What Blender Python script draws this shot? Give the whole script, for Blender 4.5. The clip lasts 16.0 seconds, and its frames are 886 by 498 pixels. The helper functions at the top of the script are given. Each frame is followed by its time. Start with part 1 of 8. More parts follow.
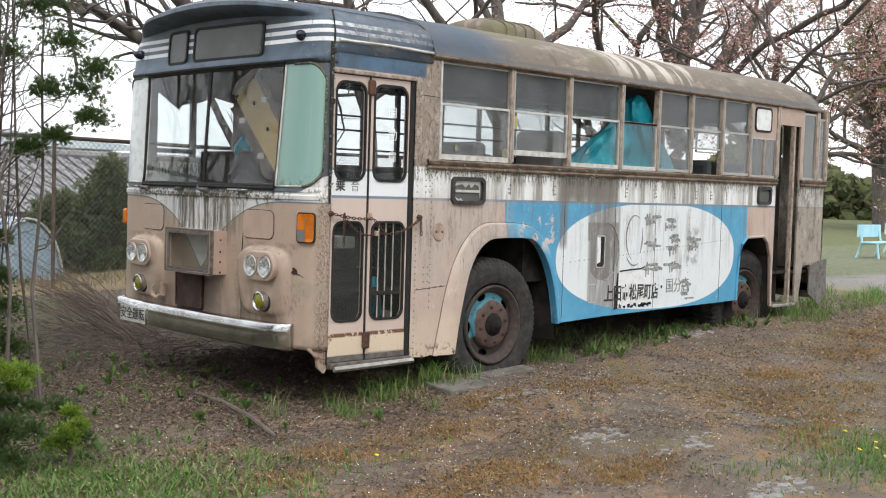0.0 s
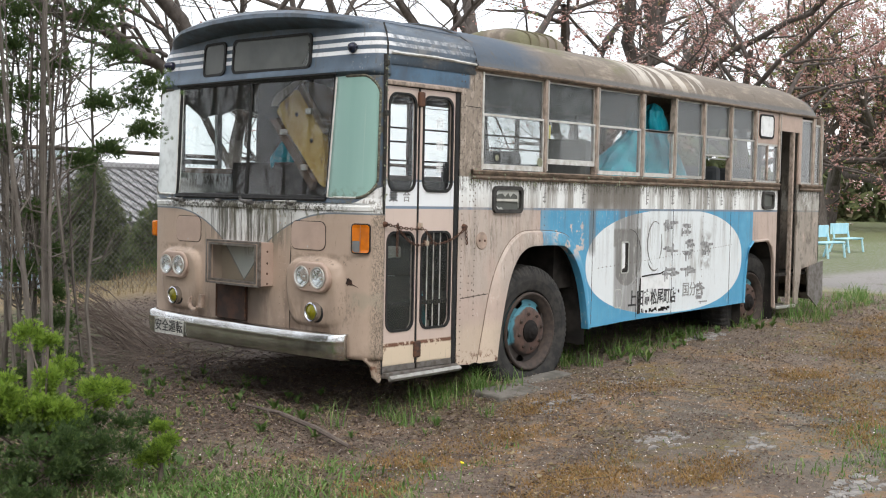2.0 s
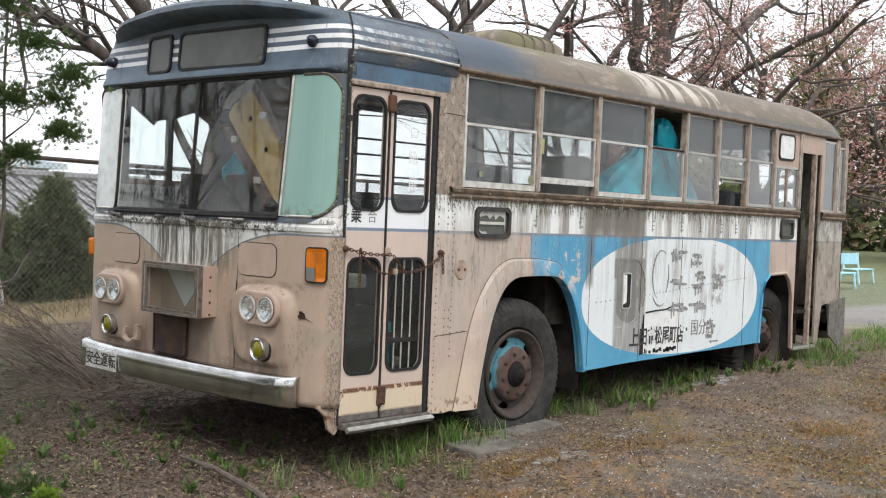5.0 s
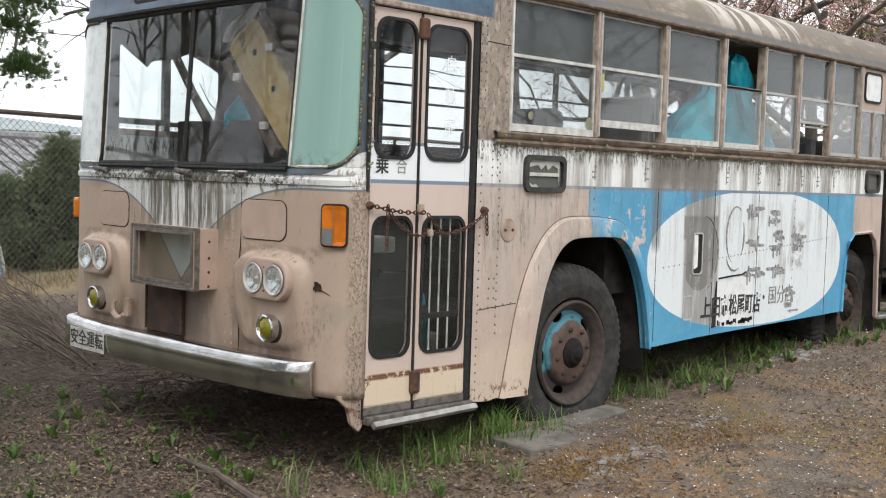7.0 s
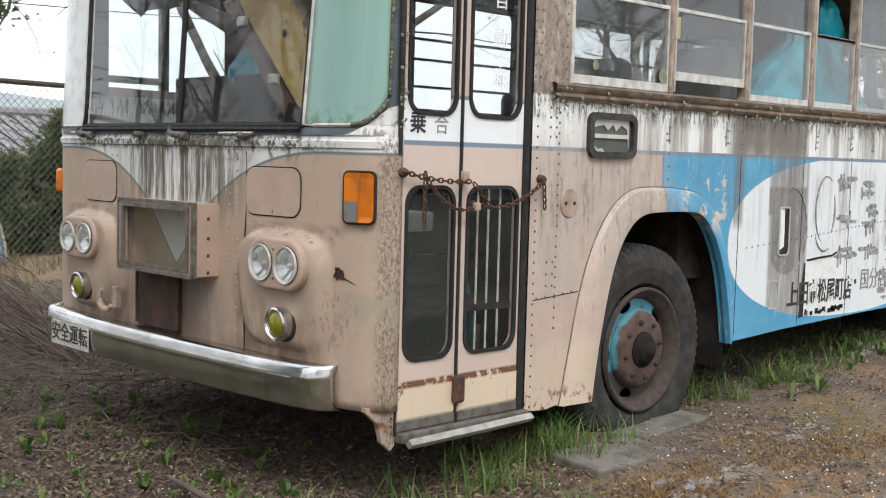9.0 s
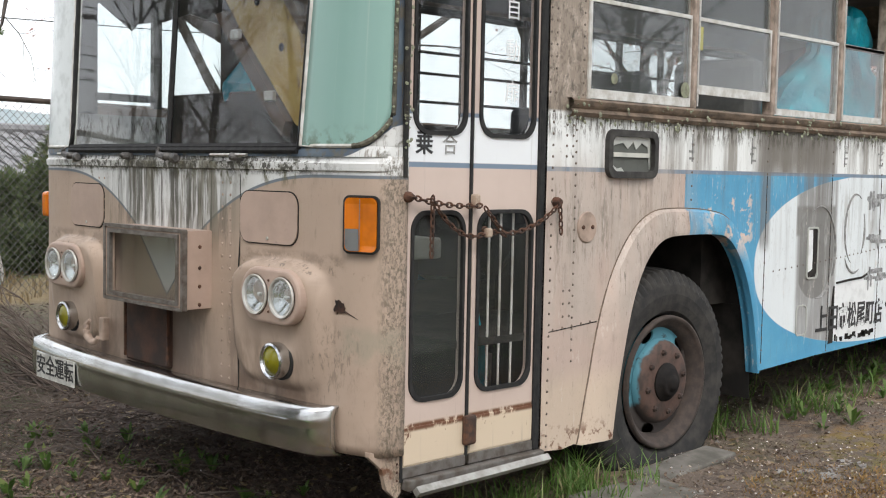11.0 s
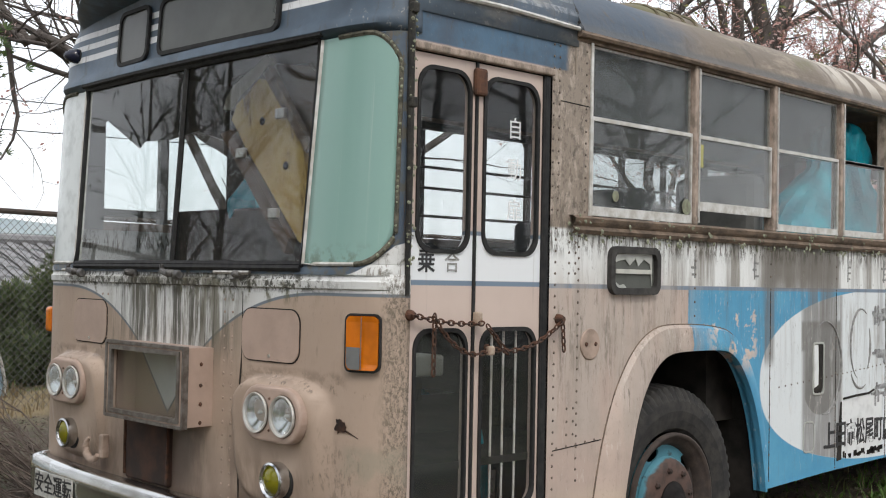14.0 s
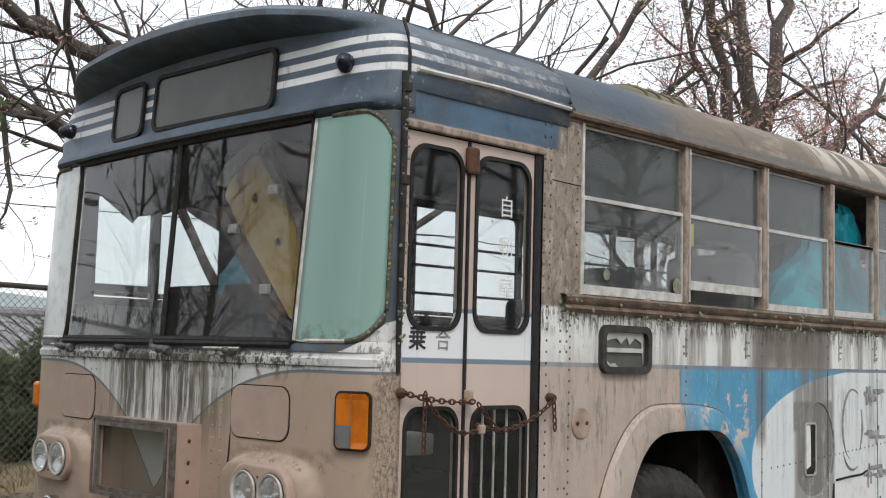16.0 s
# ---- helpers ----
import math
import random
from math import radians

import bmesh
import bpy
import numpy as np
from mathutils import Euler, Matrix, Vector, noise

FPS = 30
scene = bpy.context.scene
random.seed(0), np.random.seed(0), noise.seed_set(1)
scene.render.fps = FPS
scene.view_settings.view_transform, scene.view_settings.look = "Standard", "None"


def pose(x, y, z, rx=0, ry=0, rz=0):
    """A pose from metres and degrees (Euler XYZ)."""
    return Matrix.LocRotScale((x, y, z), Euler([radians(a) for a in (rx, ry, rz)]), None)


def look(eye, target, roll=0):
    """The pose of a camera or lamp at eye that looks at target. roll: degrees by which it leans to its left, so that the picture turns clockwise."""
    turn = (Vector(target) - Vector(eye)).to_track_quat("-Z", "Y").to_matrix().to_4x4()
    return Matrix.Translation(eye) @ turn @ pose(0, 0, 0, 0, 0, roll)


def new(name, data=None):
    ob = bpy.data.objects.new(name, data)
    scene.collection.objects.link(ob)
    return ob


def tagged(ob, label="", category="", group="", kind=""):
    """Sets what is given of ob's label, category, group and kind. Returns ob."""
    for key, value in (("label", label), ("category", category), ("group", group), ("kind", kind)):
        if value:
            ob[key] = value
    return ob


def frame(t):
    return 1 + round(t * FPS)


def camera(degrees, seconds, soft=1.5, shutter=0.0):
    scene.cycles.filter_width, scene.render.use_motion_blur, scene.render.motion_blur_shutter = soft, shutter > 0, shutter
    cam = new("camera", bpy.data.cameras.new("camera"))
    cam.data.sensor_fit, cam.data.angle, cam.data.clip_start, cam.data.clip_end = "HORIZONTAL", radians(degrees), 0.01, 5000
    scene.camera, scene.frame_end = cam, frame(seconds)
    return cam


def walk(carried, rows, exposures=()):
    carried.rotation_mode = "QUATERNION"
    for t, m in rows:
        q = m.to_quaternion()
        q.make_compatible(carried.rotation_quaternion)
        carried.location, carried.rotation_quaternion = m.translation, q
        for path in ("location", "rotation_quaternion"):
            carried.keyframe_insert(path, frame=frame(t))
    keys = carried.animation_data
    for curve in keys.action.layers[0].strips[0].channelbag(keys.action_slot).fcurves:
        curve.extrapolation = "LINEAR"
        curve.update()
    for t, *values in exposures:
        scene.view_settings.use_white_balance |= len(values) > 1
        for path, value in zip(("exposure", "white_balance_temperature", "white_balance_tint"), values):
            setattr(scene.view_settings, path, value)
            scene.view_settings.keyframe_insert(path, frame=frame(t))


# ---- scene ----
cam = camera(41.49, 16.0, soft=1.1)
walk(cam, [
    (0, look((-4.479, -5.890, 1.437), (-2.400, -3.732, 1.286), 1.71)),
    (0.5, look((-4.829, -5.865, 1.457), (-2.723, -3.738, 1.261), 1.75)),
    (1, look((-4.977, -5.652, 1.444), (-2.857, -3.537, 1.269), 1.62)),
    (1.5, look((-5.062, -5.453, 1.449), (-2.891, -3.389, 1.289), 1.47)),
    (2, look((-5.110, -5.386, 1.458), (-2.904, -3.358, 1.321), 1.15)),
    (2.5, look((-5.118, -5.398, 1.489), (-2.886, -3.396, 1.375), 1.45)),
    (3, look((-5.066, -5.375, 1.490), (-2.822, -3.387, 1.398), 2.05)),
    (5.5, look((-3.923, -4.541, 1.462), (-1.741, -2.484, 1.362), 2.26)),
    (6, look((-3.737, -4.320, 1.439), (-1.583, -2.238, 1.278), 2.23)),
    (6.5, look((-3.567, -4.065, 1.384), (-1.394, -2.002, 1.234), 2.05)),
    (7, look((-3.367, -3.916, 1.394), (-1.216, -1.833, 1.215), 1.79)),
    (7.5, look((-3.184, -3.715, 1.377), (-1.044, -1.623, 1.164), 1.24)),
    (8, look((-3.007, -3.529, 1.365), (-0.882, -1.423, 1.138), 1.14)),
    (8.5, look((-2.835, -3.342, 1.345), (-0.728, -1.219, 1.112), 1.29)),
    (9, look((-2.702, -3.144, 1.319), (-0.599, -1.018, 1.088), 1.48)),
    (11.5, look((-2.459, -2.896, 1.358), (-0.371, -0.748, 1.192), 0.92)),
    (12, look((-2.455, -2.911, 1.355), (-0.373, -0.753, 1.247), 0.73)),
    (12.5, look((-2.456, -2.907, 1.358), (-0.376, -0.746, 1.303), 0.86)),
    (13, look((-2.478, -2.913, 1.350), (-0.396, -0.753, 1.352), 1.13)),
    (13.5, look((-2.460, -2.906, 1.373), (-0.381, -0.744, 1.408), 1.10)),
    (14, look((-2.459, -2.907, 1.387), (-0.379, -0.747, 1.465), 1.12)),
    (14.5, look((-2.454, -2.906, 1.390), (-0.376, -0.747, 1.518), 1.43)),
    (15, look((-2.449, -2.902, 1.391), (-0.368, -0.748, 1.567), 1.55)),
    (15.5, look((-2.449, -2.901, 1.395), (-0.367, -0.752, 1.621), 1.34)),
    (16, look((-2.463, -2.908, 1.392), (-0.377, -0.769, 1.665), 1.53)),
], exposures=((0, 0.43), (5, 0.44), (9, 0.48), (12.5, 0.36), (16, 0.0)))

# ---- light ----
world = bpy.data.worlds.new("overcast_sky")
world.use_nodes = True
scene.world = world
wn, wl = world.node_tree.nodes, world.node_tree.links
sky = wn.new("ShaderNodeTexSky")
sky.sky_type, sky.sun_disc = "NISHITA", False
sky.sun_elevation, sky.sun_rotation = radians(48), radians(215)
sky.dust_density, sky.air_density = 4.0, 1.0
veil = wn.new("ShaderNodeMix")
veil.data_type = "RGBA"
veil.inputs[0].default_value = 0.75
veil.inputs[7].default_value = (11.4, 11.6, 12.0, 1)
wl.new(sky.outputs[0], veil.inputs[6])
wl.new(veil.outputs[2], wn["Background"].inputs[0])
wn["Background"].inputs[1].default_value = 0.124
sun_lamp = bpy.data.lights.new("sun", "SUN")
sun_lamp.energy, sun_lamp.angle, sun_lamp.color = 1.1, radians(14), (1.0, 0.96, 0.9)
sun = new("sun", sun_lamp)
sun.matrix_basis = look((-6, -9, 12), (0, 0, 0))
scene.view_settings.exposure = 0.0

# ---- node helpers ----


class Ex:
    """A socket that can be reckoned with."""

    def __init__(self, tree, sock):
        self.tree, self.sock = tree, sock

    def op(self, kind, *others):
        n = self.tree.nodes.new("ShaderNodeMath")
        n.operation = kind
        for k, v in enumerate((self, *others)):
            if isinstance(v, Ex):
                self.tree.links.new(v.sock, n.inputs[k])
            else:
                n.inputs[k].default_value = v
        return Ex(self.tree, n.outputs[0])

    def __add__(self, o): return self.op("ADD", o)
    def __radd__(self, o): return self.op("ADD", o)
    def __sub__(self, o): return self.op("SUBTRACT", o)
    def __mul__(self, o): return self.op("MULTIPLY", o)
    def __rmul__(self, o): return self.op("MULTIPLY", o)
    def __rsub__(self, o): return self.op("MULTIPLY", -1.0).op("ADD", o)
    def abs(self): return self.op("ABSOLUTE")
    def pow(self, p): return self.op("POWER", p)
    def min(self, o): return self.op("MINIMUM", o)
    def max(self, o): return self.op("MAXIMUM", o)

    def step(self, a, b):
        """0 below a, 1 above b."""
        n = self.tree.nodes.new("ShaderNodeMapRange")
        n.interpolation_type = "SMOOTHSTEP"
        self.tree.links.new(self.sock, n.inputs[0])
        n.inputs[1].default_value, n.inputs[2].default_value = a, b
        n.inputs[3].default_value, n.inputs[4].default_value = 0.0, 1.0
        if a > b:
            n.inputs[1].default_value, n.inputs[2].default_value = b, a
            n.inputs[3].default_value, n.inputs[4].default_value = 1.0, 0.0
        return Ex(self.tree, n.outputs[0])

    def within(self, a, b, soft=0.004):
        return self.step(a - soft, a + soft) * self.step(b + soft, b - soft)


class Mat:
    """A procedural material: object coordinates, noises and layers of colour."""

    def __init__(self, name):
        self.mat = bpy.data.materials.new(name)
        self.mat.use_nodes = True
        self.t = self.mat.node_tree
        self.bsdf = self.t.nodes["Principled BSDF"]
        co = self.t.nodes.new("ShaderNodeTexCoord")
        sep = self.t.nodes.new("ShaderNodeSeparateXYZ")
        self.t.links.new(co.outputs["Object"], sep.inputs[0])
        self.co = co.outputs["Object"]
        self.x, self.y, self.z = (Ex(self.t, sep.outputs[k]) for k in range(3))
        self.colour = None

    def noise(self, scale, detail=4, stretch=(1, 1, 1), rough=0.6, shift=(0, 0, 0)):
        m = self.t.nodes.new("ShaderNodeMapping")
        m.inputs[3].default_value = stretch
        m.inputs[1].default_value = shift
        n = self.t.nodes.new("ShaderNodeTexNoise")
        n.inputs["Scale"].default_value, n.inputs["Detail"].default_value = scale, detail
        n.inputs["Roughness"].default_value = rough
        self.t.links.new(self.co, m.inputs[0])
        self.t.links.new(m.outputs[0], n.inputs["Vector"])
        return Ex(self.t, n.outputs[0])

    def cells(self, scale, stretch=(1, 1, 1), feature="F1"):
        m = self.t.nodes.new("ShaderNodeMapping")
        m.inputs[3].default_value = stretch
        n = self.t.nodes.new("ShaderNodeTexVoronoi")
        n.feature = feature
        n.inputs["Scale"].default_value = scale
        self.t.links.new(self.co, m.inputs[0])
        self.t.links.new(m.outputs[0], n.inputs["Vector"])
        return Ex(self.t, n.outputs[0])

    def island(self):
        n = self.t.nodes.new("ShaderNodeNewGeometry")
        return Ex(self.t, n.outputs["Random Per Island"])

    def lay(self, colour, mask=None):
        """Lays a colour over what is there, where the mask is 1."""
        rgb = (*colour, 1.0)
        if self.colour is None:
            n = self.t.nodes.new("ShaderNodeRGB")
            n.outputs[0].default_value = rgb
            self.colour = n.outputs[0]
            return self
        n = self.t.nodes.new("ShaderNodeMix")
        n.data_type = "RGBA"
        n.clamp_factor = True
        self.t.links.new(self.colour, n.inputs[6])
        n.inputs[7].default_value = rgb
        if isinstance(mask, Ex):
            self.t.links.new(mask.sock, n.inputs[0])
        else:
            n.inputs[0].default_value = mask
        self.colour = n.outputs[2]
        return self

    def done(self, rough=0.6, metal=0.0, bump=None, depth=0.003, strength=0.5):
        if self.colour is not None:
            self.t.links.new(self.colour, self.bsdf.inputs["Base Color"])
        for key, v in (("Roughness", rough), ("Metallic", metal)):
            if isinstance(v, Ex):
                self.t.links.new(v.sock, self.bsdf.inputs[key])
            else:
                self.bsdf.inputs[key].default_value = v
        if bump is not None:
            b = self.t.nodes.new("ShaderNodeBump")
            b.inputs["Strength"].default_value, b.inputs["Distance"].default_value = strength, depth
            self.t.links.new(bump.sock, b.inputs["Height"])
            self.t.links.new(b.outputs[0], self.bsdf.inputs["Normal"])
        return self.mat


def speckled(name, a, b, scale=20, rough=0.6, metal=0.0, stretch=(1, 1, 1), depth=0.002, grain=3.0, sheen=0.5):
    """A two-tone material with grain."""
    m = Mat(name)
    n, f = m.noise(scale, 5, stretch), m.noise(scale * grain, 3, stretch)
    m.lay(a).lay(b, n.step(0.35, 0.68)).lay(tuple(c * 0.6 for c in b), f.step(0.62, 0.8) * 0.5)
    m.bsdf.inputs["Specular IOR Level"].default_value = sheen
    return m.done(rough, metal, f, depth)


# colours of the old paint
WHITE, BLUE, NAVY = (0.74, 0.76, 0.75), (0.07, 0.29, 0.47), (0.055, 0.09, 0.135)
GRIME, RUST = (0.13, 0.105, 0.08), (0.13, 0.055, 0.028)


def grime(m, amount=0.5, top=None):
    """Runs of dirt down a painted panel, lichen specks and small rust."""
    runs = m.noise(1.0, 6, (13, 13, 2.2), 0.8)
    fine = m.noise(1.0, 6, (46, 46, 9.0), 0.8)
    broad = m.noise(0.9, 4)
    m.lay(GRIME, runs.step(0.52, 0.74) * broad.step(0.3, 0.65) * amount)
    m.lay((0.09, 0.08, 0.065), fine.step(0.56, 0.70) * m.noise(1.5, 4, (1, 1, 1), 0.6, (5, 5, 5)).step(0.42, 0.60) * amount * 0.9)
    m.lay((0.2, 0.19, 0.15), m.noise(40, 3).step(0.66, 0.76) * m.noise(3, 3).step(0.45, 0.65) * amount)
    m.lay((0.12, 0.10, 0.075), m.noise(95, 4, (1, 1, 0.7), 0.75).step(0.58, 0.70) * m.noise(2.1, 4, (1, 1, 1), 0.65, (4, 1, 6)).step(0.36, 0.6) * amount * 0.75)
    m.lay((0.62, 0.55, 0.48), m.noise(130, 3, (1, 1, 0.5), 0.7, (2, 5, 1)).step(0.66, 0.74) * amount * 0.4)
    m.lay(RUST, m.noise(26, 4).step(0.73, 0.8) * m.noise(4.5, 3, (1, 1, 1), 0.6, (3, 1, 2)).step(0.5, 0.62) * 0.8)
    return m


def side_paint():
    m = Mat("side_paint")
    z = m.z
    x = m.x + (m.x - 3.4).max(0.0) * (1 / 0.82 - 1)  # the rear bays are squeezed to fit the camera's view
    w = m.noise(5, 4) * 0.02 - 0.01
    m.lay((0.455, 0.358, 0.305)).lay((0.525, 0.420, 0.357), m.noise(2.2, 4).step(0.4, 0.7) * 0.6)
    m.lay((0.66, 0.57, 0.38), z.step(0.62, 0.5) * x.within(0.95, 1.5, 0.05) * 0.25)
    lower = z.step(1.376, 1.370)
    blue = x.within(1.95, 5.85, 0.003) * lower
    m.lay(BLUE, blue)
    m.lay((0.11, 0.36, 0.53), blue * m.noise(3.1, 5).step(0.45, 0.7) * 0.7)
    m.lay((0.62, 0.5, 0.42), blue * m.noise(9, 5, (1, 1, 1), 0.65).step(0.55, 0.6) * x.within(2.1, 2.55, 0.08) * z.within(1.02, 1.3, 0.07))
    m.lay((0.42, 0.56, 0.6), blue * m.noise(30, 4).step(0.66, 0.72) * 0.7)
    # the painted oval, worn thin
    ox, oz = ((x - 4.08) * (1 / 1.51)).abs().pow(2.5), ((z - 0.93) * (1 / 0.445)).abs().pow(2.3)
    oval = (ox + oz).step(1.012, 0.992)
    m.lay((0.67, 0.715, 0.73), oval)
    m.lay((0.25, 0.247, 0.24), oval * x.within(2.98, 3.40, 0.02) * z.step(0.30, 0.45) * (m.noise(1.2, 5, (9, 9, 0.8)).step(0.34, 0.55)) * 0.9)
    m.lay((0.20, 0.20, 0.19), oval * x.within(2.97, 3.38, 0.012) * z.within(1.07, 1.215, 0.012) * m.noise(7, 4).step(0.1, 0.4) * 0.95)
    dee = (((x - 3.17) * (1 / 0.21)).pow(2.0) + ((z - 0.98) * (1 / 0.235)).pow(2.0)).step(1.0, 0.94) * x.step(3.0, 3.02)
    m.lay((0.17, 0.168, 0.16), oval * dee * m.noise(6, 4, (2, 2, 0.7)).step(0.15, 0.42) * 0.95)
    m.lay((0.42, 0.42, 0.405), oval * (x - 3.95).abs().step(0.95, 0.6) * z.within(0.72, 1.30, 0.05) * m.noise(1.0, 5, (11, 11, 1.6), 0.7, (3, 0, 1)).step(0.5, 0.62) * 0.75)
    m.lay((0.30, 0.30, 0.29), oval * x.within(4.62, 4.86, 0.03) * z.within(0.85, 1.16, 0.05) * m.noise(9, 4).step(0.4, 0.55) * 0.85)
    m.lay((0.5, 0.5, 0.48), oval * m.noise(1.0, 5, (7, 7, 1.6), 0.75, (2, 0, 0)).step(0.56, 0.72) * 0.35)
    m.lay((0.2, 0.2, 0.195), oval * m.noise(1.0, 4, (30, 30, 16), 0.7).step(0.63, 0.7) * m.noise(3, 3).step(0.48, 0.62) * 0.6)
    # white band with a thin dark line below it
    m.lay((0.16, 0.22, 0.29), z.within(1.362, 1.380, 0.002) * x.step(0.2, 0.25))
    band = z.within(1.380, 1.60, 0.002)
    m.lay(WHITE, band)
    m.lay((0.2, 0.18, 0.15), band * m.noise(1.0, 5, (8, 8, 0.5), 0.7).step(0.42, 0.6) * x.within(1.5, 6.2, 0.3) * 0.85)
    m.lay((0.17, 0.16, 0.13), z.step(1.37, 1.44) * z.step(1.62, 1.6) * x.within(2.62, 3.3, 0.06) * m.noise(1.0, 4, (12, 12, 1)).step(0.25, 0.5) * 0.8)
    m.lay((0.14, 0.13, 0.12), z.within(1.02, 1.58, 0.04) * (x.within(2.60, 2.70, 0.015) + x.within(3.02, 3.30, 0.05) * z.step(1.16, 1.2)) * m.noise(1.0, 4, (24, 24, 1)).step(0.3, 0.5) * 0.7)
    m.lay((0.15, 0.135, 0.115), z.within(1.375, 1.60, 0.01) * x.within(2.58, 3.36, 0.03) * m.noise(1.0, 4, (10, 10, 1.5), 0.7, (0, 0, 5)).step(0.2, 0.42) * 0.75)
    # bare weathered pillars between the windows
    up = z.step(1.585 , 1.60) * x.step(0.9, 0.98)
    m.lay((0.27, 0.222, 0.178), up)
    m.lay((0.42, 0.35, 0.29), up * m.noise(1.0, 6, (16, 16, 8), 0.75).step(0.5, 0.6))
    m.lay((0.10, 0.085, 0.065), up * m.noise(1.0, 6, (26, 26, 12), 0.78, (4, 0, 0)).step(0.54, 0.66))
    m.lay((0.055, 0.045, 0.034), up * x.step(1.30, 1.22) * m.noise(26, 5, (1, 1, 0.7), 0.75).step(0.50, 0.60) * 0.5)
    m.lay((0.20, 0.19, 0.13), up * x.step(1.30, 1.22) * m.noise(44, 4, (1, 1, 1), 0.7, (3, 3, 3)).step(0.62, 0.7) * 0.8)
    m.lay(NAVY, z.step(2.195, 2.205) * x.step(1.10, 1.06))
    m.lay((0.07, 0.14, 0.22), z.step(2.195, 2.205) * x.step(1.10, 1.06) * m.noise(4, 4).step(0.35, 0.6))
    m.lay((0.27, 0.245, 0.205), x.step(6.3, 6.9) * m.noise(5, 4).step(0.30, 0.5) * 0.8)
    m.lay((0.10, 0.085, 0.065), x.step(6.4, 6.9) * m.noise(12, 5, (1, 1, 0.5), 0.7).step(0.5, 0.62) * 0.7)
    # dull grey where the side drains over the wing
    m.lay((0.44, 0.39, 0.345), x.within(0.97, 2.0, 0.1) * z.within(0.75, 1.42, 0.1) * m.noise(1.4, 4, (5, 5, 1)).step(0.30, 0.60) * 0.65)
    m.lay((0.17, 0.145, 0.115), x.within(1.0, 1.98, 0.08) * z.within(0.95, 1.40, 0.12) * m.noise(1.0, 6, (22, 22, 3), 0.8, (4, 0, 2)).step(0.50, 0.62) * 0.7)
    m.lay((0.68, 0.64, 0.58), x.within(1.0, 3.0, 0.08) * z.within(1.0, 1.56, 0.08) * m.noise(1.0, 5, (70, 70, 4), 0.8, (6, 0, 5)).step(0.61, 0.66) * 0.7)
    # chalky flakes and drips on the worn side
    m.lay((0.60, 0.55, 0.49), x.within(0.97, 6.4, 0.1) * z.step(1.40, 1.34) * m.noise(1.0, 5, (38, 38, 7), 0.78, (9, 0, 2)).step(0.58, 0.64) * m.noise(2.3, 3, (1, 1, 1), 0.6, (0, 0, 9)).step(0.45, 0.6) * 0.6)
    m.lay((0.055, 0.045, 0.035), m.noise(1.0, 5, (60, 60, 5), 0.8, (3, 0, 8)).step(0.60, 0.67) * m.noise(1.7, 4, (1, 1, 1), 0.6, (8, 0, 1)).step(0.42, 0.58) * 0.65)
    m.lay((0.07, 0.06, 0.045), z.within(1.50, 1.60, 0.04) * m.noise(1.0, 5, (45, 45, 9), 0.78, (1, 0, 3)).step(0.48, 0.56) * 0.85)
    grime(m, 0.5)
    m.lay((0.3, 0.26, 0.215), x.within(0.97, 1.9, 0.08) * z.within(0.5, 1.37, 0.2) * m.noise(3.2, 5, (1, 1, 1), 0.7).step(0.48, 0.68) * 0.35)
    m.lay((0.08, 0.07, 0.055), m.noise(34, 4, (1, 1, 0.6), 0.75).step(0.60, 0.70) * z.step(0.7, 1.3) * 0.55)
    m.lay((0.10, 0.08, 0.06), m.noise(1.0, 5, (10, 10, 0.7), 0.7, (7, 0, 0)).step(0.5, 0.66) * z.within(1.0, 1.66, 0.25) * x.step(1.0, 1.3) * 0.38)
    m.lay(RUST, z.step(0.40, 0.31) * m.noise(22, 5, (1, 1, 1), 0.7).step(0.52, 0.6))
    b = m.noise(2.2, 3) * 0.8 + m.noise(60, 3) * 0.1
    return m.done(m.noise(6, 3).step(0.2, 0.8) * 0.3 + 0.42, 0.0, b, 0.010, 0.5)


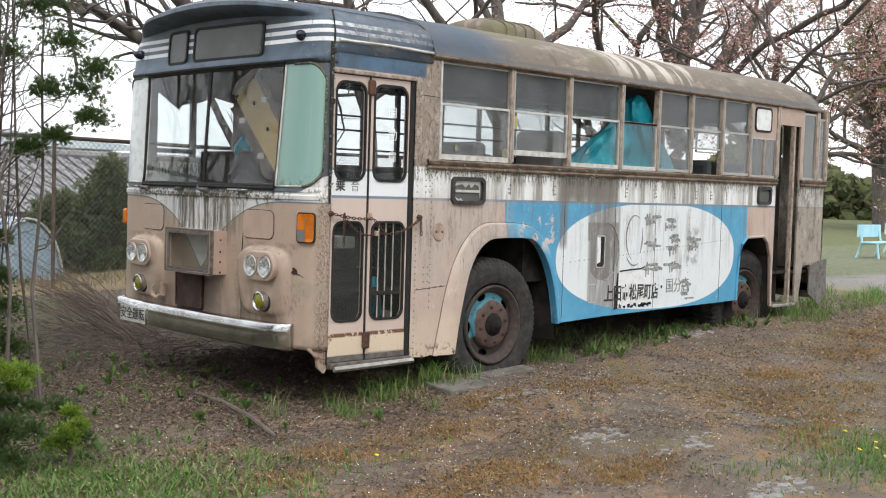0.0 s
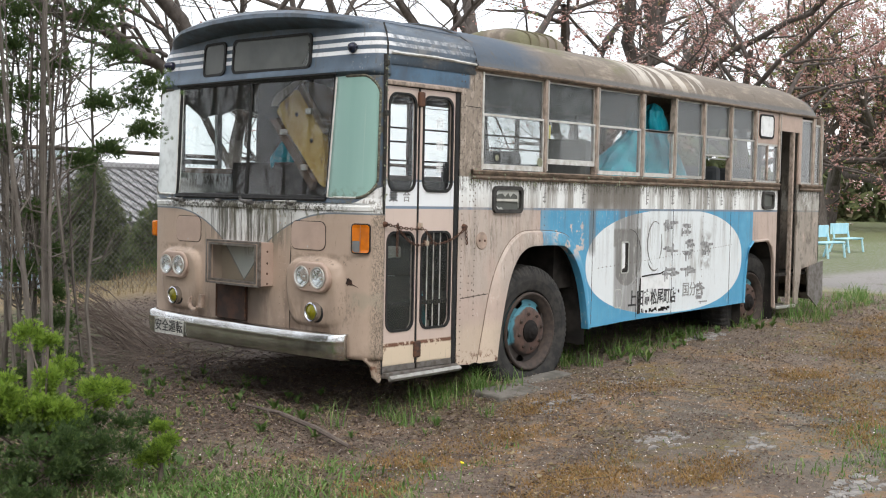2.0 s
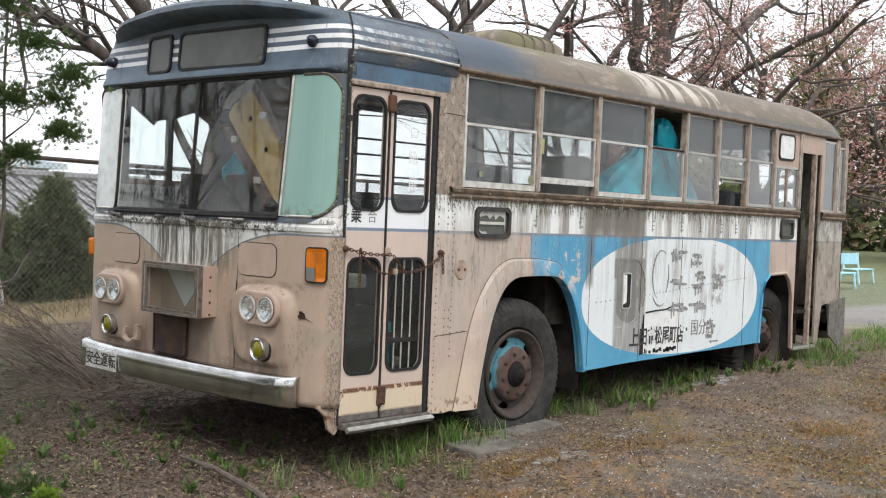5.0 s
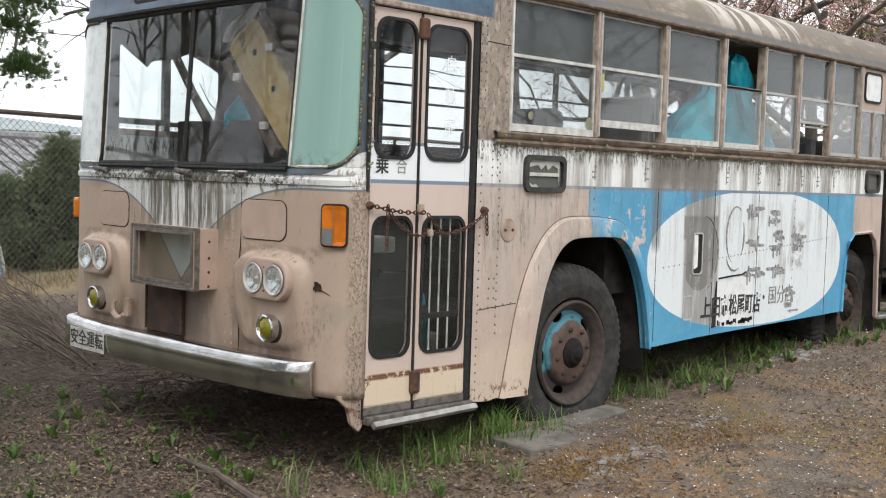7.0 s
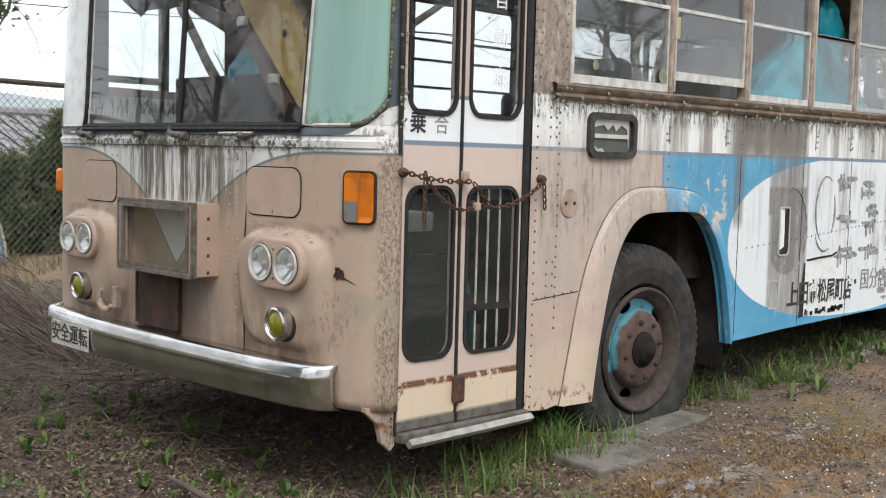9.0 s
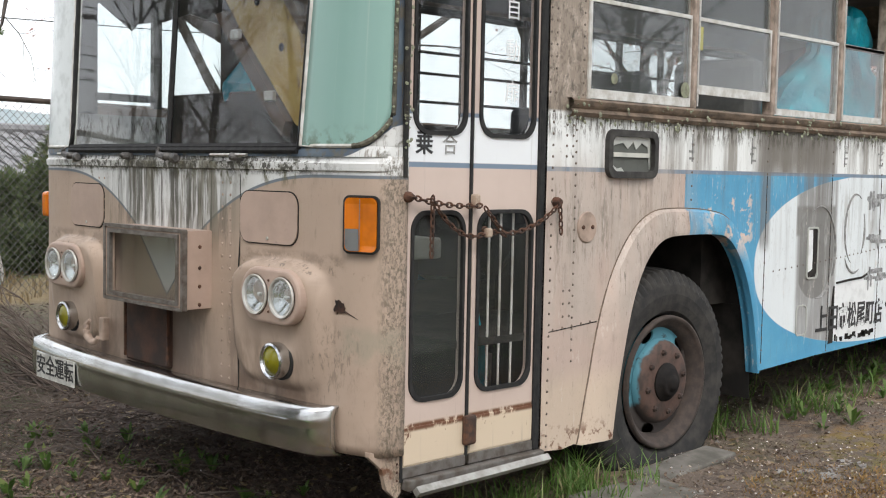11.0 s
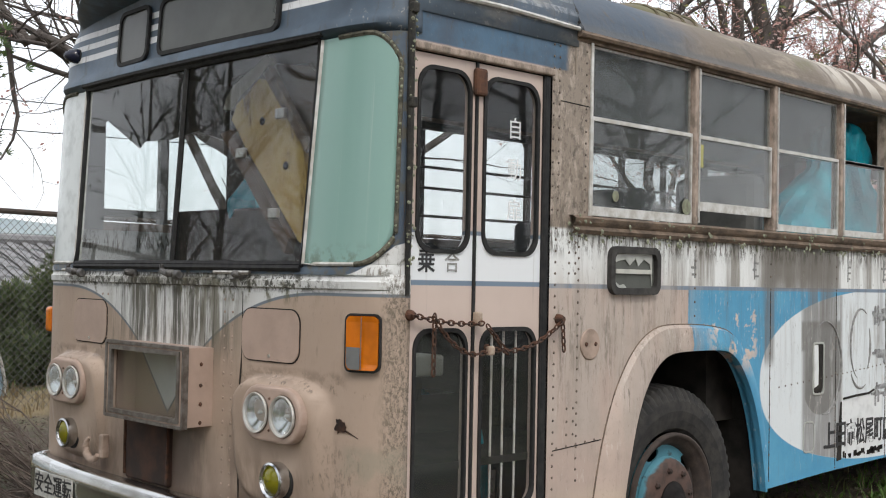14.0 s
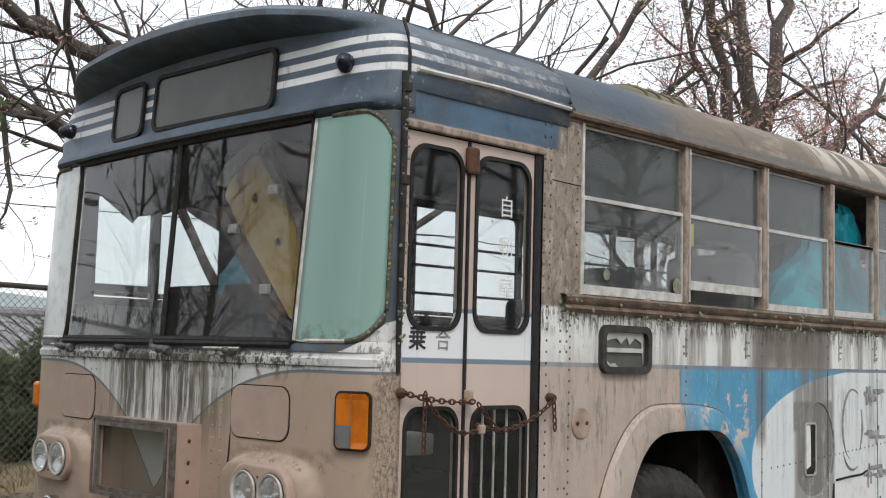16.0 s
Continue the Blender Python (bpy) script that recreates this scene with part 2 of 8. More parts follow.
def front_paint():
    m = Mat("front_paint")
    y, z = m.y, m.z
    m.lay((0.385, 0.293, 0.228)).lay((0.44, 0.340, 0.267), m.noise(2.5, 4).step(0.4, 0.7) * 0.7)
    # white swoop that narrows to a point
    d = (y - 1.215).abs()
    far = ((d - 0.25) * (1 / 0.72)).max(0.0).min(1.0)
    curve = (1.0 - (1.0 - far).pow(2.4)) * 0.215 + 1.12 - (0.25 - d).max(0.0) * 1.1
    edge = z - curve
    m.lay((0.14, 0.17, 0.20), edge.step(-0.014, -0.010))
    m.lay((0.62, 0.63, 0.62), edge.step(-0.003, 0.001))
    m.lay((0.10, 0.15, 0.21), z.step(1.398, 1.402) * d.step(1.15, 1.05))
    # moss and soot below the windscreen
    mid = d.step(0.62, 0.30) * z.step(0.95, 1.2)
    m.lay((0.13, 0.12, 0.085), mid * m.noise(1.0, 5, (14, 14, 1.4), 0.7).step(0.42, 0.58) * 0.9)
    m.lay((0.10, 0.095, 0.05), z.within(1.30, 1.375, 0.03) * m.noise(1.0, 5, (18, 18, 9), 0.7).step(0.5, 0.62) * d.step(1.0, 0.7))
    m.lay((0.16, 0.11, 0.085), d.step(0.52, 0.2) * z.step(0.84, 0.62) * m.noise(1.0, 4, (8, 8, 2)).step(0.3, 0.6) * 0.7)
    m.lay((0.23, 0.17, 0.13), z.step(0.78, 0.5) * m.noise(3, 4).step(0.42, 0.62) * 0.6)
    # black moss on the ledge
    m.lay((0.045, 0.042, 0.03), z.within(1.335, 1.395, 0.012) * m.noise(1.0, 5, (34, 34, 26), 0.78, (1, 4, 0)).step(0.47, 0.55) * d.step(1.15, 0.8) * 0.95)
    m.lay((0.06, 0.055, 0.04), mid * m.noise(1.0, 5, (34, 34, 4), 0.75, (6, 2, 0)).step(0.55, 0.68) * 0.85)
    m.lay((0.05, 0.046, 0.032), d.step(0.52, 0.22) * z.within(1.10, 1.36, 0.04) * m.noise(1.0, 5, (22, 22, 1.1), 0.72, (2, 9, 1)).step(0.46, 0.58) * 0.9)
    m.lay((0.12, 0.075, 0.05), d.within(0.45, 0.95, 0.08) * z.within(0.53, 0.60, 0.03) * m.noise(5, 4).step(0.3, 0.55) * 0.8)
    m.lay((0.13, 0.10, 0.08), d.step(0.40, 0.12) * z.within(0.55, 0.84, 0.06) * m.noise(4, 4).step(0.3, 0.55) * 0.8)
    # rubbed patches on the corner
    m.lay((0.2, 0.165, 0.125), y.step(0.05, 0.01) * m.noise(1.0, 5, (80, 60, 30), 0.78).step(0.44, 0.58) * 0.5)
    m.lay((0.085, 0.072, 0.05), y.step(0.04, 0.005) * m.noise(1.0, 5, (110, 90, 60), 0.8, (1, 1, 4)).step(0.48, 0.56) * 0.75)
    m.lay((0.085, 0.06, 0.045), d.within(0.52, 1.06, 0.03) * z.within(1.015, 1.06, 0.012) * m.noise(1.0, 5, (12, 14, 20), 0.7, (3, 3, 3)).step(0.42, 0.56) * 0.35)
    m.lay((0.1, 0.08, 0.06), y.within(0.10, 0.24, 0.03) * z.within(0.62, 0.82, 0.04) * m.noise(1.0, 5, (50, 40, 18), 0.78, (5, 1, 2)).step(0.50, 0.60) * 0.5)
    m.lay((0.12, 0.105, 0.08), y.within(0.10, 0.30, 0.06) * z.step(1.0, 0.7) * m.noise(1.0, 5, (60, 50, 20), 0.78, (2, 2, 2)).step(0.56, 0.66) * 0.6)
    m.lay((0.14, 0.10, 0.075), d.within(0.0, 0.9, 0.1) * z.within(0.4, 0.75, 0.08) * m.noise(1.0, 4, (9, 9, 2.5), 0.7, (3, 0, 1)).step(0.45, 0.65) * 0.55)
    m.lay((0.055, 0.045, 0.035), z.within(0.985, 1.045, 0.015) * m.noise(1.0, 5, (20, 24, 16), 0.75, (8, 0, 0)).step(0.56, 0.66) * 0.6)
    m.lay((0.3, 0.26, 0.2), y.step(0.20, 0.12) * z.within(0.70, 0.82, 0.02) * m.noise(20, 3).step(0.3, 0.6) * 0.75)
    m.lay(RUST, z.step(0.40, 0.36) * m.noise(16, 5).step(0.5, 0.6))
    grime(m, 0.45)
    b = m.noise(2.5, 3) + m.noise(60, 3) * 0.08
    return m.done(m.noise(6, 3).step(0.2, 0.8) * 0.25 + 0.42, 0.0, b, 0.008, 0.4)


def header_paint():
    m = Mat("header_paint")
    x, y, z = m.x, m.y, m.z
    m.lay((0.05, 0.075, 0.105)).lay((0.085, 0.125, 0.175), m.noise(3, 4).step(0.4, 0.7))
    dry = m.noise(1.0, 5, (22, 22, 14), 0.7)
    fade = x.step(0.34, 0.24) + x.step(1.15, 0.3) * 0.25 + dry.step(0.58, 0.38) * x.step(1.25, 0.95) * 0.5
    for a in (2.362, 2.416, 2.470):
        m.lay((0.66, 0.67, 0.68), z.within(a, a + 0.027, 0.002) * fade.min(1.0))
    m.lay((0.19, 0.19, 0.185), x.step(0.2, 0.55) * m.noise(1.0, 5, (4, 9, 9), 0.7).step(0.48, 0.66) * 0.7)
    m.lay((0.09, 0.12, 0.16), z.step(2.60, 2.66) * 0.7)
    grime(m, 0.5)
    m.lay((0.33, 0.33, 0.31), y.step(0.35, 0.1) * m.noise(1.0, 5, (40, 40, 34), 0.75, (3, 2, 1)).step(0.60, 0.68) * 0.8)
    m.lay((0.03, 0.034, 0.036), z.step(2.50, 2.58) * m.noise(1.0, 5, (5, 7, 12), 0.7, (1, 1, 2)).step(0.42, 0.62) * 0.7)
    m.lay((0.05, 0.048, 0.04), m.noise(1.0, 5, (20, 26, 3), 0.75, (6, 0, 0)).step(0.56, 0.68) * 0.6)
    return m.done(0.5, 0.0, m.noise(3, 3) + m.noise(40, 4) * 0.15, 0.008, 0.4)


def roof_paint():
    m = Mat("roof_paint")
    x, y, z = m.x, m.y, m.z
    e = x + m.noise(3, 4) * 0.5
    m.lay((0.15, 0.122, 0.095)).lay((0.06, 0.082, 0.112), e.step(2.35, 1.9))
    m.lay((0.29, 0.245, 0.19), m.noise(1.0, 5, (2.5, 8, 8), 0.7).step(0.48, 0.66) * x.step(1.5, 2.5) * 0.8)
    m.lay((0.13, 0.125, 0.06), m.noise(1.8, 5).step(0.46, 0.62) * e.within(2.0, 3.7, 0.2) * z.step(2.42, 2.5) * 0.9)
    stripes = m.noise(1.0, 2, (9, 1.2, 1), 0.4, (1, 0, 0)).step(0.48, 0.54)
    m.lay((0.52, 0.48, 0.42), stripes * x.within(3.3, 4.6, 0.15) * z.step(2.36, 2.48) * 0.85)
    m.lay((0.09, 0.075, 0.06), m.noise(1.0, 5, (9, 3, 5), 0.7).step(0.56, 0.7) * 0.8)
    m.lay((0.08, 0.085, 0.09), z.step(2.41, 2.385) * 0.7)
    grime(m, 0.5)
    return m.done(0.7, 0.0, m.noise(18, 5), 0.008, 0.5)


def door_paint():
    m = Mat("door_paint")
    x, z = m.x, m.z
    m.lay((0.52, 0.42, 0.365)).lay((0.57, 0.467, 0.41), m.noise(2.0, 4).step(0.4, 0.7))
    m.lay((0.16, 0.22, 0.29), z.within(1.366, 1.384, 0.002))
    m.lay((0.74, 0.77, 0.79), z.within(1.384, 1.545, 0.002))
    m.lay((0.16, 0.2, 0.26), z.within(1.545, 1.56, 0.002))
    m.lay((0.60, 0.50, 0.375), z.step(0.50, 0.465))
    m.lay(RUST, z.within(0.462, 0.487, 0.006) * m.noise(1.0, 5, (30, 30, 16), 0.7).step(0.40, 0.5))
    m.lay(RUST, z.within(0.39, 0.487, 0.03) * m.noise(1.0, 5, (18, 18, 12), 0.7, (5, 0, 0)).step(0.60, 0.66))
    m.lay(RUST, z.step(0.345, 0.325) * m.noise(20, 4).step(0.45, 0.6))
    m.lay((0.2, 0.17, 0.14), m.noise(1.0, 5, (26, 26, 1.2), 0.7).step(0.6, 0.78) * 0.5)
    return m.done(0.42, 0.0, m.noise(3, 3), 0.006, 0.3)


def glass_mat(name, dust=0.25, tint=(0.9, 0.93, 0.93), film=(0.30, 0.32, 0.33), streak=0.0, shine_min=0.05, polish=0.02):
    """Old glass: clear, mirrored by angle, with a film of dust."""
    m = Mat(name)
    t = m.t
    clear = t.nodes.new("ShaderNodeBsdfTransparent")
    clear.inputs[0].default_value = (*tint, 1)
    shine = t.nodes.new("ShaderNodeBsdfGlossy")
    shine.inputs["Roughness"].default_value = polish
    wave = t.nodes.new("ShaderNodeBump")
    wave.inputs["Strength"].default_value, wave.inputs["Distance"].default_value = 0.05, 0.01
    t.links.new(m.noise(1.3, 2).sock, wave.inputs["Height"])
    t.links.new(wave.outputs[0], shine.inputs["Normal"])
    dirt = t.nodes.new("ShaderNodeBsdfDiffuse")
    dirt.inputs[0].default_value = (*film, 1)
    facing = t.nodes.new("ShaderNodeLayerWeight")
    facing.inputs[0].default_value = 0.5
    a, b = t.nodes.new("ShaderNodeMixShader"), t.nodes.new("ShaderNodeMixShader")
    gloss = Ex(t, facing.outputs["Facing"]).pow(4.0) * 0.95 + shine_min
    t.links.new(gloss.min(1.0).sock, b.inputs[0])
    cover = m.noise(2.5, 4).step(0.2, 0.8) * dust * 0.6 + dust * 0.6
    if streak:
        cover = cover + m.noise(1.0, 5, (30, 30, 1.0), 0.7).step(0.55, 0.75) * streak
    t.links.new(cover.min(0.97).sock, a.inputs[0])
    t.links.new(clear.outputs[0], a.inputs[1])
    t.links.new(dirt.outputs[0], a.inputs[2])
    t.links.new(a.outputs[0], b.inputs[1])
    t.links.new(shine.outputs[0], b.inputs[2])
    t.links.new(b.outputs[0], t.nodes["Material Output"].inputs[0])
    return m.mat


SIDE, FRONT, HEADER, ROOF, DOOR = side_paint(), front_paint(), header_paint(), roof_paint(), door_paint()
GLASS_UP = glass_mat("dusty_glass", 0.60, film=(0.112, 0.121, 0.124), shine_min=0.012)
GLASS_LOW = glass_mat("window_glass", 0.26, tint=(0.97, 0.98, 0.98), film=(0.15, 0.16, 0.16), shine_min=0.04)
GLASS_WS = glass_mat("windscreen_glass", 0.035, shine_min=0.06, film=(0.22, 0.23, 0.23), streak=0.10)
GLASS_DOOR = glass_mat("door_glass", 0.04, tint=(0.98, 0.98, 0.98), film=(0.12, 0.13, 0.14), shine_min=0.025)
GLASS_DOOR_LOW = glass_mat("dusty_door_glass", 0.12, film=(0.12, 0.125, 0.125), shine_min=0.03, streak=0.08)
GLASS_SIGN = glass_mat("sign_glass", 0.9, film=(0.10, 0.105, 0.10), shine_min=0.03, polish=0.3)
RUBBER = speckled("black_rubber", (0.016, 0.016, 0.017), (0.03, 0.03, 0.029), 30, 0.65, sheen=0.2)
RUBBER_GREY = speckled("weathered_rubber", (0.022, 0.021, 0.02), (0.05, 0.047, 0.043), 18, 0.75, depth=0.003)
TYRE = speckled("tyre_rubber", (0.024, 0.024, 0.024), (0.05, 0.047, 0.043), 14, 0.85, depth=0.002, sheen=0.25)
ALU = speckled("dull_aluminium", (0.52, 0.51, 0.48), (0.36, 0.33, 0.30), 60, 0.42, 0.75)
ALU_WHITE = speckled("pale_sash_metal", (0.62, 0.62, 0.6), (0.42, 0.40, 0.36), 18, 0.5, 0.2)
CHROME = speckled("worn_chrome", (0.62, 0.63, 0.63), (0.47, 0.465, 0.445), 5, 0.19, 1.0, depth=0.0012, grain=2.0)
CHROME_BRIGHT = speckled("headlamp_chrome", (0.75, 0.76, 0.76), (0.6, 0.6, 0.6), 14, 0.12, 1.0, depth=0.0005)
RUSTY = speckled("rusty_iron", (0.12, 0.055, 0.032), (0.045, 0.03, 0.024), 30, 0.85, 0.2, depth=0.004)
DARK = speckled("matt_black", (0.018, 0.017, 0.016), (0.04, 0.036, 0.032), 6, 0.9, sheen=0.15)
POST = speckled("weathered_post_paint", (0.40, 0.32, 0.265), (0.19, 0.155, 0.125), 30, 0.8, stretch=(1, 1, 0.55), depth=0.005)
BELT = speckled("brown_belt_rail", (0.20, 0.145, 0.105), (0.085, 0.065, 0.048), 22, 0.85, stretch=(0.5, 1, 1), depth=0.008)
PINKP = speckled("pink_paint", (0.42, 0.312, 0.255), (0.36, 0.268, 0.217), 7, 0.5)
PINK_DIRTY = speckled("dirty_pink_paint", (0.40, 0.30, 0.24), (0.25, 0.19, 0.15), 12, 0.6)
TEAL = speckled("teal_vinyl", (0.0, 0.22, 0.30), (0.015, 0.37, 0.46), 5, 0.4, depth=0.05, grain=1.6)
WOOD = speckled("grey_board", (0.33, 0.31, 0.28), (0.2, 0.18, 0.16), 8, 0.8, stretch=(1, 6, 6))


def corner_glass():
    m = Mat("teal_corner_pane")
    m.lay((0.215, 0.36, 0.32)).lay((0.25, 0.395, 0.355), m.noise(1.0, 3, (1, 5, 0.4)).step(0.4, 0.7) * 0.6)
    m.lay((0.12, 0.16, 0.12), m.z.step(1.52, 1.43) * m.noise(24, 4).step(0.45, 0.65) * 0.8)
    m.lay((0.5, 0.53, 0.49), m.noise(1.0, 3, (1, 40, 0.6), 0.6, (0, 3, 0)).step(0.62, 0.75) * 0.3)
    return m.done(0.25, 0.0, m.noise(5, 3), 0.003, 0.2)


TEALGLASS = corner_glass()


def foam():
    m = Mat("yellow_foam")
    m.lay((0.36, 0.235, 0.07)).lay((0.44, 0.32, 0.12), m.noise(6, 5).step(0.4, 0.65)).lay((0.13, 0.08, 0.04), m.noise(8, 5, (1, 1, 0.4), 0.7).step(0.50, 0.64))
    return m.done(0.9, 0.0, m.noise(25, 4), 0.01, 0.6)


FOAM = foam()


def wheel_paint():
    m = Mat("rusted_wheel_paint")
    r = (m.x.pow(2.0) + m.z.pow(2.0)).pow(0.5)
    m.lay((0.095, 0.056, 0.043)).lay((0.05, 0.034, 0.028), m.noise(14, 4).step(0.42, 0.65))
    outer = (r + m.noise(9, 3) * 0.05).step(0.195, 0.205)
    m.lay((0.04, 0.033, 0.03), outer)
    m.lay((0.075, 0.23, 0.29), outer * (m.z - m.x * 0.7 + m.noise(7, 4) * 0.16).step(0.115, 0.145))
    m.lay((0.035, 0.028, 0.025), m.noise(34, 3).step(0.6, 0.75) * 0.7)
    return m.done(0.7, 0.1, m.noise(30, 4), 0.004, 0.5)


WHEEL = wheel_paint()
WHEELNUT = speckled("dark_rusty_nuts", (0.06, 0.036, 0.028), (0.035, 0.026, 0.022), 30, 0.85)


def plain_glow_free(name, colour, rough=0.5, metal=0.0):
    m = Mat(name)
    m.lay(colour).lay(tuple(c * 0.7 for c in colour), m.noise(14, 4).step(0.45, 0.7) * 0.6)
    return m.done(rough, metal, m.noise(40, 2), 0.001, 0.3)


def lens_mat(name, colour, rough=0.1):
    m = Mat(name)
    m.lay(colour).lay(tuple(c * 0.55 for c in colour), m.noise(9, 3).step(0.4, 0.7) * 0.7)
    rib = m.cells(60, (1, 1, 0.1))
    return m.done(rough, 0.0, rib, 0.002, 0.4)


AMBER, AMBER_GREY, FOGYELLOW = lens_mat("amber_lens", (0.56, 0.15, 0.006), 0.15), lens_mat("grey_lens", (0.15, 0.155, 0.155), 0.2), lens_mat("yellow_lens", (0.20, 0.185, 0.012), 0.06)
WHITEP, BLACKP = plain_glow_free("white_lettering", (0.72, 0.74, 0.74)), plain_glow_free("black_lettering", (0.02, 0.02, 0.022))
NAVYLAMP = plain_glow_free("navy_lamp", (0.014, 0.016, 0.035), 0.2)
CREAM = plain_glow_free("cream_panel", (0.5, 0.5, 0.45))
SEATGREY = plain_glow_free("seat_moquette", (0.045, 0.05, 0.055), 0.9)

# ---- mesh helpers ----


def root(name, at, label, category, group="", kind=""):
    ob = new(name)
    ob.location = at
    ob.empty_display_size = 0.2
    return tagged(ob, label, category, group, kind)


def raw(name, verts, faces, material, parent=None, label="", smooth=False):
    me = bpy.data.meshes.new(name)
    me.from_pydata([tuple(v) for v in verts], [], faces)
    if smooth:
        me.shade_smooth()
    me.materials.append(material)
    ob = new(name, me)
    if parent is not None:
        ob.parent = parent
        if parent.type == "EMPTY" and parent.parent is None:
            ob.matrix_parent_inverse = Matrix.Translation(parent.location).inverted()
    if label:
        ob["label"] = label
    return ob


def part(name, bm, material, parent, label="", smooth=False):
    """Links a bmesh as one mesh object under a thing or a part; its vertices are given in the world's coordinates."""
    me = bpy.data.meshes.new(name)
    bm.to_mesh(me)
    bm.free()
    if smooth:
        me.shade_smooth()
        me.set_sharp_from_angle(angle=radians(42))
    me.materials.append(material)
    ob = new(name, me)
    if parent is not None:
        ob.parent = parent
        if parent.type == "EMPTY" and parent.parent is None:
            ob.matrix_parent_inverse = Matrix.Translation(parent.location).inverted()
    if label:
        ob["label"] = label
    return ob


def share(name, mesh, m, parent):
    """A further piece on a mesh that is there already."""
    ob = new(name, mesh)
    ob.parent = parent
    if parent is not None and parent.type == "EMPTY" and parent.parent is None:
        ob.matrix_parent_inverse = Matrix.Translation(parent.location).inverted()
    ob.matrix_basis = m
    return ob


def add_box(bm, a, b, bevel=0.0):
    lo, hi = [min(p, q) for p, q in zip(a, b)], [max(p, q) for p, q in zip(a, b)]
    made = bmesh.ops.create_cube(bm, size=1)["verts"]
    for v in made:
        v.co = Vector([lo[k] + (v.co[k] + 0.5) * (hi[k] - lo[k]) for k in range(3)])
    if bevel:
        edges = list({e for v in made for e in v.link_edges})
        bmesh.ops.bevel(bm, geom=edges, offset=bevel, segments=2, affect="EDGES", profile=0.5)
    return made


def box(a, b, bevel=0.0):
    bm = bmesh.new()
    add_box(bm, a, b, bevel)
    return bm


def add_tube(bm, pts, radius, sides=8, closed=False):
    """A round bar along points; radius may be a list."""
    pts = [Vector(p) for p in pts]
    rings = []
    n = len(pts)
    for i, p in enumerate(pts):
        if closed:
            d = pts[(i + 1) % n] - pts[i - 1]
        else:
            d = pts[min(i + 1, n - 1)] - pts[max(i - 1, 0)]
        d.normalize()
        a = Vector((0, 0, 1)) if abs(d.z) < 0.9 else Vector((1, 0, 0))
        u = d.cross(a).normalized()
        v = d.cross(u).normalized()
        r = radius[i] if isinstance(radius, (list, tuple)) else radius
        rings.append([bm.verts.new(p + r * (math.cos(q) * u + math.sin(q) * v)) for q in (2 * math.pi * k / sides for k in range(sides))])
    for i in range(n if closed else n - 1):
        a, b = rings[i], rings[(i + 1) % n]
        for k in range(sides):
            bm.faces.new((a[k], a[(k + 1) % sides], b[(k + 1) % sides], b[k]))
    if not closed:
        bm.faces.new(rings[0][::-1])
        bm.faces.new(rings[-1])
    bm.normal_update()


def tube(pts, radius, sides=8, closed=False):
    bm = bmesh.new()
    add_tube(bm, pts, radius, sides, closed)
    return bm


def add_lathe(bm, profile, centre, axis, sides=32, cap=True):
    """Turns (along, radius) pairs round an axis through centre."""
    axis = Vector(axis).normalized()
    a = Vector((0, 0, 1)) if abs(axis.z) < 0.9 else Vector((1, 0, 0))
    u = axis.cross(a).normalized()
    v = axis.cross(u)
    rings = []
    for along, r in profile:
        c = Vector(centre) + axis * along
        rings.append([bm.verts.new(c + r * (math.cos(q) * u + math.sin(q) * v)) for q in (2 * math.pi * k / sides for k in range(sides))])
    for a, b in zip(rings, rings[1:]):
        for k in range(sides):
            bm.faces.new((a[k], a[(k + 1) % sides], b[(k + 1) % sides], b[k]))
    if cap:
        bm.faces.new(rings[0][::-1])
        bm.faces.new(rings[-1])
    bmesh.ops.recalc_face_normals(bm, faces=bm.faces)


def lathe(profile, centre, axis, sides=32, cap=True):
    bm = bmesh.new()
    add_lathe(bm, profile, centre, axis, sides, cap)
    return bm


def round_rect(w, h, r, n=6):
    """A rounded rectangle about the origin."""
    out = []
    for cx, cy, q in ((w / 2 - r, h / 2 - r, 0), (-w / 2 + r, h / 2 - r, 90), (-w / 2 + r, -h / 2 + r, 180), (w / 2 - r, -h / 2 + r, 270)):
        for k in range(n + 1):
            a = radians(q + 90 * k / n)
            out.append((cx + r * math.cos(a), cy + r * math.sin(a)))
    return out


def add_plate(bm, loops, place, depth):
    """An outline with holes (lists of 2D points), extruded; place(u, v, d) gives the point."""
    edges = []
    for loop in loops:
        vs = [bm.verts.new(place(u, v, 0.0)) for u, v in loop]
        edges += [bm.edges.new((vs[k], vs[(k + 1) % len(vs)])) for k in range(len(vs))]
    fill = bmesh.ops.triangle_fill(bm, use_beauty=True, edges=edges)
    faces = [g for g in fill["geom"] if isinstance(g, bmesh.types.BMFace)]
    if depth:
        shift = Vector(place(0, 0, depth)) - Vector(place(0, 0, 0))
        got = bmesh.ops.extrude_face_region(bm, geom=faces)
        for g in got["geom"]:
            if isinstance(g, bmesh.types.BMVert):
                g.co += shift
    bmesh.ops.recalc_face_normals(bm, faces=bm.faces)


def plate(loops, place, depth):
    bm = bmesh.new()
    add_plate(bm, loops, place, depth)
    return bm


def side_place(y0):
    return lambda u, v, d: Vector((u, y0 + d, v))


def moved(loop, dx, dy):
    return [(u + dx, v + dy) for u, v in loop]


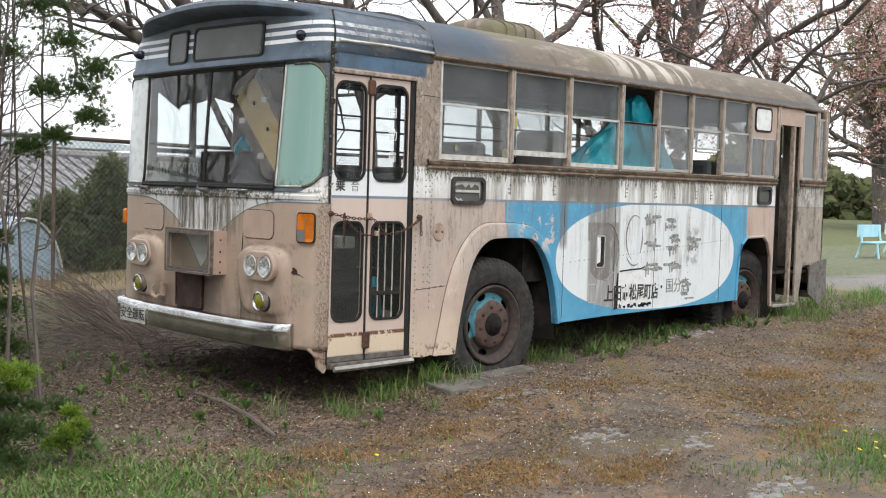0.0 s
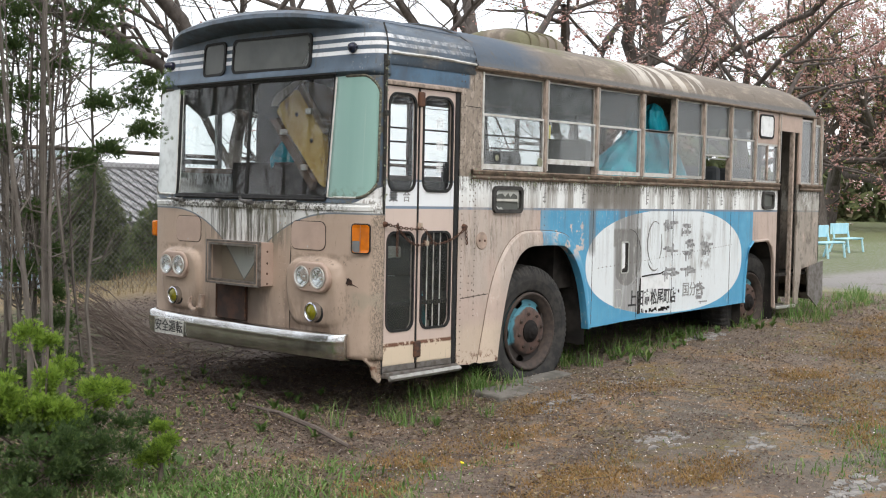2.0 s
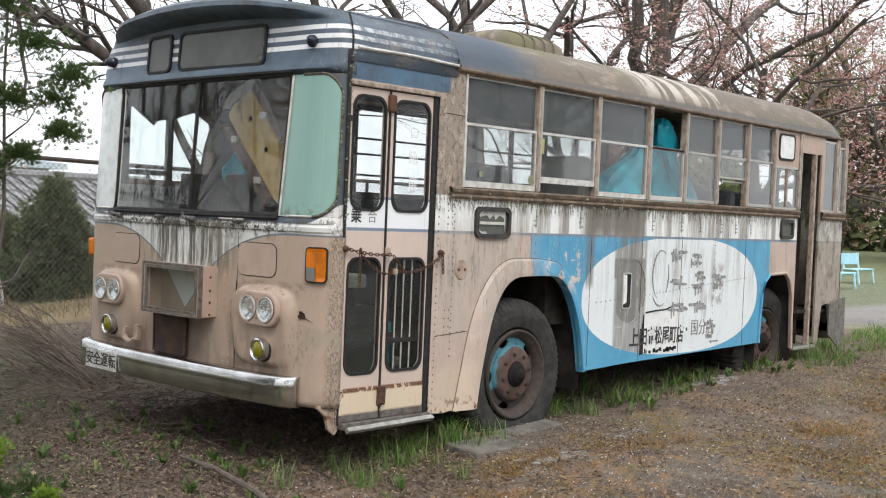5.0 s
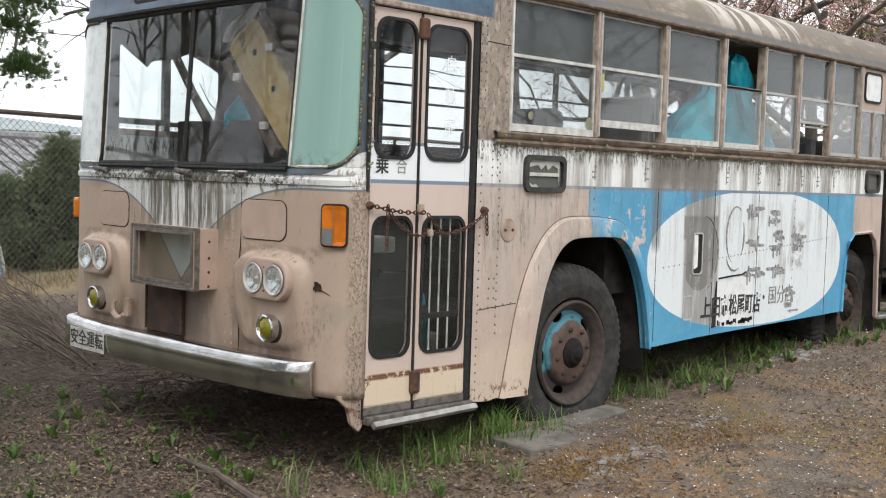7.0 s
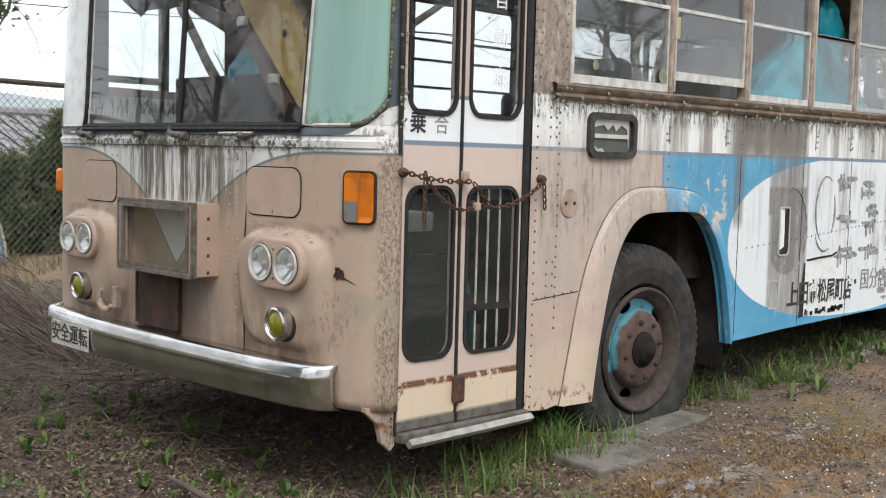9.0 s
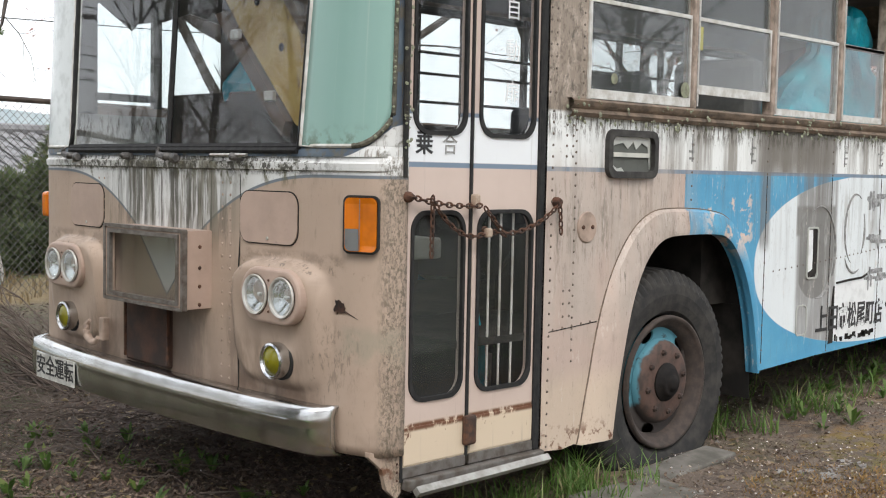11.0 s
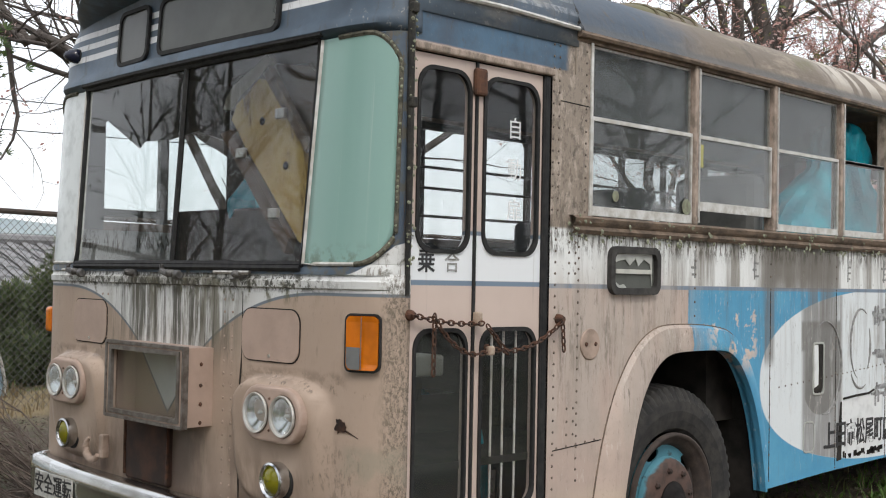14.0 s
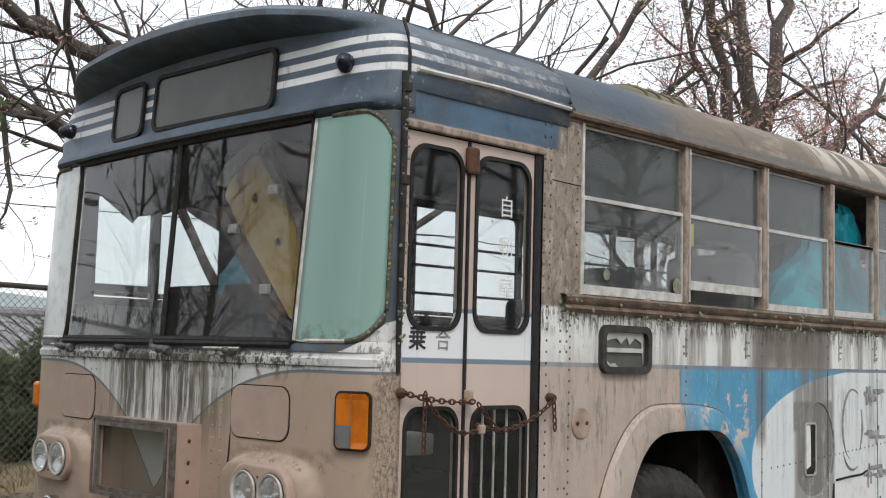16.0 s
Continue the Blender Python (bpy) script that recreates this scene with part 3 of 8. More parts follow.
def ring_frame(outer, inner, place, depth):
    """A frame between two loops of equally many points."""
    bm = bmesh.new()
    n = len(outer)
    rings = [[bm.verts.new(place(u, v, d)) for u, v in loop] for loop, d in ((outer, 0), (outer, depth), (inner, depth), (inner, 0))]
    for a, b in ((0, 1), (1, 2), (2, 3), (3, 0)):
        for k in range(n):
            bm.faces.new((rings[a][k], rings[a][(k + 1) % n], rings[b][(k + 1) % n], rings[b][k]))
    bmesh.ops.recalc_face_normals(bm, faces=bm.faces)
    return bm


def lettering(name, text, height, m, material, parent, thick=0.001, bold=0.0):
    """Words in the built-in font as a thin mesh; m takes its plane (x right, y up) to its place."""
    cu = bpy.data.curves.new(name, "FONT")
    cu.offset = bold
    cu.body, cu.size, cu.extrude, cu.align_x, cu.align_y = text, height, thick, "CENTER", "CENTER"
    ob = bpy.data.objects.new(name, cu)
    scene.collection.objects.link(ob)
    me = bpy.data.meshes.new_from_object(ob.evaluated_get(bpy.context.evaluated_depsgraph_get()))
    bpy.data.objects.remove(ob)
    bpy.data.curves.remove(cu)
    me.name = name
    me.transform(m)
    me.materials.clear()
    me.materials.append(material)
    out = new(name, me)
    out.parent = parent
    if parent.type == "EMPTY" and parent.parent is None:
        out.matrix_parent_inverse = Matrix.Translation(parent.location).inverted()
    return out


def loft_mesh(rows):
    bm = bmesh.new()
    grid = [[bm.verts.new(p) for p in row] for row in rows]
    for a, b in zip(grid, grid[1:]):
        for k in range(len(a) - 1):
            bm.faces.new((a[k], a[k + 1], b[k + 1], b[k]))
    bmesh.ops.recalc_face_normals(bm, faces=bm.faces)
    return bm


CORNER_PALE = plain_glow_free("milky_corner_pane", (0.62, 0.66, 0.66), 0.2)
SEAL = speckled("crumbling_seal", (0.13, 0.12, 0.09), (0.04, 0.04, 0.03), 40, 0.9, depth=0.006)
INTAKE = speckled("rust_black_intake", (0.028, 0.018, 0.014), (0.07, 0.032, 0.02), 8, 0.85)
# pale film puts a silvery shine into the lens's colour
LENS = glass_mat("lamp_glass", 0.24, film=(0.55, 0.56, 0.55), shine_min=0.08)
BULB = plain_glow_free("lamp_bulb", (0.6, 0.6, 0.58), 0.3)
PLATE = speckled("white_plate", (0.56, 0.56, 0.52), (0.36, 0.35, 0.32), 30, 0.5)
LICHEN = speckled("lichen_crust", (0.27, 0.29, 0.2), (0.15, 0.15, 0.11), 30, 0.95, depth=0.006)
RIVET = speckled("dull_rivets", (0.19, 0.15, 0.12), (0.10, 0.08, 0.07), 40, 0.7)
SIGNBACK = plain_glow_free("sign_recess_grey", (0.085, 0.09, 0.08), 0.6)
SHARD = plain_glow_free("frosted_shard", (0.42, 0.43, 0.4), 0.3)
WORN = speckled("worn_grey_paint", (0.17, 0.17, 0.165), (0.34, 0.34, 0.33), 26, 0.7)
STICKER = plain_glow_free("yellow_sticker", (0.4, 0.38, 0.12))
KICK = speckled("grey_kick_strip", (0.16, 0.15, 0.14), (0.09, 0.075, 0.06), 20, 0.6, 0.3)
HASP = speckled("pale_rusty_metal", (0.46, 0.38, 0.3), (0.2, 0.1, 0.06), 22, 0.6, 0.3)
DARKPOST = speckled("dark_window_post", (0.05, 0.045, 0.04), (0.10, 0.08, 0.07), 12, 0.7)
GLASS_FAR = glass_mat("far_glass", 0.05)
CEIL = speckled("ceiling_lining", (0.16, 0.165, 0.16), (0.1, 0.1, 0.1), 3, 0.8)


def pillar_paint():
    m = Mat("front_pillar_paint")
    y, z = m.y.min(BW0 - m.y), m.z
    rise = (1.0 - (y * (1 / 0.22)).min(1.0)).pow(2.6) * 0.12 + 1.392
    m.lay((0.055, 0.08, 0.115)).lay((0.09, 0.12, 0.15), m.noise(6, 4).step(0.4, 0.7))
    m.lay((0.6, 0.61, 0.6), (z - rise).step(0.0, -0.004))
    m.lay((0.09, 0.085, 0.06), m.noise(22, 5).step(0.50, 0.62) * 0.8)
    m.lay((0.12, 0.09, 0.06), m.noise(1.0, 5, (50, 50, 5), 0.75, (2, 0, 0)).step(0.52, 0.62) * y.step(0.2, 0.05) * 0.7)
    return m.done(0.6, 0.0, m.noise(30, 4), 0.004, 0.5)


BW0 = 2.455
PILLAR = pillar_paint()
GLASS_GRILLE = glass_mat("grille_glass", 0.10, film=(0.16, 0.13, 0.11), shine_min=0.02)
GLASS_TARP = glass_mat("cleaner_window_glass", 0.05, tint=(0.99, 0.99, 0.99), film=(0.10, 0.11, 0.11), shine_min=0.015)
CORNERPOST = speckled("mossy_black_post", (0.012, 0.012, 0.012), (0.035, 0.033, 0.026), 30, 0.85, depth=0.008)
FADED = speckled("faded_letter_paint", (0.13, 0.13, 0.13), (0.40, 0.41, 0.41), 34, 0.7)
RUSTHOLE = speckled("rust_black_hole", (0.012, 0.008, 0.007), (0.05, 0.022, 0.012), 60, 0.95)
SEATPALE = plain_glow_free("worn_grey_seat", (0.20, 0.205, 0.20), 0.8)

# ---- the bus ----
BW, BL = 2.455, 7.68
BODY_X, BODY_AT = 0.952, -0.037  # drawn body shortened along x to fit the camera's view
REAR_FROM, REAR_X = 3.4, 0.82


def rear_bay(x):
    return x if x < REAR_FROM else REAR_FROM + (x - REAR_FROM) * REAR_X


bus = root("bus", (3.8, BW / 2, 0), "derelict pink, white and blue bus with chained rusty doors", "bus")


def profile_x(z, table):
    for (z0, x0), (z1, x1) in zip(table, table[1:]):
        if z <= z1:
            f = min(max((z - z0) / (z1 - z0), 0), 1)
            return x0 + (x1 - x0) * f
    return table[-1][1]


FRONT_X = [(0.2, 0.07), (0.5, 0.048), (1.05, 0.048), (1.30, 0.048), (1.40, 0.046), (2.20, 0.097), (2.6, 0.112)]


def outline(z, xf=None, inset=0.0, ry=0.40, xs=0.236, nc=9, nf=14):
    """The bus's front in plan at a height: from the door's edge round the front to the far side."""
    xf = profile_x(z, FRONT_X) if xf is None else xf
    bow = 0.025
    pts = []
    for k in range(nc):
        q = radians(90 * k / nc)
        pts.append((xs - (xs - xf - bow) * math.sin(q) ** 0.72, inset + ry - ry * math.cos(q) ** 0.72))
    for k in range(nf + 1):
        y = inset + ry + (BW - 2 * ry - 2 * inset) * k / nf
        v = (y - BW / 2) / (BW / 2 - ry - inset)
        pts.append((xf + bow * v * v, y))
    for k in range(nc - 1, -1, -1):
        q = radians(90 * k / nc)
        pts.append((xs - (xs - xf - bow) * math.sin(q) ** 0.72, BW - inset - (ry - ry * math.cos(q) ** 0.72)))
    return pts


def front_at(y, z):
    """The front's x at a place across it."""
    pts = outline(z)
    for (x0, y0), (x1, y1) in zip(pts, pts[1:]):
        if y0 <= y <= y1:
            return x0 + (x1 - x0) * (y - y0) / max(y1 - y0, 1e-6)
    return 0.236


def loft(name, rows, material, parent, label="", thick=0.0, keep=None):
    """A skin through rows of points (each as long as the others)."""
    bm = bmesh.new()
    grid = [[bm.verts.new(p) for p in row] for row in rows]
    for i in range(len(grid) - 1):
        for k in range(len(grid[0]) - 1):
            if keep is None or keep(i, k):
                bm.faces.new((grid[i][k], grid[i][k + 1], grid[i + 1][k + 1], grid[i + 1][k]))
    bmesh.ops.recalc_face_normals(bm, faces=bm.faces)
    loose = [v for v in bm.verts if not v.link_faces]
    bmesh.ops.delete(bm, geom=loose, context="VERTS")
    ob = part(name, bm, material, parent, label, True)
    if thick:
        mod = ob.modifiers.new("thickness", "SOLIDIFY")
        mod.thickness, mod.offset = thick, 0.0
    return ob


# lower front skin, with the lamp swellings pressed into it
def swell(y, z):
    """How far the pressed lamp surrounds stand forward."""
    out = 0.0
    for cy in (0.475, BW - 0.475):
        a = abs(y - cy) / 0.245
        top, low = 1.0, 0.58
        b = (z - 0.80) / 0.22
        d = max(a, abs(b))
        e = (a ** 4 + abs(b) ** 4) ** 0.25
        out = max(out, 0.058 * min(max((1.03 - e) / 0.075, 0), 1) * (0.25 + 0.75 * min(max((z - 0.56) / 0.40, 0), 1)))
    return out


zs = [0.385, 0.42] + [0.45 + 0.0125 * k for k in range(53)] + [1.12, 1.16, 1.20, 1.24, 1.28, 1.31, 1.335, 1.36, 1.40]
rows = []
for z in zs:
    dense = outline(z, nc=22, nf=130)
    rows.append([(x - swell(y, z), y, z) for x, y in dense])
skin = loft("front_panel", rows, FRONT, bus, "dirty pink front panel with a white swoop", 0.012)
if "sharp_edge" in skin.data.attributes:
    skin.data.attributes.remove(skin.data.attributes["sharp_edge"])
# the skirt at the corner hangs lower behind the cut-away
bm = bmesh.new()
skirt = [(0.232, 0.40), (0.232, 0.255), (0.212, 0.235), (0.177, 0.27), (0.162, 0.34), (0.117, 0.385), (0.117, 0.40)]
add_plate(bm, [[(u, v) for u, v in skirt]], lambda u, v, d: Vector((u, (0.004 if u > 0.187 else 0.014 + (0.187 - u) * 0.45) + d, v)), 0.02)
part("corner_skirt", bm, FRONT, bus, "rust-edged corner skirt")
# ledge under the windscreen
rows = []
for z, push in ((1.345, 0.004), (1.35, 0.014), (1.372, 0.016), (1.378, 0.006), (1.395, 0.002)):
    rows.append([(x - push, y, z) for x, y in outline(z, nc=12, nf=30)])
loft("windscreen_ledge", rows, FRONT, bus, "", 0.004)

# band round the windscreen: dark blue sill line and the corner pillars


def windscreen_point(y, z, push=0.0):
    return Vector((front_at(y, z) - push, y, z))


rows = [[(x - push, y, z) for x, y in outline(z, nc=12, nf=30)] for z, push in ((1.395, 0.012), (1.415, 0.010), (1.432, 0.002))]
loft("sill_band", rows, PILLAR, bus, "dark blue band under the windscreen")
# corner panes
PZ0, PZH = 1.432, 0.788
zz = sorted([PZ0 + PZH * k / 36 for k in range(37)] + [PZ0 + PZH * f for f in (0.003, 0.008, 0.015, 0.985, 0.992, 0.997)])


def rounded(g):
    """How far a pane's corner draws in, by its distance from the end."""
    s = 1 - min(g / 0.15, 1)
    return 0.115 * (1 - math.sqrt(max(0.0, 1 - s * s)))


def corner_strip(name, y_from, y_to, material, push, mirror=False, square=False):
    """A curved pane in the front corner, between two places across, with rounded ends."""
    rows = []
    for z in zz:
        f = (z - zz[0]) / (zz[-1] - zz[0])
        pts = [p for p in outline(z, nc=26, nf=60) if p[1] <= BW / 2]
        edge = y_to - 0.025 * f + 0.01
        # rounded at the rear corners
        g = 1.0 if square else min(f, 1 - f)
        cut = y_from + rounded(g)
        row = []
        for k in range(13):
            want = cut + (edge - cut) * (k / 12) ** 1.4
            best = 0.236
            for (x0, y0), (x1, y1) in zip(pts, pts[1:]):
                if y0 <= want <= y1:
                    best = x0 + (x1 - x0) * (want - y0) / max(y1 - y0, 1e-6)
                    break
            row.append((best - push, (BW - want) if mirror else want, z))
        rows.append(row)
    return loft(name, rows, material, bus, "", 0.004)


corner_strip("corner_pillar_skin", 0.0, 0.40, PILLAR, -0.004, square=True)
corner_strip("corner_pillar_skin", 0.0, 0.40, ALU_WHITE, -0.004, mirror=True, square=True)
tagged(corner_strip("corner_pane", 0.012, 0.365, TEALGLASS, 0.007), "teal painted curved corner pane")
tagged(corner_strip("corner_pane", 0.02, 0.37, CORNER_PALE, 0.004, mirror=True), "pale milky curved corner pane")
# crumbling seal round the teal pane
for mirror in (False, True):
    path = []
    for z in zz:
        f = (z - zz[0]) / (zz[-1] - zz[0])
        g = min(f, 1 - f)
        y = 0.010 + rounded(g)
        path.append((front_at(y, z) - 0.006, BW - y if mirror else y, z))
    edge = [(front_at(0.375 - 0.025 * f, zz[0] + f * PZH) - 0.008, (BW - (0.375 - 0.025 * f)) if mirror else 0.375 - 0.025 * f, zz[0] + f * PZH) for f in (1, 0.75, 0.5, 0.25, 0)]
    top = [(front_at(y, PZ0 + PZH) - 0.008, BW - y if mirror else y, PZ0 + PZH) for y in (0.13, 0.19, 0.26)]
    low = [(front_at(y, PZ0) - 0.008, BW - y if mirror else y, PZ0) for y in (0.30, 0.2, 0.125)]
    part("pane_seal", tube(path + top, 0.010, 6), SEAL, bus, "crumbling grey pane seal", True)
    part("pane_trim", tube(edge + low, 0.008, 6), ALU_WHITE, bus, "peeling white trim", True)

# windscreen: two panes, divider, rubber frame
WZ0, WZ1 = 1.434, 2.222


def ws_y(f, side):
    """The windscreen's edge, leaning in towards the top."""
    e = 0.385 - 0.02 * f
    return e if side == 0 else BW - e


def ws_line(side, n=8):
    return [windscreen_point(ws_y(k / n, side), WZ0 + (WZ1 - WZ0) * k / n, 0.0) for k in range(n + 1)]


for lo, hi in ((0, 0.5), (0.5, 1)):
    rows = []
    for k in range(9):
        f = k / 8
        z = WZ0 + (WZ1 - WZ0) * f
        a, b = ws_y(f, 0), ws_y(f, 1)
        rows.append([windscreen_point(a + (b - a) * (lo + (hi - lo) * j / 10), z, 0.002) for j in range(11)])
    pane = loft("windscreen_pane", rows, GLASS_WS, bus, "dusty reflecting windscreen pane")
    pane.visible_shadow = False
lower = [windscreen_point(ws_y(0, 0) + (ws_y(0, 1) - ws_y(0, 0)) * k / 16, WZ0 - 0.004, 0.008) for k in range(17)]
upper = [windscreen_point(ws_y(1, 0) + (ws_y(1, 1) - ws_y(1, 0)) * k / 16, WZ1 + 0.004, 0.008) for k in range(17)]
loop = lower + ws_line(1)[1:-1] + upper[::-1] + ws_line(0)[::-1][1:-1]
part("windscreen_seal", tube(loop, 0.014, 6, True), RUBBER, bus, "black rubber windscreen seal", True)
part("windscreen_divider", tube([windscreen_point(BW / 2 - 0.02, z, 0.006) for z in (WZ0, 1.8, WZ1)], 0.012, 6), RUBBER, bus, "black windscreen divider", True)
part("windscreen_sill_rubber", tube([(p[0] - 0.006, p[1], 1.416) for p in lower], 0.013, 6), RUBBER, bus, "", True)
# black drip rail above the windscreen
drip = [(front_at(y, 2.24) - 0.022, y, 2.242) for y in [0.34 + (BW - 0.68) * k / 30 for k in range(31)]]
part("drip_rail", tube(drip, 0.013, 7), RUBBER, bus, "black rubber drip rail", True)

# header above the windscreen, with the visor's lip, running round the corner
HX = [(2.222, 0.095, 0.0), (2.25, 0.067, 0.0), (2.272, 0.072, 0.0), (2.30, 0.10, 0.0), (2.42, 0.108, 0.0), (2.52, 0.12, 0.0), (2.545, 0.125, 0.1), (2.56, 0.12, 0.45), (2.578, 0.11, 0.95), (2.592, 0.102, 1.0), (2.61, 0.104, 0.98), (2.63, 0.13, 0.85)]


def crown(y):
    v = (y - BW / 2) / (BW / 2)
    return 1 - v * v


rows = []
for i, (z, xf, lip) in enumerate(HX):
    inset = 0.0 if z < 2.42 else min(((z - 2.42) / 0.21) ** 1.7 * 0.15, 0.15)
    pts = outline(z, xf, inset, 0.40, 0.27, 14, 30)
    row = []
    for x, y in pts:
        c = crown(y)
        rise = 0.15 * (c - 0.55) * min(max((z - 2.42) / 0.2, 0), 1) ** 1.5
        push = 0.14 * lip * min(max((c - 0.28) / 0.4, 0), 1) if lip else 0.0
        row.append((x - push, y, z + rise))
    # along both sides to the joint behind the door
    row = [(1.14, inset, z - 0.06 * min(max((z - 2.42) / 0.2, 0), 1) ** 1.5)] + row + [(1.14, BW - inset, z - 0.06 * min(max((z - 2.42) / 0.2, 0), 1) ** 1.5)]
    rows.append(row)
side_rows = [r for r in rows]
loft("front_header", side_rows, HEADER, bus, "dark blue header with three white stripes", 0.008,
     keep=lambda i, k: not (k in (0, len(rows[0]) - 2) and i < 3))
# rear edge of the header rows continues as the roof: arch over the passenger part
ROOF_ARCH = [(0.0, 2.345), (-0.012, 2.365), (0.004, 2.385), (0.02, 2.43), (0.05, 2.475), (0.11, 2.535), (0.20, 2.585), (0.34, 2.635), (0.55, 2.68), (0.85, 2.715), (BW / 2, 2.73)]
ARCH = ROOF_ARCH + [(BW - y, z) for y, z in ROOF_ARCH[-2::-1]]
rows = []
xs_roof = [1.135, 1.145, 1.155] + [1.5 + 0.5 * k for k in range(12)] + [7.2, 7.4, 7.55, 7.64, 7.68]
for x in xs_roof:
    back = max(0.0, (x - 7.2) / 0.48)
    lift = 0.012 if 1.14 < x < 1.15 else 0.0
    sag = -0.02 * (x - 1.1) / 6.5
    rows.append([(x, BW / 2 + (y - BW / 2) * (1 - 0.05 * back ** 2), z + sag + lift - 0.20 * back ** 2 * max((z - 2.36) / 0.31, 0)) for y, z in ARCH])
loft("roof", rows, ROOF, bus, "weathered brown roof with moss and flaking pale paint", 0.02)
# dome between the visor's lip and the roof joint
top = HX[-1]
rows = []
last = side_rows[-1]
n = len(last)
for f in (0.0, 0.04, 0.12, 0.25, 0.45, 0.7, 1.0):
    row = []
    for k, (x, y, z) in enumerate(last):
        c = crown(y)
        # roof height at that place across
        yy = min(y, BW - y)
        tz = 2.73
        for (a, b), (c2, d) in zip(ROOF_ARCH[3:], ROOF_ARCH[4:]):
            if a <= yy <= c2:
                tz = b + (d - b) * (yy - a) / (c2 - a)
                break
        tx = 1.14
        e = math.sin(f * math.pi / 2)
        row.append((x + (tx - x) * f, y, z + (max(tz, z) - z) * min(1.0, e * 1.25)))
    rows.append(row)
loft("roof_dome", rows, ROOF, bus, "dull blue front roof dome", 0.01)
part("roof_joint", tube([(1.14, y - (0.006 if y < 1 else -0.006), z + 0.006) for y, z in ARCH[2:-2]], 0.012, 6), RUBBER_GREY, bus, "dark roof joint strip", True)
# destination windows
for y0, y1, z0, z1 in ((0.61, 1.43, 2.298, 2.522), (1.535, 1.79, 2.298, 2.522)):
    w, h, cy, cz = y1 - y0, z1 - z0, (y0 + y1) / 2, (z0 + z1) / 2

    def face(u, v, d, cy=cy, cz=cz):
        y, z = cy + u, cz + v
        c = crown(y)
        return Vector((0.092 + 0.03 * ((y - BW / 2) / (BW / 2 - 0.4)) ** 2 + (z - 2.3) * 0.07 - d, y, z + 0.03 * (c - 0.8)))
    surround = part("destination_frame", ring_frame(round_rect(w + 0.02, h + 0.02, 0.045), round_rect(w - 0.015, h - 0.015, 0.035), face, 0.014), RUBBER, bus, "black rubber frame of the destination window")
    part("destination_glass", plate([round_rect(w - 0.01, h - 0.01, 0.035)], lambda u, v, d, face=face: face(u, v, d + 0.002), 0.004), GLASS_SIGN, surround, "cloudy destination glass")
    part("sign_box", box((0.15, y0 + 0.01, z0 + 0.01), (0.30, y1 - 0.01, z1 - 0.01)), SIGNBACK, surround)
# marker lamps on the header
for y, s in ((0.225, -1), (BW - 0.225, 1)):
    lamp = part("marker_lamp", lathe([(0, 0.028), (0.01, 0.034), (0.03, 0.035), (0.055, 0.029), (0.075, 0.016), (0.082, 0.004)], (0.145, y, 2.40), (-0.85, 0.5 * s, 0.05), 20), NAVYLAMP, bus, "dark blue marker lamp", True)
    part("lamp_base", lathe([(-0.03, 0.036), (0.004, 0.036)], (0.145, y, 2.40), (-0.85, 0.5 * s, 0.05), 20), RUBBER, lamp)

# ---- grille box, hatches, lamps, bumper ----
GRILLE_EDGE = speckled("tarnished_trim", (0.21, 0.195, 0.18), (0.11, 0.09, 0.075), 26, 0.5, 0.5)
grille = part("grille_frame", ring_frame(moved(round_rect(0.585, 0.295, 0.004, 1), 0, 0), moved(round_rect(0.505, 0.245, 0.004, 1), 0, 0), lambda u, v, d: Vector((-0.070 - d, 1.19 + u, 0.962 + v)), 0.02), PINK_DIRTY, bus, "dirty projecting grille frame")
acr = part("grille_pane", plate([round_rect(0.51, 0.25, 0.004, 1)], lambda u, v, d: Vector((-0.063 - d, 1.19 + u, 0.962 + v)), 0.003), GLASS_GRILLE, grille, "dusty pane in the grille frame")
acr.visible_shadow = False
part("grille_trim", ring_frame(round_rect(0.60, 0.31, 0.004, 1), round_rect(0.575, 0.285, 0.004, 1), lambda u, v, d: Vector((-0.072 - d, 1.19 + u, 0.962 + v)), 0.024), GRILLE_EDGE, grille, "dull metal edge strip")
part("pane_rim", ring_frame(round_rect(0.535, 0.27, 0.004, 1), round_rect(0.50, 0.238, 0.004, 1), lambda u, v, d: Vector((-0.080 - d, 1.19 + u, 0.962 + v)), 0.016), GRILLE_EDGE, grille, "dull metal rim of the pane")
bm = bmesh.new()
for a, b in (((-0.075, 0.899, 0.815), (0.05, 0.905, 1.109)), ((-0.075, 1.475, 0.815), (0.05, 1.481, 1.109)), ((-0.075, 0.905, 0.813), (0.05, 1.475, 0.819)), ((-0.075, 0.905, 1.105), (0.05, 1.475, 1.111))):
    add_box(bm, a, b)
part("grille_side", bm, PINKP, grille, "pink sheet-metal sides with rusty bolts")
for z in (0.83, 0.90, 0.97, 1.05):
    part("grille_bolt", lathe([(0, 0.008), (0.005, 0.005)], (-0.01, 0.898, z), (0, -1, 0), 8), RUSTY, grille)
part("air_intake", box((0.018, 1.17, 0.545), (0.08, 1.50, 0.80), 0.01), INTAKE, bus, "rusty dark air intake opening")
part("intake_lip", tube([(0.018, 1.17, 0.56), (0.018, 1.165, 0.80), (0.018, 1.505, 0.80), (0.018, 1.50, 0.56)], 0.008, 6), RUSTY, bus, "", True)
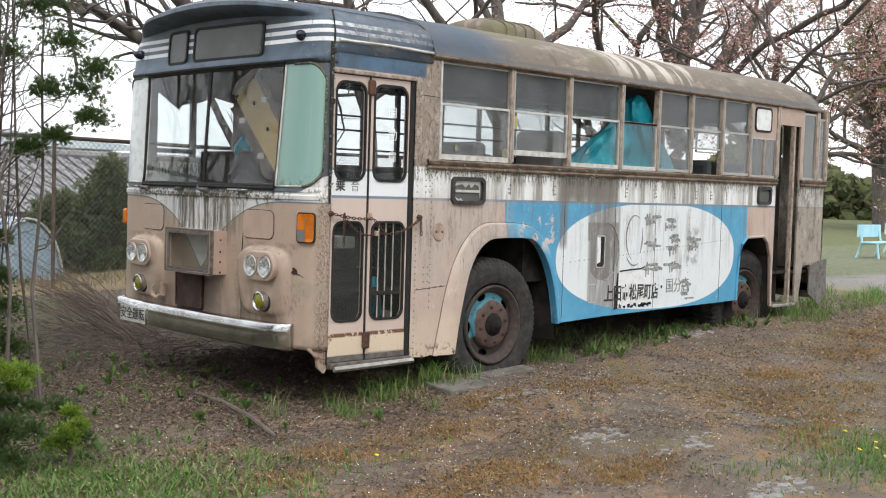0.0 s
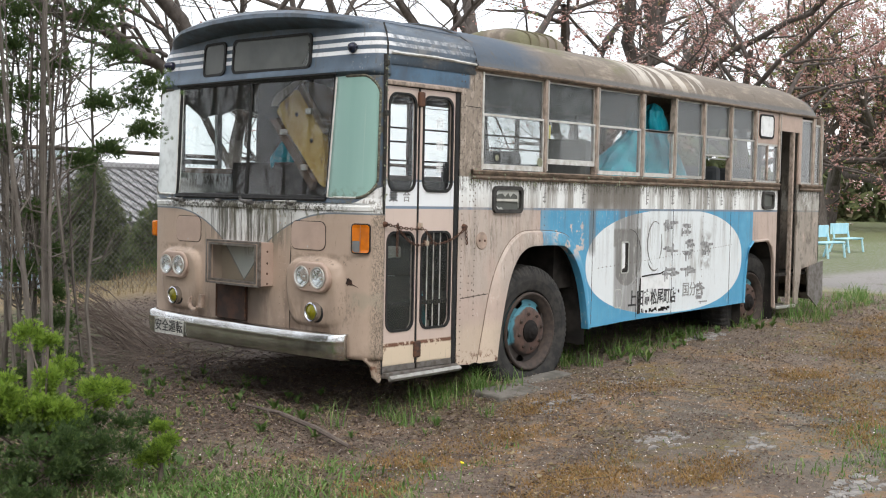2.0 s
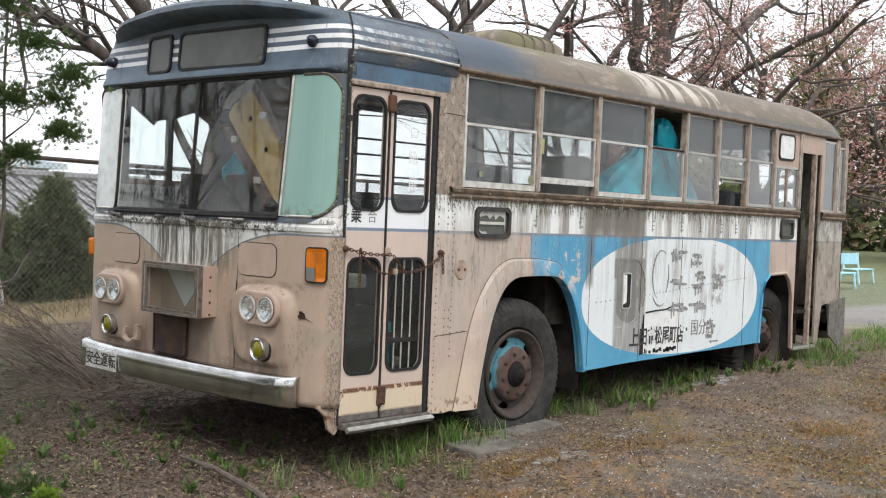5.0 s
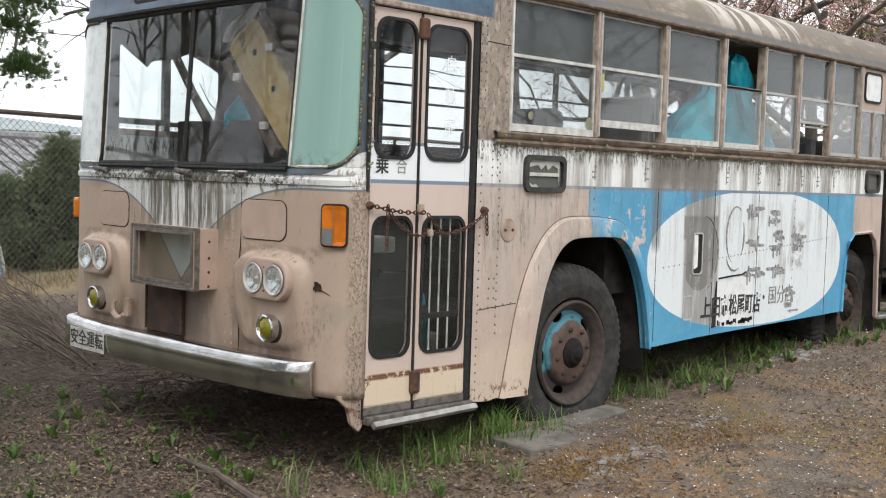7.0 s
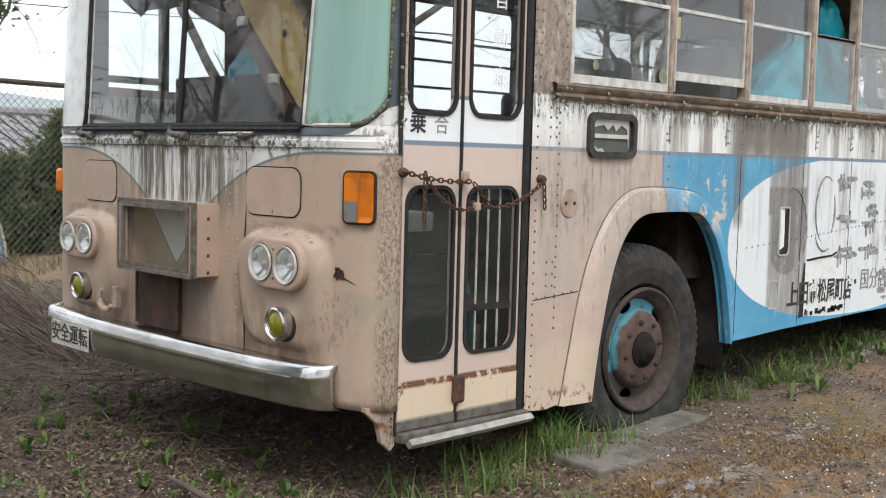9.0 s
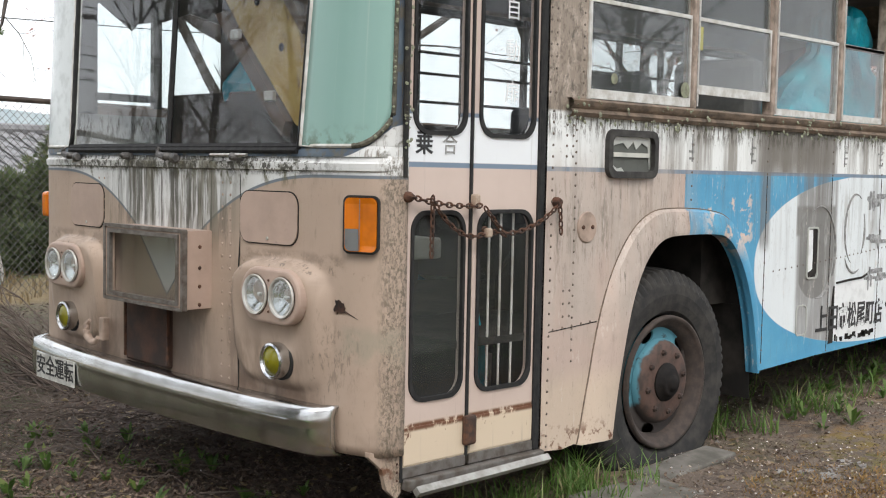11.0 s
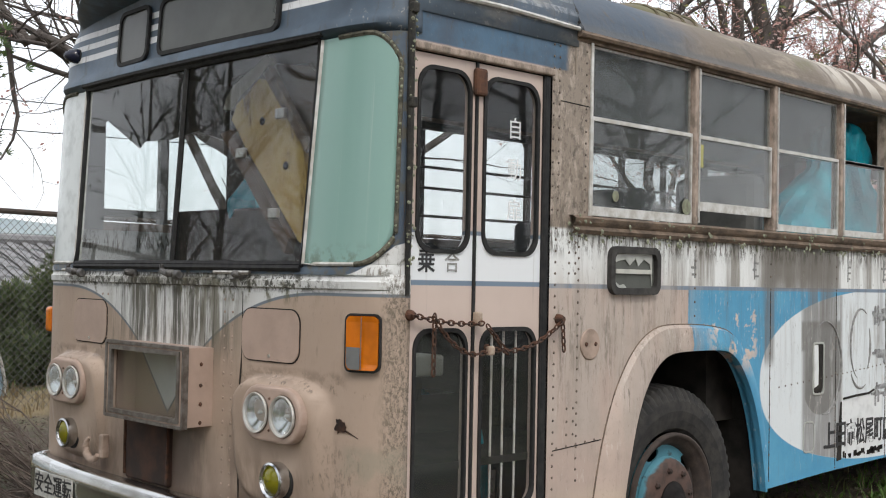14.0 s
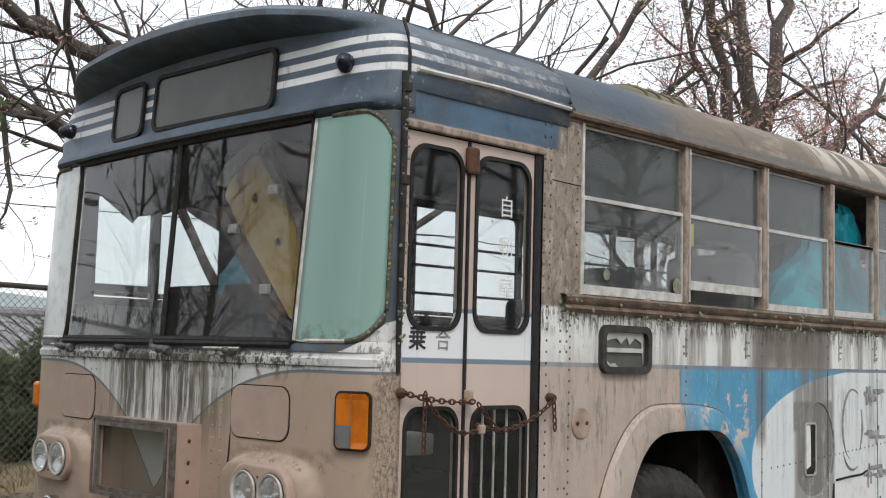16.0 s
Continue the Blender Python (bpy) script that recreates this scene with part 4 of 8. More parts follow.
for cy in (0.55, BW - 0.55):
    place = lambda u, v, d, cy=cy: Vector((front_at(cy + u, 1.175 + v) - 0.0065 - d, cy + u, 1.175 + v))
    hatch = part("front_hatch", plate([round_rect(0.325, 0.185, 0.05)], place, 0.006), PINKP, bus, "pink service hatch with rounded corners")
    part("hatch_gap", ring_frame(round_rect(0.334, 0.194, 0.053), round_rect(0.326, 0.186, 0.050), place, 0.003), DARK, hatch)
    part("hatch_catch", lathe([(0, 0.008), (0.008, 0.006)], (front_at(cy, 1.1) - 0.008, cy, 1.10), (-1, 0, 0), 10), ALU, hatch)


def headlamps(cy):
    """Twin round headlamps in a pill-shaped pink bezel."""
    cz, gx = 0.905, front_at(cy, 0.885) - swell(cy, 0.885)
    place = lambda u, v, d: Vector((gx + 0.008 - d + 0.10 * (cy - BW / 2) ** 2 * 0, cy + u, cz + v))
    bezel = part("headlamp_bezel", plate([round_rect(0.352, 0.196, 0.096, 8)] + [[(q + 0.067 * math.cos(2 * math.pi * j / 26), 0.067 * math.sin(2 * math.pi * j / 26)) for j in range(26)] for q in (-0.0785, 0.0785)], place, 0.045), PINKP, bus, "pink pill-shaped headlamp bezel")
    mod = bezel.modifiers.new("edge", "BEVEL")
    mod.width, mod.segments, mod.limit_method = 0.012, 3, "ANGLE"
    for s in (-0.0785, 0.0785):
        c = (gx - 0.037, cy + s, cz)
        part("headlamp_ring", lathe([(0, 0.070), (0.005, 0.072), (0.010, 0.070), (0.008, 0.064), (-0.004, 0.062)], c, (-1, 0, 0), 28, False), ALU_WHITE, bezel)
        part("headlamp_reflector", lathe([(-0.038, 0.004), (-0.032, 0.026), (-0.017, 0.051), (0.0, 0.067)], c, (-1, 0, 0), 28, False), CHROME_BRIGHT, bezel, "silvered headlamp reflector", True)
        lens = part("headlamp_lens", lathe([(0.002, 0.064), (0.009, 0.053), (0.016, 0.031), (0.018, 0.003)], c, (-1, 0, 0), 28, False), LENS, bezel, "clear ribbed headlamp lens", True)
        lens.visible_shadow = False
        part("headlamp_bulb", lathe([(-0.03, 0.007), (-0.014, 0.007), (-0.008, 0.003)], c, (-1, 0, 0), 12), BULB, bezel)
    for v in (-0.055, 0.055):
        part("bezel_screw", lathe([(0, 0.005), (0.004, 0.003)], (gx - 0.037, cy, cz + v), (-1, 0, 0), 8), RUSTY, bezel)


def fog_lamp(cy):
    gx = front_at(cy, 0.66) - swell(cy, 0.66)
    c = (gx, cy, 0.674)
    shell = part("fog_lamp_ring", lathe([(-0.03, 0.060), (0.01, 0.064), (0.045, 0.066), (0.056, 0.064), (0.060, 0.057), (0.052, 0.049), (0.03, 0.046)], c, (-1, 0, 0), 32, False), CHROME, bus, "chrome fog lamp ring", True)
    part("fog_lens", lathe([(0.046, 0.050), (0.056, 0.041), (0.064, 0.02), (0.066, 0.003)], c, (-1, 0, 0), 28, False), FOGYELLOW, shell, "yellow fog lamp lens", True)
    part("lamp_gasket", lathe([(-0.02, 0.072), (0.008, 0.072), (0.01, 0.064)], c, (-1, 0, 0), 32, False), RUBBER, shell)


for cy in (0.4485, BW - 0.4485):
    headlamps(cy)
    fog_lamp(cy - (0.005 if cy < 1 else -0.005))


def corner_lamp():
    """The large amber indicator that wraps the corner."""
    pts = outline(1.17, nc=30, nf=40)
    span = [p for p in pts if 0.03 <= p[1] <= 0.172]

    # lengths along the curve
    run = [0.0]
    for (x0, y0), (x1, y1) in zip(span, span[1:]):
        run.append(run[-1] + math.hypot(x1 - x0, y1 - y0))
    total = run[-1]

    def place(u, v, d):
        s = min(max(u + total / 2, 0.0), total)
        k = max(i for i in range(len(run) - 1) if run[i] <= s + 1e-9)
        f = (s - run[k]) / (run[k + 1] - run[k])
        x, y = span[k][0] + (span[k + 1][0] - span[k][0]) * f, span[k][1] + (span[k + 1][1] - span[k][1]) * f
        return Vector((x - (0.008 + d) * 0.8, y - (0.008 + d) * 0.6, 1.17 + v))
    w, h = total, 0.196
    base = part("indicator_lamp", ring_frame(round_rect(w, h, 0.026, 10), round_rect(w - 0.012, h - 0.012, 0.022, 10), place, 0.022), RUBBER, bus, "amber indicator lamp in a black surround")
    part("lamp_back", plate([round_rect(w - 0.01, h - 0.01, 0.02)], place, 0.012), RUBBER, base)
    e, g = w / 2 - 0.008, h / 2 - 0.008
    amber = part("amber_lens", plate([round_rect(2 * e, 2 * g, 0.02, 8)], lambda u, v, d: place(u, v, d + 0.012), 0.016), AMBER, base, "amber lens")
    part("grey_lens", plate([[(0.004, -g + 0.002), (e - 0.022, -g + 0.002), (e - 0.008, -g + 0.008), (e - 0.002, -g + 0.022), (e - 0.002, -0.014), (0.004, -0.014)]], lambda u, v, d: place(u, v, d + 0.0285), 0.002), AMBER_GREY, base, "dull clear lens")
    part("lens_rib", plate([[(-0.001, -g + 0.004), (0.002, -g + 0.004), (0.002, g - 0.004), (-0.001, g - 0.004)]], lambda u, v, d: place(u, v, d + 0.028), 0.002), RIVET, base)
    mod = amber.modifiers.new("edge", "BEVEL")
    mod.width, mod.segments, mod.limit_method = 0.006, 3, "ANGLE"


corner_lamp()
far = part("side_marker", box((0.12, BW - 0.03, 1.10), (0.2, BW + 0.03, 1.22), 0.015), AMBER, bus, "amber far side lamp")

# bumper with rolled ends
bump_rows = []


def bumper_x(y):
    return 0.026 + 0.030 * ((y - BW / 2) / (BW / 2 - 0.4)) ** 2


prof = [(0.376, 0.03), (0.378, 0.06), (0.388, 0.083), (0.415, 0.089), (0.445, 0.092), (0.468, 0.0925), (0.484, 0.0925), (0.494, 0.097), (0.502, 0.096), (0.532, 0.090), (0.541, 0.082), (0.546, 0.066), (0.543, 0.01)]
ys = [0.0, 0.012, 0.03, 0.045, 0.06, 0.10, 0.16, 0.24, 0.32] + [0.4 + (BW - 0.8) * k / 16 for k in range(17)] + [BW - q for q in (0.32, 0.24, 0.16, 0.10, 0.06, 0.045, 0.03, 0.012, 0.0)]
for z, push in prof:
    row = []
    for y in ys:
        e = min(y, BW - y)
        end = 1.0 - math.exp(-e / 0.10)
        y2 = 0.165 + (BW - 0.265) * y / BW
        row.append((bumper_x(y2) - push * (0.8 + 0.2 * end) - 0.012 + 0.075 * max(0.0, 1 - e / 0.07) ** 2, y2, z))
    bump_rows.append(row)
bumper = loft("bumper", bump_rows, CHROME, bus, "dented chrome bumper", 0.006)
part("bumper_ridge", tube([(bumper_x(y) - 0.109, y, 0.494) for y in [0.30 + 1.9 * k / 20 for k in range(21)]], 0.004, 5), CHROME_BRIGHT, bumper, "", True)
sign = part("bumper_plate", box((-0.118, 1.80, 0.388), (-0.113, 2.18, 0.500), 0.0), PLATE, bumper, "white plate with black characters")
sign.matrix_basis = Matrix.Translation((0.046, -0.02, 0)) @ Matrix.Translation((-0.095, 1.99, 0.48)) @ Matrix.Rotation(radians(-1.8), 4, "Z") @ Matrix.Translation((0.095, -1.99, -0.48))
face_m = Matrix(((0, 0, -1, 0), (-1, 0, 0, 0), (0, 1, 0, 0), (0, 0, 0, 1)))
lettering("plate_lettering", "安全運転", 0.094, Matrix.Translation((-0.1195, 1.988, 0.444)) @ face_m, BLACKP, sign, bold=0.0008)
# tow hook
part("tow_hook", tube([(0.0, 1.755 + 0.055 * math.cos(q), 0.635 + 0.05 * math.sin(q)) for q in (radians(a) for a in (-150, -120, -90, -60, -30, 0, 30, 60))], [0.010, 0.013, 0.016, 0.018, 0.018, 0.016, 0.012, 0.006], 10), PINK_DIRTY, bus, "pink painted tow hook", True)
part("tow_hook_base", box((0.0, 1.665, 0.60), (0.035, 1.70, 0.70), 0.006), PINK_DIRTY, bus)
SPINDLE = speckled("corroded_grey_metal", (0.05, 0.048, 0.046), (0.14, 0.135, 0.13), 60, 0.45, 0.2)
# wiper stubs on the ledge
for y, kind in ((2.02, 0), (1.50, 1), (1.17, 0), (0.72, 2)):
    x = front_at(y, 1.40)
    stub = part("wiper_spindle", lathe([(0, 0.026), (0.012, 0.026), (0.02, 0.016), (0.05, 0.014), (0.058, 0.006)], (x, y, 1.388), (-1, 0, 0.1), 14), SPINDLE, bus, "corroded wiper spindle", True)
    if kind == 0:
        part("wiper_arm", tube([(x - 0.04, y, 1.388), (x - 0.045, y + 0.05, 1.40), (x - 0.04, y + 0.06, 1.425)], [0.016, 0.013, 0.010], 7), SPINDLE, stub, "", True)
        part("wiper_knob", lathe([(-0.024, 0.014), (0.0, 0.021), (0.024, 0.014)], (x - 0.03, y - 0.045, 1.385), (0.2, 1, 0), 12), SPINDLE, stub, "", True)
    if kind == 2 or y > 2:
        s = -0.16 if kind == 2 else 0.13
        part("wiper_blade", tube([(x - 0.03, y, 1.392), (x - 0.034, y + s * 0.5 + 0.0, 1.399), (x - 0.03, y - s if kind == 2 else y + s, 1.398)], 0.007, 6), ALU, stub, "", True)
# rivets down the front panel joints
bm = bmesh.new()
for y in (0.78, 0.83, 1.74, 1.79):
    for k in range(17):
        z = 0.56 + 0.046 * k
        if y < 1 or z > 1.0:
            add_lathe(bm, [(0, 0.006), (0.003, 0.005), (0.0045, 0.002)], (front_at(y, z) - swell(y, z) - 0.005, y, z), (-1, 0, 0), 7)
tagged(part("front_rivets", bm, PINK_DIRTY, bus), kind="stuff")
part("panel_seam", tube([(front_at(0.72, z) - swell(0.72, z) - 0.004, 0.72, z) for z in (0.5, 0.7, 0.9, 1.1, 1.33)], 0.003, 5), DARK, bus)
# torn hole in the corner
bm = bmesh.new()
rnd = random.Random(41)
hole = [(0.030 * f * math.cos(q), 0.030 * f * math.sin(q)) for q, f in ((2 * math.pi * k / 20, rnd.uniform(0.45, 1.1)) for k in range(20))]
add_plate(bm, [hole], lambda u, v, d: Vector((front_at(0.17 + u, 0.885 + v) - swell(0.17 + u, 0.885 + v) - 0.010 - d, 0.168 + u, 0.885 + v)), 0.001)
add_tube(bm, [(front_at(0.17 + u, 0.885) - swell(0.17 + u, 0.885 + v) - 0.009, 0.168 + u, 0.885 + v) for u, v in ((-0.02, -0.01), (-0.045, -0.02), (-0.075, -0.035))], [0.004, 0.002, 0.0008], 5)
part("rust_hole", bm, RUSTHOLE, bus, "rust-eaten hole in the corner")
# corner post with hinges, beside the door
part("corner_post", tube([(0.219, -0.006, 1.33), (0.219, -0.008, 1.8), (0.217, -0.006, 2.26), (0.219, -0.002, 2.355)], [0.009, 0.012, 0.013, 0.012], 8), CORNERPOST, bus, "dark weathered corner post", True)
part("header_joint", tube([(0.236, -0.003, 2.35), (0.238, 0.0, 2.43), (0.246, 0.022, 2.50), (0.268, 0.07, 2.565)], 0.007, 6), CORNERPOST, bus, "dark joint strip round the header", True)
for z in (1.98, 2.30):
    part("post_bracket", box((0.205, -0.026, z - 0.018), (0.236, 0.0, z + 0.018), 0.006), CORNERPOST, bus)
bm = bmesh.new()
for k in range(36):
    add_lathe(bm, [(0, 0.0055), (0.003, 0.004), (0.004, 0.002)], (0.210, 0.001, 0.30 + 0.029 * k), (0, -1, 0), 6)
tagged(part("edge_rivets", bm, RUSTY, bus), kind="stuff")

# ---- near side skin ----
ARCH_F = [(1.42, 0.28), (1.455, 0.5), (1.525, 0.79), (1.585, 0.93), (1.66, 1.03), (1.75, 1.085), (1.85, 1.10), (2.17, 1.10), (2.27, 1.085), (2.36, 1.02), (2.45, 0.90), (2.52, 0.74), (2.565, 0.55), (2.585, 0.43)]


def eased(pts, rounds=2):
    """Cuts the corners of a line, keeping its ends."""
    for _ in range(rounds):
        out = [pts[0]]
        for (x0, z0), (x1, z1) in zip(pts, pts[1:]):
            out += [(x0 * 0.75 + x1 * 0.25, z0 * 0.75 + z1 * 0.25), (x0 * 0.25 + x1 * 0.75, z0 * 0.25 + z1 * 0.75)]
        pts = out + [pts[-1]]
    return pts


ARCH_F = eased(ARCH_F)
ARCH_R = [(5.66, 0.50), (5.67, 0.70), (5.70, 0.90), (5.76, 1.02), (5.86, 1.08), (6.22, 1.09), (6.33, 1.03), (6.40, 0.90), (6.44, 0.42)]
low = [(1.0, 0.285), (1.12, 0.275), (1.20, 0.285), (1.26, 0.27), (1.30, 0.285)]
outer = [(0.975, 0.29)] + low + ARCH_F + [(3.2, 0.455), (4.2, 0.475), (5.2, 0.49)] + ARCH_R + [(6.475, 0.42), (6.475, 1.64), (0.975, 1.64)]
part("side_panel", plate([outer], side_place(0.0), 0.02), SIDE, bus, "streaked pink, white and blue side panel with a worn oval")
part("rear_side_panel", plate([[(7.03, 0.44), (7.12, 0.42), (7.20, 0.78), (7.36, 0.80), (7.45, 0.62), (BL, 0.66), (BL, 1.64), (7.03, 1.64)]], side_place(0.0), 0.02), SIDE, bus, "battered rear side panel")
part("torn_rear_flap", plate([[(7.19, 0.52), (7.42, 0.40), (7.62, 0.50), (7.70, 0.86), (7.28, 0.80)]], lambda u, v, d: Vector((u, -0.05 - 0.12 * max(0, 0.8 - v) + d, v)), 0.012), KICK, bus, "torn hanging rear sheet")
part("door_header", plate([[(0.232, 2.19), (1.13, 2.19), (1.13, 2.32), (0.232, 2.32)]], side_place(0.003), 0.02), SIDE, bus, "blue panel above the folding door")
part("door_lintel", box((0.232, -0.018, 2.165), (0.985, 0.01, 2.192), 0.006), POST, bus, "worn pink lintel strip")
part("door_pillar", plate([[(0.975, 1.64), (1.225, 1.64), (1.225, 2.345), (1.13, 2.345), (1.13, 2.19), (0.975, 2.19)]], side_place(0.0), 0.02), SIDE, bus, "flaking brown pillar")
# wing flare round the front arch
bm = bmesh.new()
flare_in = ARCH_F
cx0, cz0 = 1.97, 0.55
flare_out = []
for k, (u, v) in enumerate(ARCH_F):
    f = k / (len(ARCH_F) - 1)
    wdt = 0.15 * (1 - f) ** 1.4 + 0.055
    a = math.atan2(v - cz0, u - cx0)
    flare_out.append((u + math.cos(a) * wdt if v > 0.6 else u + (-wdt if u < 1.9 else wdt * 0.6), v + (math.sin(a) * wdt if v > 0.6 else 0)))
rings = []
for (ui, vi), (uo, vo) in zip(flare_in, flare_out):
    rings.append([bm.verts.new(p) for p in ((uo, 0.0, vo), (uo + (ui - uo) * 0.12, -0.022, vo + (vi - vo) * 0.12), (uo + (ui - uo) * 0.75, -0.034, vo + (vi - vo) * 0.75), (ui, -0.03, vi), (ui, 0.035, vi))])
for a, b in zip(rings, rings[1:]):
    for k in range(4):
        bm.faces.new((a[k], a[k + 1], b[k + 1], b[k]))
bmesh.ops.recalc_face_normals(bm, faces=bm.faces)
part("wing_flare", bm, SIDE, bus, "pressed wheel-arch flare", True)
part("flare_seam", tube([(u, -0.001, v) for u, v in flare_out], 0.0035, 5), BELT, bus, "grimy seam round the flare", True)
bm = bmesh.new()
add_tube(bm, [(u, -0.008, v) for u, v in ARCH_R], 0.014, 6)
part("rear_arch_edge", bm, SIDE, bus, "", True)
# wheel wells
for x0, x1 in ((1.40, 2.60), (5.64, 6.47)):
    part("wheel_well", plate([[(x0, 0.25), (x0 + 0.02, 0.9), (x0 + 0.25, 1.16), (x1 - 0.25, 1.16), (x1 - 0.02, 0.9), (x1, 0.25)]], side_place(0.62), 0.02), DARK, bus, "black wheel well")
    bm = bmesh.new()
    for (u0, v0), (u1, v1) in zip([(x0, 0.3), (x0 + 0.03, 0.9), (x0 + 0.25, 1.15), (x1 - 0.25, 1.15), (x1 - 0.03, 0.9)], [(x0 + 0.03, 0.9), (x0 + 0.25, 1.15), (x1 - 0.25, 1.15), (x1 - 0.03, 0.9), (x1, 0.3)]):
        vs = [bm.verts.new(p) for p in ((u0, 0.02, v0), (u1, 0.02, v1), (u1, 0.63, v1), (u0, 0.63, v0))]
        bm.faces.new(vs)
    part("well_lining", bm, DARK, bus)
bm = bmesh.new()
add_tube(bm, [(2.3, 0.45, 0.88), (2.5, 0.45, 0.86)], 0.03)
add_tube(bm, [(1.95, 0.25, 0.5), (1.95, BW - 0.25, 0.5)], 0.06, 10)
add_tube(bm, [(6.06, 0.25, 0.5), (6.06, BW - 0.25, 0.5)], 0.08, 10)
for y in (0.75, BW - 0.75):
    add_box(bm, (0.25, y - 0.05, 0.58), (7.6, y + 0.05, 0.74))
add_box(bm, (3.0, 0.5, 0.5), (4.4, 0.9, 0.75))
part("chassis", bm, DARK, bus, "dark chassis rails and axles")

rnd = random.Random(66)
bm = bmesh.new()
for k in range(90):
    z = 1.36 + 0.98 * rnd.random()
    add_lathe(bm, [(0, rnd.uniform(0.002, 0.008)), (0.004, 0.001)], (0.205 + rnd.uniform(0.0, 0.034), -0.010 - 0.008 * rnd.random(), z), (-0.5, -1, 0.2), 6)
for k in range(70):
    z = PZ0 + PZH * rnd.random()
    g = min(z - PZ0, PZ0 + PZH - z) / PZH
    y = 0.010 + rounded(g)
    add_lathe(bm, [(0, rnd.uniform(0.003, 0.008)), (0.004, 0.001)], (front_at(y, z) - 0.012, y + rnd.uniform(-0.012, 0.006), z), (-1, -0.4, 0.2), 6)
tagged(part("lichen", bm, LICHEN, bus, "crusts of grey lichen at the corner"), kind="stuff")
# belt rail and white moulding lines
prof_belt = [(1.575, 0.0), (1.575, -0.018), (1.59, -0.028), (1.605, -0.020), (1.615, -0.030), (1.635, -0.036), (1.645, -0.02), (1.645, 0.0)]
loft("belt_rail", [[(x, y, z) for z, y in prof_belt] for x in [1.10, 1.102] + [1.2 + 0.4 * k for k in range(14)] + [6.47]], BELT, bus, "rusty brown belt moulding")
loft("belt_rail", [[(x, y, z) for z, y in prof_belt] for x in (7.03, 7.4, BL)], BELT, bus, "rusty brown belt moulding")
bm = bmesh.new()
rnd = random.Random(4)
for k in range(330):
    x = 1.1 + 4.6 * rnd.random() ** 1.4
    add_lathe(bm, [(0, rnd.uniform(0.003, 0.011)), (0.004, 0.002)], (x, -0.034 if rnd.random() < 0.5 else -0.003, rnd.choice((1.60, 1.63, 1.56, 1.565)) + rnd.uniform(-0.015, 0.015)), (0, -1, 0.2), 7)
tagged(part("lichen", bm, LICHEN, bus, "crusts of grey lichen"), kind="stuff")
part("gutter", tube([(1.13, -0.016, 2.352), (2.5, -0.017, 2.35), (4.5, -0.016, 2.344), (7.5, -0.012, 2.335)], 0.014, 7), BELT, bus, "rusty rain gutter", True)
part("gutter", tube([(0.27, -0.012, 2.372), (0.7, -0.014, 2.378), (1.13, -0.014, 2.368)], 0.009, 6), ALU_WHITE, bus, "flaking rain gutter", True)
# side seams, rivets and fittings on the skin
bm = bmesh.new()
for u, v0, v1 in ((1.02, 0.30, 1.6), (1.165, 0.62, 1.6), (2.0, 1.13, 1.57), (2.66, 0.47, 1.57), (3.33, 0.47, 1.57), (4.02, 0.48, 1.57), (4.66, 0.48, 1.57), (5.3, 0.5, 1.57)):
    k = 0
    v = v0
    while v < v1:
        add_lathe(bm, [(0, 0.0055), (0.003, 0.0045), (0.004, 0.002)], (u, 0.0, v), (0, -1, 0), 6)
        v += 0.043 if u < 2 else 0.06
for k in range(5):
    add_lathe(bm, [(0, 0.006), (0.003, 0.004)], (1.045 + 0.06 * k, 0.0, 0.752 + 0.004 * k), (0, -1, 0), 6)
for u in (1.075, 1.115):
    for v in (1.42, 1.46, 1.50, 1.54, 0.80, 0.85, 0.90):
        add_lathe(bm, [(0, 0.006), (0.003, 0.004)], (u + 0.03, 0.0, v), (0, -1, 0), 6)
for k in range(44):
    add_lathe(bm, [(0, 0.005), (0.003, 0.004)], (2.75 + 0.06 * k, 0.0, 0.905 + 0.0035 * k), (0, -1, 0), 6)
for v in [1.66 + 0.045 * k for k in range(15)]:
    for u in (0.995, 1.03, 1.2):
        add_lathe(bm, [(0, 0.0055), (0.003, 0.004)], (u, 0.0, v), (0, -1, 0), 6)
tagged(part("side_rivets", bm, RIVET, bus, "rows of dull rivets"), kind="stuff")
bm = bmesh.new()
for a, b in (((1.02, 0.745), (1.33, 0.765)), ((1.30, 0.30), (1.315, 0.44)), ((2.66, 0.47), (2.66, 1.36)), ((3.33, 0.48), (3.33, 1.36)), ((4.02, 0.48), (4.02, 1.36)), ((5.3, 0.5), (5.3, 1.36)), ((1.04, 2.08), (1.22, 2.075))):
    add_tube(bm, [(a[0], -0.0005, a[1]), (b[0], -0.0005, b[1])], 0.0022, 4)
tagged(part("side_seams", bm, DARK, bus), kind="stuff")
disc = part("filler_cap", lathe([(0, 0.062), (0.004, 0.062), (0.007, 0.058)], (1.245, 0.0, 1.145), (0, -1, 0), 26), PINK_DIRTY, bus, "round pink cover plate")
for s in (-0.03, 0.03):
    part("cap_screw", lathe([(0.006, 0.009), (0.012, 0.007)], (1.245 + s, 0.0, 1.145), (0, -1, 0), 10), RUSTY, disc)


